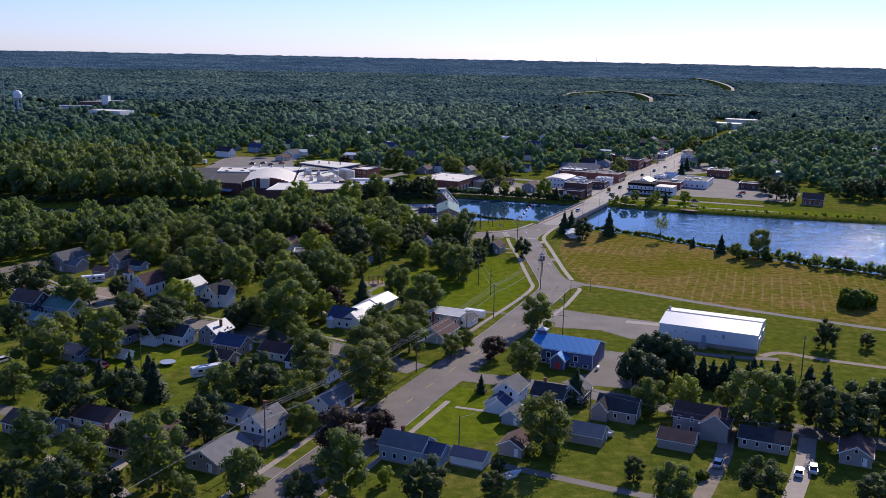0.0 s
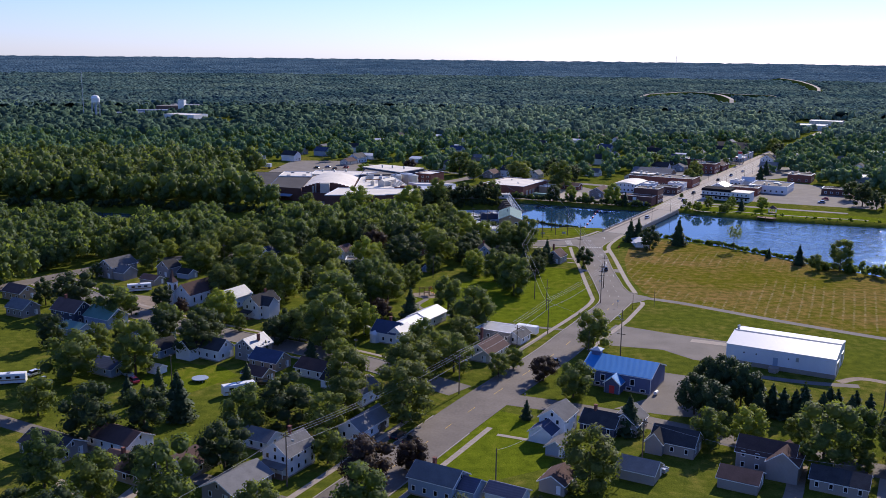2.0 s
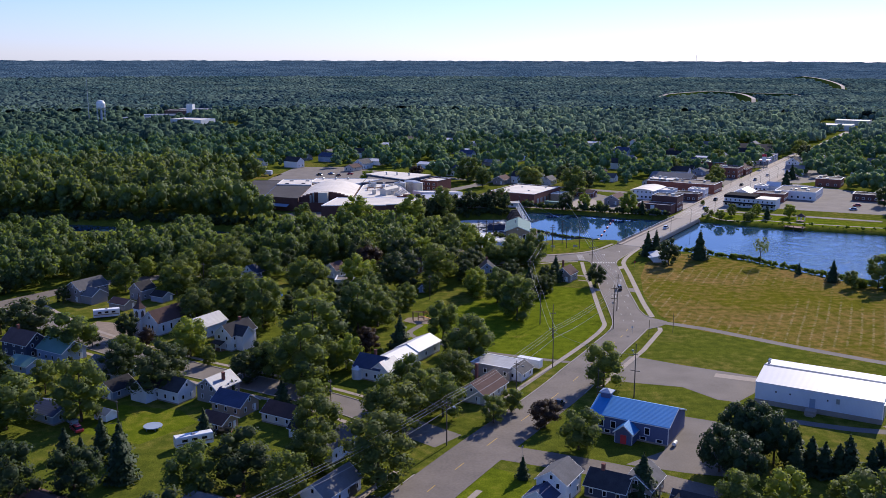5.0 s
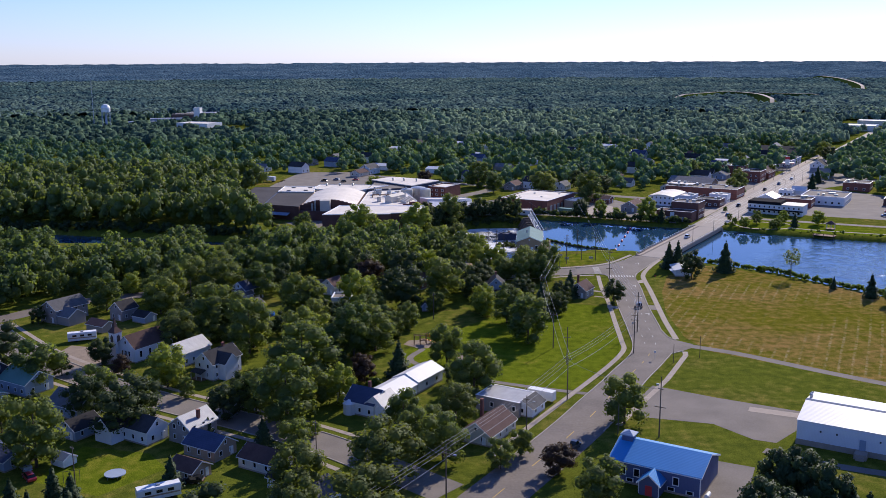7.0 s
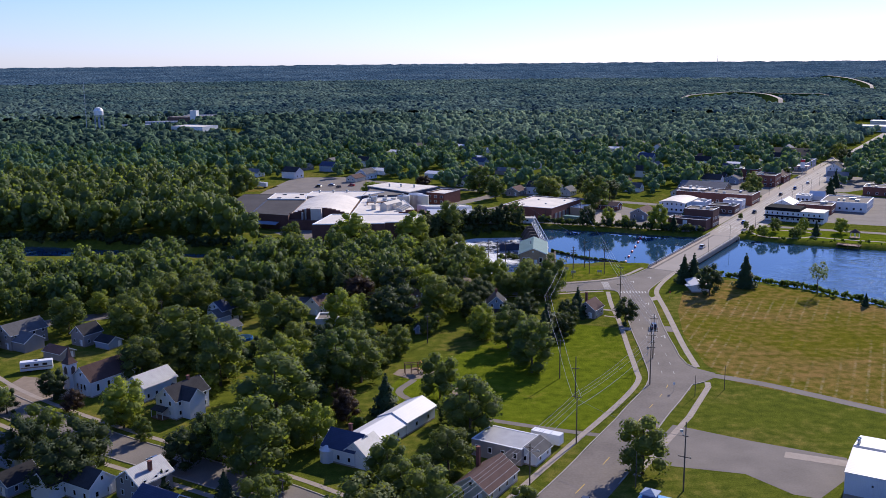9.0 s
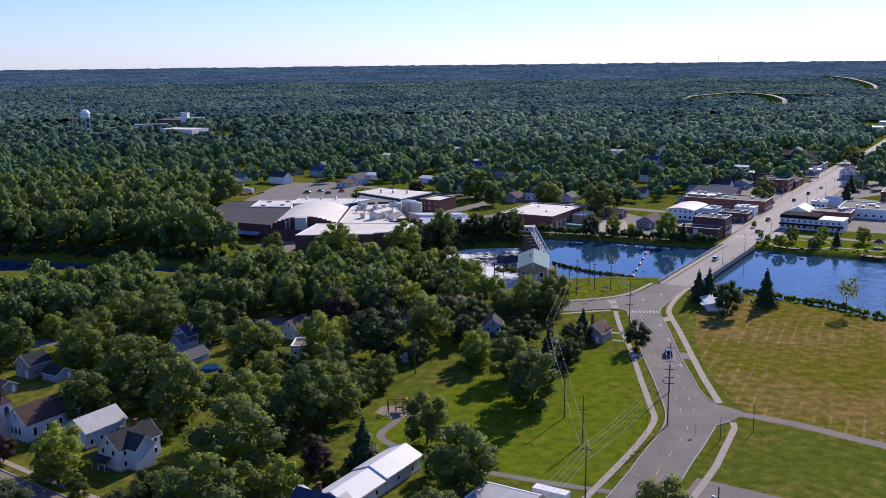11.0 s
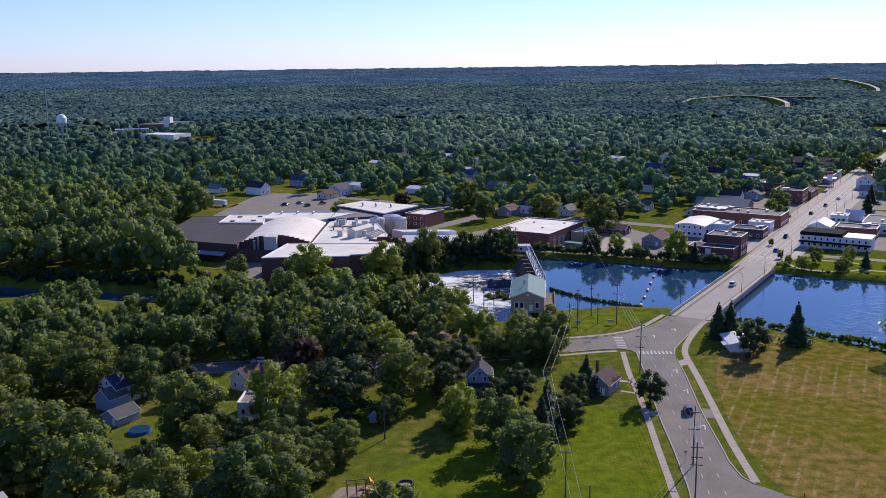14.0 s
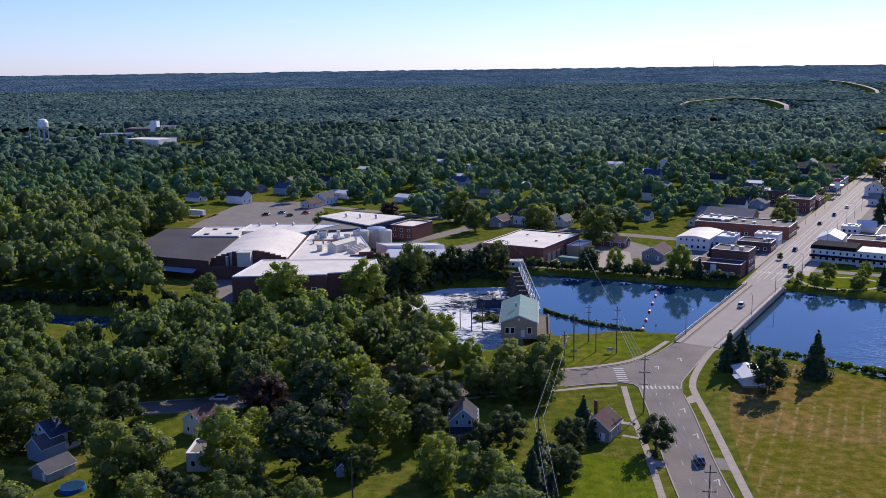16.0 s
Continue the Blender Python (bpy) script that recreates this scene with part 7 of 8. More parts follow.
# ---- trees ----
def cloud(name, verts, quads, material, normals=None):
    """A mesh from arrays of corners and four-cornered faces, shaded along the given normals."""
    me = bpy.data.meshes.new(name)
    me.vertices.add(len(verts))
    me.vertices.foreach_set("co", np.asarray(verts, np.float32).ravel())
    me.loops.add(quads.size)
    me.loops.foreach_set("vertex_index", quads.astype(np.int32).ravel())
    me.polygons.add(len(quads))
    me.polygons.foreach_set("loop_start", np.arange(len(quads), dtype=np.int32) * 4)
    me.materials.append(material)
    me.update(calc_edges=True)
    if normals is not None:
        me.polygons.foreach_set("use_smooth", [True] * len(quads))
        me.normals_split_custom_set_from_vertices(np.asarray(normals, np.float32))
    return me


def unit(v):
    return v / (np.linalg.norm(v, axis=1)[:, None] + 1e-9)


def leaves(rng, centres, outward, size):
    """One leaf clump a centre, facing roughly outward: corners, faces and the normals of the bough it grows on."""
    n = len(centres)
    nrm = unit(outward + rng.normal(0, 0.5, (n, 3)))
    a = unit(np.cross(nrm, rng.normal(0, 1, (n, 3))))
    b = np.cross(nrm, a)
    s = size * rng.uniform(0.6, 1.3, (n, 1))
    a, b = a * s, b * s * rng.uniform(0.6, 1.0, (n, 1))
    v = np.stack([centres - a - b * 0.5, centres + b * -1.0 + a * 0.4, centres + a + b * 0.6, centres - a * 0.3 + b], 1)
    soft = np.repeat(unit(outward + 0.45 * nrm), 4, 0)
    return v.reshape(-1, 3), np.arange(4 * n).reshape(n, 4), soft


def round_crown(rng, rad, high, count, size, lobes, base=2.0, flat=1.0, inner=0.8):
    """A crown of many overlapping leafy boughs, rad wide and ending at high, each dense inside."""
    mid, half = (high + base) / 2, (high - base) / 2
    shape = np.array([rad, rad, half * flat])
    k = np.arange(lobes) + 0.5
    lift = 1 - 1.88 * k / lobes
    turn = k * 2.39996 + rng.uniform(-0.5, 0.5, lobes)
    flatr = np.sqrt(np.clip(1 - lift ** 2, 0, 1))
    ld = np.stack([flatr * np.cos(turn), flatr * np.sin(turn), lift], 1)
    lr = rad * rng.uniform(0.28, 0.44, lobes) * (12 / max(lobes, 7)) ** 0.25
    lc = ld * (shape - lr[:, None] * 0.85) * rng.uniform(0.72, 1.08, (lobes, 1)) + np.array([0, 0, mid])
    lc = np.concatenate([lc, [[0, 0, mid]]])
    lr = np.append(lr, rad * 0.5)
    n = count * 3
    who = rng.choice(lobes + 1, n, p=lr ** 2 / np.sum(lr ** 2))
    d = rng.normal(0, 1, (n, 3)) + 0.7 * (lc[who] - np.array([0, 0, mid])) / rad + np.array([0, 0, 0.55])
    d /= np.linalg.norm(d, axis=1)[:, None]
    c = lc[who] + d * (lr[who] * rng.uniform(0.78, 1.2, n))[:, None]
    gap = np.linalg.norm(c[:, None] - lc[None], axis=2) / lr[None]
    gap[np.arange(n), who] = 9
    keep = np.nonzero(gap.min(axis=1) > 0.85)[0][:count]
    return joined(leaves(rng, c[keep], d[keep], size), core(lc, lr, inner))


def dome(rng, tall, na=8, nz=4):
    """A plain uneven crown of one closed skin, a metre wide."""
    th, ph = np.meshgrid(np.arange(na) * 2 * math.pi / na, np.linspace(-0.5, 1.22, nz))
    wide = np.cos(ph) ** 0.6
    g = np.stack([wide * np.cos(th), wide * np.sin(th), np.sin(ph) * tall * 0.48], -1).reshape(-1, 3)
    g = g * rng.uniform(0.62, 1.14, (len(g), 1)) + np.array([0, 0, tall * 0.42])
    k = np.arange(na * nz).reshape(nz, na)
    q = np.stack([k[:-1], np.roll(k[:-1], -1, 1), np.roll(k[1:], -1, 1), k[1:]], -1).reshape(-1, 4)
    top = [[na * (nz - 1) + i for i in (0, j, j + 1, j + 2)] for j in range(1, na - 2, 2)]
    return g, np.concatenate([q, np.array(top)]), unit(unit(g - np.array([0, 0, tall * 0.3])) + rng.normal(0, 0.22, g.shape))


def core(lc, lr, shrink=0.86):
    """Dense inside of a conifer: a six-sided lump at each height."""
    ring = []
    for z, r in ((-0.9, 0.35), (-0.35, 0.9), (0.35, 0.9), (0.9, 0.35)):
        ring += [(math.cos(k * math.pi / 3) * r, math.sin(k * math.pi / 3) * r, z) for k in range(6)]
    ring = np.array(ring)
    faces = np.array([(6 * j + k, 6 * j + (k + 1) % 6, 6 * j + 6 + (k + 1) % 6, 6 * j + 6 + k) for j in range(3) for k in range(6)] + [(18, 19, 20, 21), (18, 21, 22, 23)])
    v = (lc[:, None, :] + ring[None] * (lr * shrink)[:, None, None]).reshape(-1, 3)
    q = (faces[None] + 24 * np.arange(len(lc))[:, None, None]).reshape(-1, 4)
    return v, q, unit(np.tile(ring, (len(lc), 1)))


def joined(*sets):
    vs, qs, ns, n = [], [], [], 0
    for v, q, nrm in sets:
        vs.append(v)
        qs.append(q + n)
        ns.append(nrm)
        n += len(v)
    return np.concatenate(vs), np.concatenate(qs), np.concatenate(ns)


def trunk_mesh(rng, high, r0, limbs, reach):
    m = Mesh()
    lean = rng.normal(0, 0.15, 2)
    top = (lean[0], lean[1], high)
    m.tube((0, 0, -0.2), (lean[0] * 0.4, lean[1] * 0.4, high * 0.5), r0, r0 * 0.7, 7)
    m.tube((lean[0] * 0.4, lean[1] * 0.4, high * 0.5), top, r0 * 0.7, r0 * 0.2, 7)
    for i in range(limbs):
        a, h = 2 * math.pi * (i + rng.uniform(0, 0.6)) / limbs, high * rng.uniform(0.35, 0.7)
        m.tube((lean[0] * 0.4, lean[1] * 0.4, h), (math.cos(a) * reach, math.sin(a) * reach, h + reach * rng.uniform(0.5, 1.0)), r0 * 0.4, r0 * 0.1, 5)
    return m


def tree(seed, leaf_mat, label, category="tree", name="tree", rad=5.0, high=10.5, count=1800, size=0.245, lobes=18, base=-0.6, shrink=0.76, flat=1.0):
    rng = np.random.default_rng(seed)
    t = thing(name, label, category)
    part("trunk", trunk_mesh(rng, high * 0.75, 0.28, 5, rad * 0.55), M_BARK, t)
    v, q, nrm = round_crown(rng, rad, high, count, size, lobes, base, flat, shrink)
    part("crown", cloud("crown", v, q, leaf_mat, nrm), leaf_mat, t)
    return t


def conifer(seed, leaf_mat, label, name, rad, high, tiers, base=0.6, droop=0.35, count=1100, size=0.4, power=0.9):
    """Whorls of drooping boughs on a straight stem."""
    rng = np.random.default_rng(seed)
    t = thing(name, label, "tree")
    part("trunk", Mesh().tube((0, 0, -0.2), (0, 0, high * 0.97), 0.22, 0.04, 7), M_BARK, t)
    z = base + (high - base) * (1 - rng.uniform(0, 1, count) ** 0.55)
    z = base + (high - base) * np.clip((np.round((z - base) / (high - base) * tiers) + rng.normal(0, 0.16, count)) / tiers, 0, 1.0)
    reach = rad * (1 - (z - base) / (high - base)) ** power * (0.8 + 0.25 * np.sin(z * 3.1 + seed))
    a = rng.uniform(0, 2 * math.pi, count)
    s = np.sqrt(rng.uniform(0.15, 1, count)) * rng.uniform(0.85, 1.1, count)
    c = np.stack([np.cos(a) * reach * s, np.sin(a) * reach * s, z - reach * s * droop], 1)
    d = np.stack([np.cos(a) * 0.6, np.sin(a) * 0.6, np.full(count, 0.8)], 1)
    zz = np.linspace(base + 0.2, high * 0.93, 6)
    lc = np.stack([0 * zz, 0 * zz, zz], 1)
    lr = np.maximum(0.25, rad * 0.66 * (1 - (zz - base) / (high - base)) ** power)
    v, q, nrm = joined(leaves(rng, c, d, size), core(lc, lr, 0.9))
    part("crown", cloud("crown", v, q, leaf_mat, nrm), leaf_mat, t)
    return t


KINDS = {
    "M": [tree(s, L_MAPLE, "broad leafy maple with a full green crown", rad=5.0, high=h, lobes=n) for s, h, n in ((1, 12.6, 15), (2, 13.8, 19), (3, 12.0, 13), (4, 14.8, 21))],
    "D": [tree(s, L_DARK, "dense dark green maple with a rounded crown", rad=5.0, high=h, lobes=n, size=0.215, shrink=0.72) for s, h, n in ((11, 12.5, 22), (12, 13.0, 24))],
    "L": [tree(s, L_LIGHT, "bright green young maple with a loose crown", rad=5.0, high=h, lobes=n) for s, h, n in ((21, 13.0, 18), (22, 14.5, 20))],
    "P": [tree(s, L_PURPLE, "dark purple-leaved maple with a rounded crown", rad=5.0, high=12.5, lobes=19) for s in (31, 32)],
    "W": [tree(s, L_WILLOW, "wide feathery willow with hanging foliage", rad=5.2, high=12.0, lobes=22, size=0.21, count=2600, base=0.2, shrink=0.7, flat=1.3) for s in (41, 42)],
    "T": [tree(s, L_MAPLE, "thin airy tree with an open crown on the bank", rad=5.0, high=15.0, lobes=9, size=0.3, count=700, base=6.0, shrink=0.3) for s in (45,)],
    "S": [conifer(s, L_PINE, "dark pointed spruce with drooping boughs", "spruce", 4.0, 8.8, t, count=1700, size=0.32) for s, t in ((51, 13), (52, 15))],
    "N": [conifer(s, L_PINE, "tall dark pine with a ragged crown", "pine", 2.9, 9.0, t, base=1.0, droop=0.1, count=1300, power=0.6) for s, t in ((61, 9), (62, 10))],
    "R": [tree(s, L_PINE, "broad dark pine with a dense rounded crown", "tree", "pine", rad=5.0, high=10.4, lobes=26, size=0.23, count=2300, base=0.1, shrink=0.72) for s in (65, 66)],
    "H": [tree(s, L_SHRUB, "low bushy green shrub", "shrub", "shrub", rad=5.0, high=5.5, lobes=12, base=-1.0, count=1000, size=0.45, shrink=0.8) for s in (71, 72)],
}
NOMINAL = {"S": 2.4, "N": 2.0, "H": 4.8}
USED = {}
PLANTED = []


def plant(kind, x, y, rad):
    """One tree of a kind at a place, turned and sized; the first of each model is the model itself."""
    models = KINDS[kind]
    i = USED.get(kind, 0)
    USED[kind] = i + 1
    k = rad / NOMINAL.get(kind, 4.4)
    tall = min(1.0, 6.2 / rad) ** 0.6 * (0.80 if kind in "MDLPW" else 1.0)
    rng = random.Random(i * 77 + ord(kind))
    while kind != "T" and max(float(inside_depth(np.array([x]), np.array([y]), w)[0]) for w in (UPPER, LOWER)) > -2.0:
        x, y = x + (0.0 if y > 500 else -0.5), y + (1.0 if y > 500 else -1.0)
    z = float(ground_z(x, y))
    m = pose(x, y, max(z, -1.8), 0, 0, rng.uniform(0, 360)) @ Matrix.Diagonal((k, k, k * tall * rng.uniform(0.92, 1.1), 1))
    ob = models[i % len(models)]
    PLANTED.append((x, y, rad))
    if i < len(models):
        ob.matrix_basis = m
    else:
        copy_thing(ob, m @ Matrix.Diagonal((1 / ob.scale[0], 1 / ob.scale[1], 1 / ob.scale[2], 1)))


GROVES = {
    "front_gardens": [("M", -79, 239, 4.4), ("D", -61, 222, 6.0), ("S", -53, 251, 2.1), ("M", -63, 200, 4.4), ("M", -51, 192, 4.8), ("D", -50, 171, 5.7), ("D", -62, 183, 3.7), ("D", -43, 179, 3.3), ("D", -45, 203, 3.3), ("M", -34, 184, 6.0), ("D", -28, 206, 5.2), ("M", -27, 227, 5.0), ("D", -18, 231, 6.5), ("S", -44, 236, 3.0), ("M", -28, 178, 2.6), ("M", -17, 182, 4.2), ("S", -62, 224, 2.3), ("D", -50, 226, 4.8), ("M", -8, 225, 4.2), ("M", -7, 211, 3.5), ("W", -5, 239, 4.9), ("W", 9, 234, 7.0), ("P", 2, 198, 5.3), ("P", 11, 207, 3.3), ("M", 2, 179, 5.3), ("D", -6, 175, 3.4), ("L", 11, 184, 1.7), ("D", 18, 173, 4.3), ("S", 39, 236, 1.3), ("W", 47, 197, 5.6), ("D", 32, 177, 2.6), ("D", 35, 187, 1.6), ("S", 62, 227, 2.8), ("M", 79, 219, 4.1), ("L", 88, 220, 4.0), ("H", 95, 217, 2.1), ("M", 99, 206, 6.5), ("M", 101, 222, 3.3), ("D", 119, 198, 6.9), ("D", 117, 208, 4.7), ("D", 130, 203, 6.0), ("M", 108, 205, 2.0), ("S", 91, 204, 1.3), ("M", 67, 169, 4.2), ("H", 78, 182, 1.6), ("D", 63, 182, 2.3), ("D", 85, 170, 4.6), ("D", 107, 165, 3.8), ("M", 109, 213, 4.5), ("S", 126, 229, 2.3), ("S", -32, 258, 1.9)],
    "east_bank_trees": [("D", 282, 574, 6.5), ("D", 287, 600, 5.5), ("D", 285, 562, 5.0), ("D", 331, 575, 5.5), ("D", 338, 568, 6), ("D", 354, 576, 6), ("D", 348, 630, 5)],
    "street_gardens": [("M", -65, 309, 4.2), ("D", -50, 294, 5.7), ("D", -27, 304, 3.9), ("P", 1, 326, 3.0), ("M", -34, 354, 5.5), ("L", -52, 325, 4.7), ("D", 9, 397, 7.4), ("M", 3, 350, 5.7), ("M", 8, 364, 3.2), ("M", -10, 285, 2.1), ("M", 17, 277, 4.2), ("D", -82, 329, 2.8), ("S", -18, 282, 1.5), ("M", 24, 337, 4.9), ("M", 31, 310, 5.8), ("D", -7, 333, 2.9), ("M", 9, 283, 2.3), ("M", -43, 311, 2.2), ("S", 56, 386, 3.1), ("L", 37, 388, 3.5)],
    "bank_south": [("S", 115.8, 460.0, 2.9), ("S", 119.6, 460.6, 2.9), ("D", 120.3, 440.8, 4.7), ("S", 136.5, 452, 3.3), ("T", 159, 441, 3.2), ("S", 169, 424, 1.2), ("S", 177, 410.5, 2.3), ("M", 180, 400, 3.0), ("M", 190, 400, 5.2), ("H", 184, 402, 2.6), ("H", 193, 396, 3.0)],
    "church_yards": [("M", -85, 320, 6.4), ("P", -66, 330, 2.6), ("L", -50, 319, 4.9), ("D", -64, 298, 4.7), ("D", -51, 286, 6.3), ("D", -96, 295, 4.3), ("M", -80, 288, 3.6), ("M", -80, 264, 7.3), ("M", -64, 269, 6.1), ("D", -77, 300, 2.6), ("D", -30, 296, 4.0), ("S", -31, 285, 1.3), ("H", -37, 286, 2.2), ("S", -47, 245, 2.7), ("S", -60, 248, 2.0), ("S", -55, 244, 1.7), ("S", -52, 245, 1.1)],
    "lane_gardens": [("M", -23, 300, 4.9), ("M", -14, 292, 7.1), ("M", -10, 304, 4.6), ("S", -17, 279, 1.8), ("M", -14, 319, 8.3), ("L", -3, 306, 4.0), ("P", 2, 322, 3.1), ("S", 11, 326, 3.0), ("H", 5, 317, 2.4), ("M", 32, 317, 5.5), ("D", 26, 321, 2.8), ("W", 26, 292, 4.7), ("M", 14, 284, 4.3), ("W", 11, 259, 6.6), ("M", 23, 271, 5.1), ("M", 35, 267, 2.9), ("M", 40, 274, 2.7), ("M", -9, 271, 4.1), ("L", -7, 285, 1.9), ("W", -5, 249, 5.3)],
    "park_edge": [("M", -24, 387, 6.8), ("L", -7, 398, 5.9), ("M", -3, 345, 6.0), ("M", 6, 361, 3.5), ("M", 12, 372, 3.3), ("M", 20, 394, 2.6), ("L", 36, 396, 3.7), ("M", 49, 357, 5.8), ("S", 57, 391, 3.0), ("D", 62, 390, 3.2), ("M", -22, 392, 5.6), ("D", -16, 383, 3.5), ("M", -18, 344, 5.7), ("M", -10, 341, 5.6), ("M", 1, 359, 4.8), ("P", -4, 428, 5.4), ("D", 9, 426, 6.8), ("M", 23, 409, 6.8), ("D", 36, 423, 4.8), ("L", 37, 392, 3.9), ("M", 44, 380, 4.8), ("D", 59, 396, 2.7), ("M", 47, 443, 3.8), ("M", 56, 455, 4.0), ("M", 63, 448, 4.6), ("D", 52, 409, 4.3), ("M", 27, 506, 6.2), ("L", 38, 486, 4.9), ("L", -18, 511, 8.1), ("L", -4, 507, 6.3), ("L", 10, 519, 7.6), ("L", 4, 501, 4.1), ("L", -1, 477, 3.9), ("M", 12, 378, 3.4), ("M", 21, 396, 2.6), ("M", 6, 375, 2.4)],
    "west_road": [("D", -136, 393, 2.8), ("M", -93, 397, 5.7), ("M", -73, 393, 6.0), ("M", -72, 435, 4.4), ("W", -57, 413, 6.9), ("M", -43, 414, 6.4), ("M", -49, 366, 8.1), ("D", -110, 381, 2.7), ("D", -102, 334, 6.8), ("D", -115, 342, 4.0), ("D", -74, 338, 3.4), ("W", -56, 352, 5.5), ("M", -49, 358, 4.4), ("M", -34, 348, 6.1), ("L", -92, 422, 3.9), ("M", -72, 403, 6.1), ("M", -69, 417, 5.9), ("W", -60, 424, 6.8), ("M", -43, 370, 6.9), ("D", -34, 361, 4.6), ("M", -56, 360, 4.1)],
    "church_side": [("M", 21, 282, 3.9)],
    "road_side": [("M", 66, 292, 5.2), ("P", 47, 264, 3.4), ("M", 53, 251, 4.7)],
    "pines": [("R", 81, 239, 4.4), ("R", 89, 252, 4.3), ("R", 92, 249, 4.9), ("R", 94, 243, 4.5), ("R", 84, 234, 4.6), ("N", 96, 236, 1.8), ("N", 100, 238, 1.8), ("N", 102, 236, 1.8), ("N", 105, 236, 1.8), ("N", 107, 235, 1.8), ("N", 110, 232, 1.8), ("N", 114, 233, 1.8), ("N", 116, 230, 1.8), ("N", 120, 229, 1.8)],
    "park": [("S", 55, 383, 2.6), ("M", 49, 366, 4.8), ("D", 63, 396, 2.4), ("D", 83.4, 404.6, 3.8), ("S", 69.0, 412.6, 2.9), ("D", 65, 404.5, 3.5), ("D", -8, 434, 6.1), ("L", -4, 445, 4.0), ("L", 17, 435, 5.7), ("L", 39, 460, 4.5), ("M", 48, 440, 3.9), ("M", 55, 437, 4.5), ("M", 62, 437, 4.5)],
    "park_west": [("L", 0, 483, 4.5), ("L", 8, 479, 5.2), ("M", 21, 476, 5.5), ("M", 32, 470, 6.4), ("M", -23, 444, 5.0), ("M", -18, 468, 5.4), ("L", -7, 460, 4.9)],
    "bank": [("D", 98, 588, 4.4), ("L", 108, 585, 3.6), ("L", 116, 581, 2.8), ("L", 131, 574, 5.2), ("S", 138, 571, 2.4), ("M", 62, 597, 4.6)],
    "field": [("D", 152, 269, 3.8), ("H", 188, 316, 5.8), ("D", 165, 268, 2.3), ("H", 194, 318, 4.1)],
    "street": [("M", 219, 700, 4.6), ("M", 221, 713, 4.4), ("D", 113, 690, 7.0), ("M", 200, 740, 6.4), ("M", 246, 792, 5.5), ("D", 338, 852, 6.0), ("M", 345, 880, 6.5), ("S", 279, 724, 3.0), ("M", 262, 765, 3.4), ("M", 324, 905, 6.0), ("L", 216, 560, 3.6), ("M", 186, 565, 2.6), ("M", 192, 552, 2.0), ("L", 200, 566, 2.6), ("L", 176, 550, 2.7), ("M", 174, 563, 1.6), ("L", 195, 558, 2.1), ("M", 189, 549, 2.1), ("S", 202, 555, 1.9), ("M", 175, 575, 1.4), ("M", 181, 604, 1.3), ("M", 210, 689, 3.7), ("S", 263, 692, 2.9), ("S", 151, 600, 2.2), ("M", 208, 667, 4.1)],
    "plant": [("D", 54, 592, 4.7), ("W", 30, 494, 5.2), ("L", 24, 500, 5.2), ("L", -22, 505, 5.0), ("M", -38, 508, 5.2), ("L", -52, 510, 4.6), ("L", -14, 540, 4.4), ("M", -46, 545, 4.6), ("M", 14, 549, 4.2), ("L", 23, 593, 3.3), ("M", 31, 592, 3.3), ("L", -21, 693, 4.8), ("P", 11, 723, 5.0), ("M", 47, 708, 7.6), ("M", 56, 684, 5.8), ("M", 110, 639, 8.1), ("M", 87, 675, 8.5), ("M", 91, 686, 5.3), ("D", 124, 674, 5.8)],
    "west_gardens": [("M", 56, 447, 5.4), ("M", 64, 444, 5.4), ("D", 38, 428, 4.7), ("L", 48, 380, 4.3), ("L", 45, 459, 4.8), ("L", 30, 468, 5.6), ("D", 46, 405, 3.2)],
    "pine_row": [("N", 125, 228, 1.9), ("N", 129, 226, 1.9), ("N", 98, 241, 1.9), ("N", 108, 238, 1.9), ("N", 113, 235, 1.9), ("N", 118, 232, 1.9)],
}
for grove in GROVES.values():
    for kind, x, y, rad in grove:
        if all(math.hypot(x - px, y - py) > 0.5 * max(pr, rad) for px, py, pr in PLANTED):
            plant(kind, x, y, rad)

# ---- woods and garden trees ----
ROADS = [(MAIN, 8), ([(99, 452), (58, 447.5), (-22, 439), (-60, 430), (-104, 412), (-128, 384)], 6.5), ([(24, 256), (-53, 311.5), (-126, 378)], 7),
         ([(153, 552), (178, 592), (247, 709)], 30), ([(247, 709), (300, 799)], 20), ([(300, 799), (364, 907), (520, 1170)], 12)]


def off_line(px, py, pts):
    d = np.full(px.shape, 1e9)
    for (x0, y0), (x1, y1) in zip(pts, pts[1:]):
        ex, ey = x1 - x0, y1 - y0
        s = np.clip(((px - x0) * ex + (py - y0) * ey) / (ex * ex + ey * ey), 0, 1)
        d = np.minimum(d, np.hypot(px - x0 - s * ex, py - y0 - s * ey))
    return d


PLANT_YARD = [(-72, 560), (-40, 536), (20, 545), (66, 582), (150, 556), (190, 600), (120, 690), (60, 660), (30, 700), (-20, 800), (-80, 790), (-104, 650)]
CLEAR = [PLANT_YARD, [(-322, 1205), (-196, 1165), (-200, 1270), (-300, 1300)], [(-400, 1270), (-330, 1290), (-296, 1420), (-300, 1500), (-350, 1500)], [(468, 1180), (532, 1158), (622, 1308), (555, 1345)],
         [(153, 545), (205, 520), (300, 490), (318, 610), (260, 700), (175, 592)],
         [(130, 560), (175, 590), (265, 735), (235, 755), (150, 660)],
         [(-150, 735), (-85, 720), (-80, 760), (-150, 775)]]


HOUSED = list(TOWN_SPOTS)
for o in scene.objects:
    if o.get("category") in ("house", "church", "shed") and o.location.y < 460:
        HOUSED += [(o.location.x, o.location.y - k) for k in (0, 8, 15)]


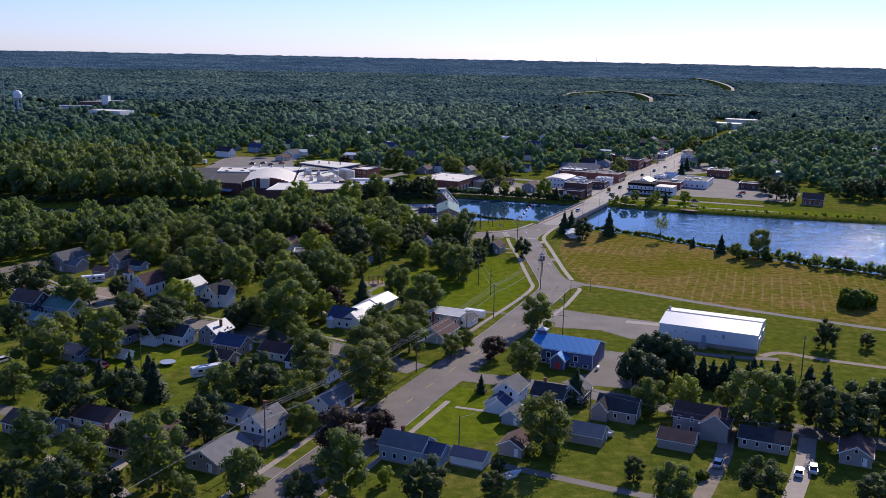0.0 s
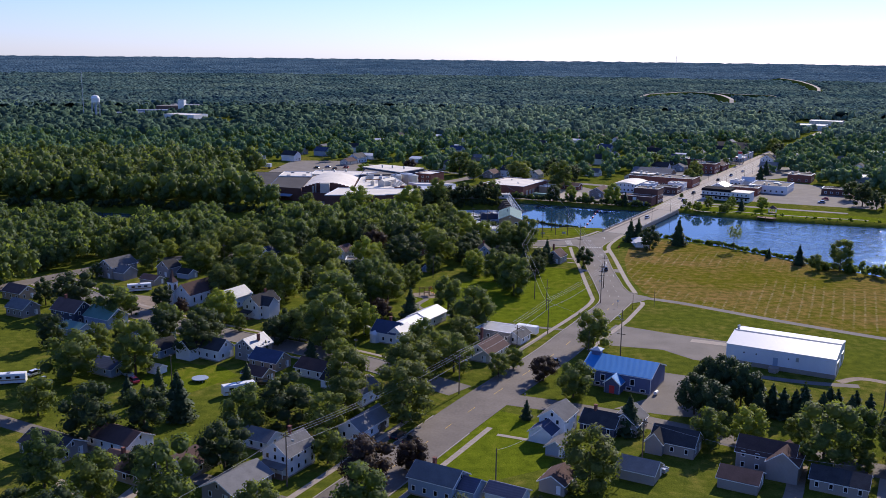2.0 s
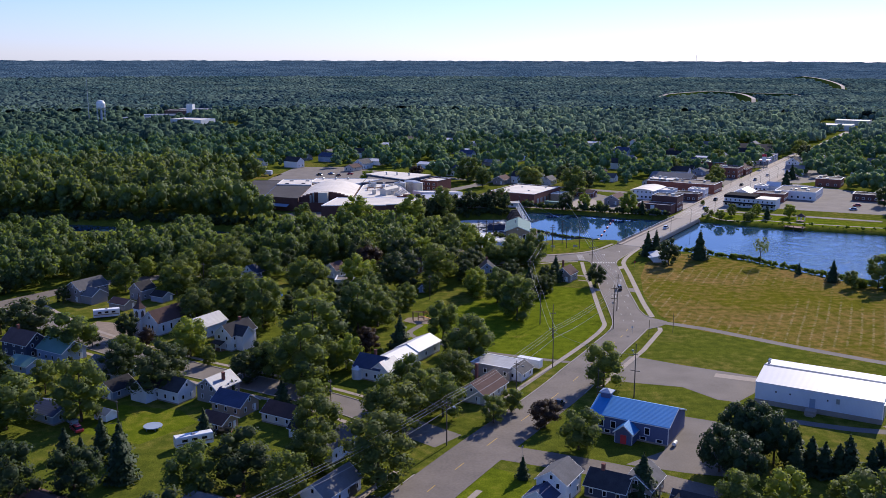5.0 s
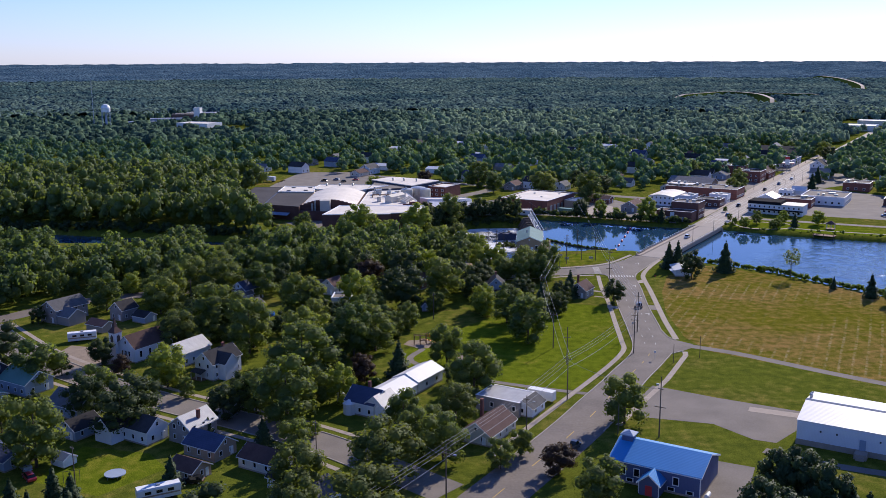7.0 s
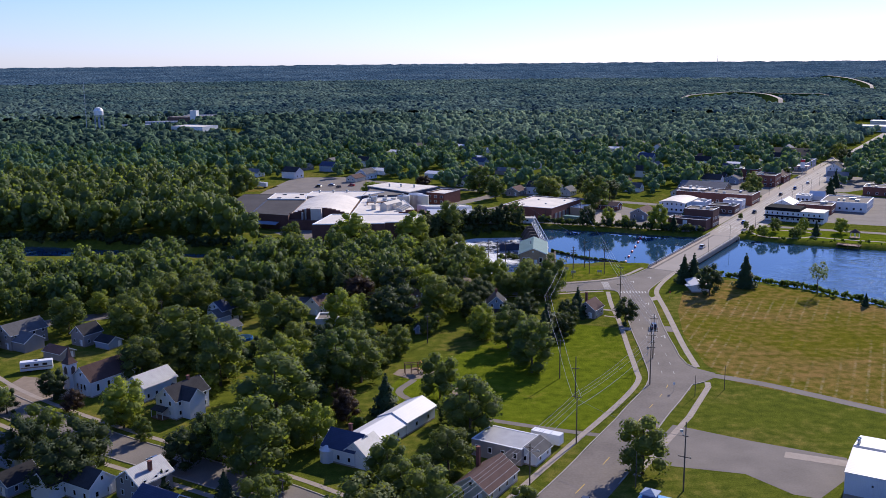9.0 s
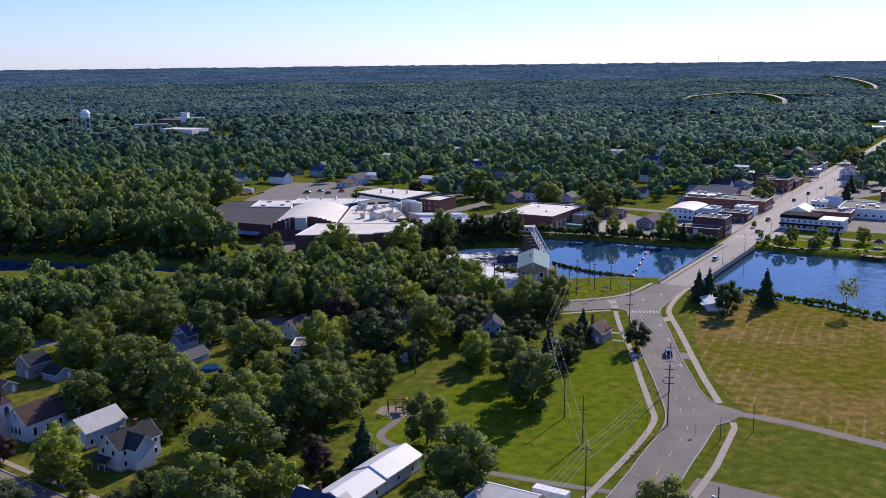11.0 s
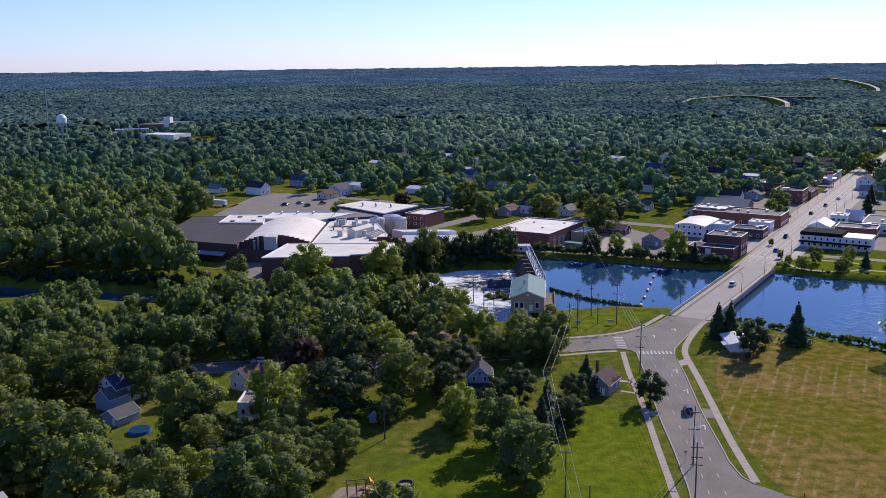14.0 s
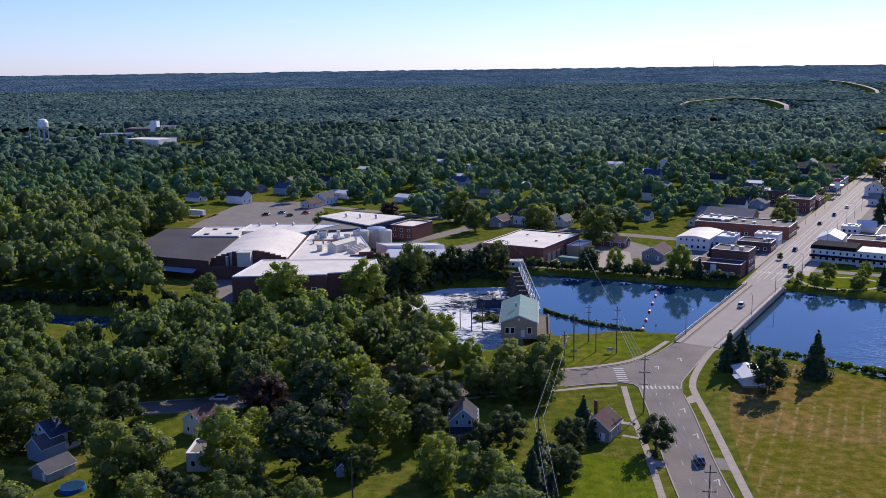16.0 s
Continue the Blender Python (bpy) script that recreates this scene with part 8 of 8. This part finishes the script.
def scatter(rng, poly, gap, keep=1.0, cleared=True):
    """Uneven places in an outline, about gap apart and off roads, water and clearings."""
    xs, ys = [p[0] for p in poly], [p[1] for p in poly]
    X, Y = np.meshgrid(np.arange(min(xs), max(xs), gap), np.arange(min(ys), max(ys), gap))
    X, Y = X.ravel() + rng.uniform(-0.45, 0.45, X.size) * gap, Y.ravel() + rng.uniform(-0.45, 0.45, Y.size) * gap
    ok = inside_depth(X, Y, poly) > 0
    ok &= rng.uniform(0, 1, X.size) < keep
    for pts, w in ROADS:
        ok &= off_line(X, Y, pts) > w
    for p in (UPPER, LOWER):
        ok &= inside_depth(X, Y, p) < -1.5
    for hx, hy in HOUSED:
        ok &= np.hypot(X - hx, Y - hy) > 8.5
        if hy > 690:
            ok &= np.hypot(X - hx * 0.99, Y - hy * 0.985) > 9.0
    for p in CLEAR if cleared else ():
        ok &= inside_depth(X, Y, p) < 0
    return np.stack([X[ok], Y[ok]], 1)


def wood(name, label, material, seed, spots, rad, clumps, size, lobes=7, tall=2.6, level=None, skin=None, inner=0.72):
    """Many trees with leafy lobed crowns in one mesh."""
    rng = np.random.default_rng(seed)
    models = []
    for _ in range(7):
        if skin:
            models.append(dome(rng, tall, *skin))
            continue
        models.append(round_crown(rng, 1.0, tall, clumps, size, lobes, 0.1, 1.0, inner))
    vs, qs, ns, n = [], [], [], 0
    zs = ground_z(spots[:, 0], spots[:, 1]) if level is None else np.full(len(spots), level)
    for (x, y), z in zip(spots, zs):
        v, q, nrm = models[rng.integers(7)]
        a, r = rng.uniform(0, 2 * math.pi), rng.uniform(*rad)
        c, s = math.cos(a) * r, math.sin(a) * r
        w = np.empty_like(v)
        w[:, 0], w[:, 1], w[:, 2] = v[:, 0] * c - v[:, 1] * s + x, v[:, 0] * s + v[:, 1] * c + y, v[:, 2] * r * rng.uniform(0.85, 1.15) + z
        ns.append(np.stack([(nrm[:, 0] * c - nrm[:, 1] * s) / r, (nrm[:, 0] * s + nrm[:, 1] * c) / r, nrm[:, 2]], 1))
        vs.append(w)
        qs.append(q + n)
        n += len(w)
    ob = new(name, cloud(name, np.concatenate(vs), np.concatenate(qs), material, np.concatenate(ns)))
    return tagged(ob, label, "woods", kind="stuff")


rng = np.random.default_rng(5)


def shore(pts, gap, jitter):
    out = []
    for p, q in zip(pts, pts[1:]):
        n = max(1, int(math.dist(p, q) / gap))
        out += [(p[0] + (q[0] - p[0]) * i / n + rng.normal(0, jitter), p[1] + (q[1] - p[1]) * i / n + rng.normal(0, jitter)) for i in range(n)]
    return np.array(out)


banks = np.concatenate([shore([(p[0] - 0.6, p[1] - 0.6) for p in UPPER[1:8]], 0.42, 1.1), shore([(x, y + 2.5) for x, y in UPPER[14:18]], 1.5, 1.0), shore([(x, y + 1.5) for x, y in UPPER[18:24]], 3.0, 0.6), shore(LOWER[1:9], 2.4, 1.6)])
wood("bank_shrubs", "rough shrubs and reeds along the banks", L_SHRUB, 12, banks, (0.35, 1.5), 24, 0.3, 3, tall=1.8)
thicket = shore([(330, 294), (238, 355), (204, 386), (196, 394)], 1.6, 1.7)
wood("bank_thicket", "tall green thicket along the pond", L_WOOD, 16, thicket, (1.3, 3.0), 60, 0.2, 4, tall=2.2)
hedge = np.concatenate([shore([(-270, 562), (-180, 572), (-124, 558), (-60, 542.5), (-38, 538)], 1.0, 1.2), shore([(x + 1, y + 3.2) for x, y in UPPER[13:18]], 1.3, 0.8), shore([(50, 531), (59, 534)], 0.5, 1.2), shore([(16, 547), (29, 573), (40, 583.5), (66, 585)], 0.9, 1.3)])
wood("bank_hedge", "dense dark shrub bank along the pond", L_DARK, 14, hedge, (1.1, 2.6), 34, 0.3, 4, tall=1.7)
wood("boom_weeds", "green weeds growing on the floating boom", L_SHRUB, 13, BOOM[:, :2], (0.35, 0.75), 50, 0.3, 3, tall=1.8, level=-1.7)
CLEAR += [[(-150, 478), (-112, 470), (-100, 516), (-150, 520)], [(-84, 488), (-60, 486), (-52, 512), (-84, 514)]]
riverside = scatter(rng, [(-230, 370), (-132, 395), (-105, 424), (-60, 437), (44, 455), (24, 470), (10, 500), (-62, 507), (-230, 500)], 7.6)
mill_bank = scatter(rng, [(10, 550), (17, 552), (27, 574), (40, 585), (66, 587), (62, 594), (38, 596), (12, 590)], 4.2, 1.0, False)
north_bank = scatter(rng, [(-260, 575), (-180, 574), (-124, 562), (-62, 545), (-76, 592), (-104, 650), (-95, 720), (-160, 735), (-330, 740)], 9.2)
CLEAR.append([(-64, 258), (-46, 252), (-34, 268), (-40, 280), (-60, 284)])
CLEAR.append([(-54, 408), (-38, 413), (-24, 372), (-42, 366)])
CLEAR.append([(-24, 415), (-10, 417), (-4, 390), (-16, 388)])
CLEAR.append([(26, 196), (44, 205), (50, 222), (40, 245), (12, 208)])
for lane in ([(24.6, 198.0), (47.4, 184.7), (78.0, 166.6)], [(95.5, 209.4), (81.5, 184.1), (70.8, 168.0)], [(113.1, 203.6), (102.9, 186.4), (90.9, 168.6)]):
    ROADS.append((lane, 4.0))
CLEAR.append([(66, 238), (90, 232), (102, 260), (92, 284), (60, 262)])
near = scatter(rng, [(-125, 190), (-84, 190), (-84, 240), (-125, 260)], 8.6, 0.7)
gardens = scatter(rng, [(-30, 335), (0, 350), (14, 372), (30, 400), (44, 410), (40, 436), (-60, 424), (-110, 405), (-70, 374)], 7.6, 0.45)
east_yards = scatter(rng, [(128, 205), (165, 190), (150, 165), (118, 172)], 9.0, 0.7)
for x, y in np.concatenate([near, gardens, east_yards]).tolist():
    if min(math.hypot(x - px, y - py) - pr * 0.6 for px, py, pr in PLANTED) > 2.6:
        plant(random.Random(int(x * 31 + y)).choice("MMDDDDLW"), round(x, 1), round(y, 1), random.Random(int(x * 13 + y)).uniform(2.2, 4.6))
yards = scatter(rng, [(-200, 180), (-120, 250), (-118, 330), (-135, 385), (-200, 350)], 10.0, 0.7)
wood("river_woods", "dense riverside woods of leafy green trees", L_WOOD, 7, riverside, (3.2, 6.8), 330, 0.088, 8, tall=2.25)
wood("north_bank_woods", "dense leafy woods across the river", L_WOOD, 17, north_bank, (4.6, 8.6), 190, 0.095, 7, inner=0.88)
wood("mill_bank_trees", "dark bushy trees on the bank below the shed", L_DARK, 15, mill_bank, (2.4, 4.2), 230, 0.12, 10, tall=2.4)
wood("garden_trees", "leafy trees among gardens", L_WOOD, 8, yards, (3.5, 6.0), 300, 0.09, 9)
town = scatter(rng, [(-420, 740), (-60, 800), (40, 700), (150, 690), (240, 740), (306, 660), (325, 580), (430, 525), (640, 470), (700, 700), (640, 1010), (-480, 1010)], 11.0, 0.68)
wood("town_trees", "shade trees between the houses of the town", L_TOWN_HAZE, 9, town, (3.4, 7.4), 60, 0.145, 5, tall=2.1, inner=0.96)
far_town = scatter(rng, [(-640, 1010), (860, 1010), (1150, 1500), (-900, 1500)], 8.8, 0.82)
# East half is coloured paler for the haze towards the sun.
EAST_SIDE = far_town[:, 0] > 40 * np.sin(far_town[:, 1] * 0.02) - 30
wood("far_town_trees", "far shade trees and woods", L_MID_HAZE, 10, far_town[~EAST_SIDE], (2.6, 6.6), 0, 0, tall=2.1, skin=(8, 4))
wood("far_town_trees", "far shade trees and woods coloured pale for haze", L_MID_PALE_HAZE, 19, far_town[EAST_SIDE], (2.6, 6.6), 0, 0, tall=2.1, skin=(8, 4))


def canopy_mat(name, dark, leafy):
    """Far treetops, haze mixed into both colours: a tint and a rounded top for each crown, dark pines and paler leafy
    stands.
    """
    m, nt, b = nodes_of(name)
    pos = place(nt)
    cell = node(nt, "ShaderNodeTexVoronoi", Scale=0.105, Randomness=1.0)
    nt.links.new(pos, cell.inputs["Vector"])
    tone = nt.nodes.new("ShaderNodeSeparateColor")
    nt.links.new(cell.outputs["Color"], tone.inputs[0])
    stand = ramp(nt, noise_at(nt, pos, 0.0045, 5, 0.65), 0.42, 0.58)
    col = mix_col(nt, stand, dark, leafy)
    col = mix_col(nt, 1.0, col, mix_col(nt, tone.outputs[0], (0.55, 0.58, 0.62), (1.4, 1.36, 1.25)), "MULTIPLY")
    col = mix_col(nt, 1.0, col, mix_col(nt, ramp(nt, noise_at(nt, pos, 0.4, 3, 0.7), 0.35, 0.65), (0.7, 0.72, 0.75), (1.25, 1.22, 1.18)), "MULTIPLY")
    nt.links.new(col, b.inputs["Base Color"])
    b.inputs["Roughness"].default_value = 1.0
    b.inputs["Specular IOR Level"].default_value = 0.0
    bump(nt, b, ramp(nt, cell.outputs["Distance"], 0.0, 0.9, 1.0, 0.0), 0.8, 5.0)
    return m


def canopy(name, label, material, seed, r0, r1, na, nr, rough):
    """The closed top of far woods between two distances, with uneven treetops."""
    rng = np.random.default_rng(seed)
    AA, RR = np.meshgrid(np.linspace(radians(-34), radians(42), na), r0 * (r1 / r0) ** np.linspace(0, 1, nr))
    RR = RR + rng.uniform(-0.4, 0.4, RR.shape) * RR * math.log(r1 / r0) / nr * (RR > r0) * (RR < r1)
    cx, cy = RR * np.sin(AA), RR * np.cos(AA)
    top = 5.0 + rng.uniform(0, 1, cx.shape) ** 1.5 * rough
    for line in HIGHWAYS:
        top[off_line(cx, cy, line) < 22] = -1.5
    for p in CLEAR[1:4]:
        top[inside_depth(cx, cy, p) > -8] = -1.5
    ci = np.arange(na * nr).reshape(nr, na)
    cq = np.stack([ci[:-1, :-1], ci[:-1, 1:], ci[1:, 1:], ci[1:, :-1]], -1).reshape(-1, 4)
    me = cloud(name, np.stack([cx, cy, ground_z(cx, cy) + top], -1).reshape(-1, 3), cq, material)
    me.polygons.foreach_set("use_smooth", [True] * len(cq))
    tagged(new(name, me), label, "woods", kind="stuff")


# Blue in both tints is the haze over far woods, put into the colour.
canopy("far_woods", "unbroken far woods of pines and leafy trees", canopy_mat("far_haze_treetops", (0.042, 0.078, 0.086), (0.086, 0.130, 0.118)), 11, 1470, 3000, 420, 170, 8.0)
# Treetops here are coloured bluer still, as haze thickens to the skyline.
canopy("skyline_woods", "wooded plain reaching the skyline", canopy_mat("skyline_haze_treetops", (0.046, 0.086, 0.130), (0.080, 0.128, 0.172)), 12, 2990, 4890, 260, 70, 5.0)
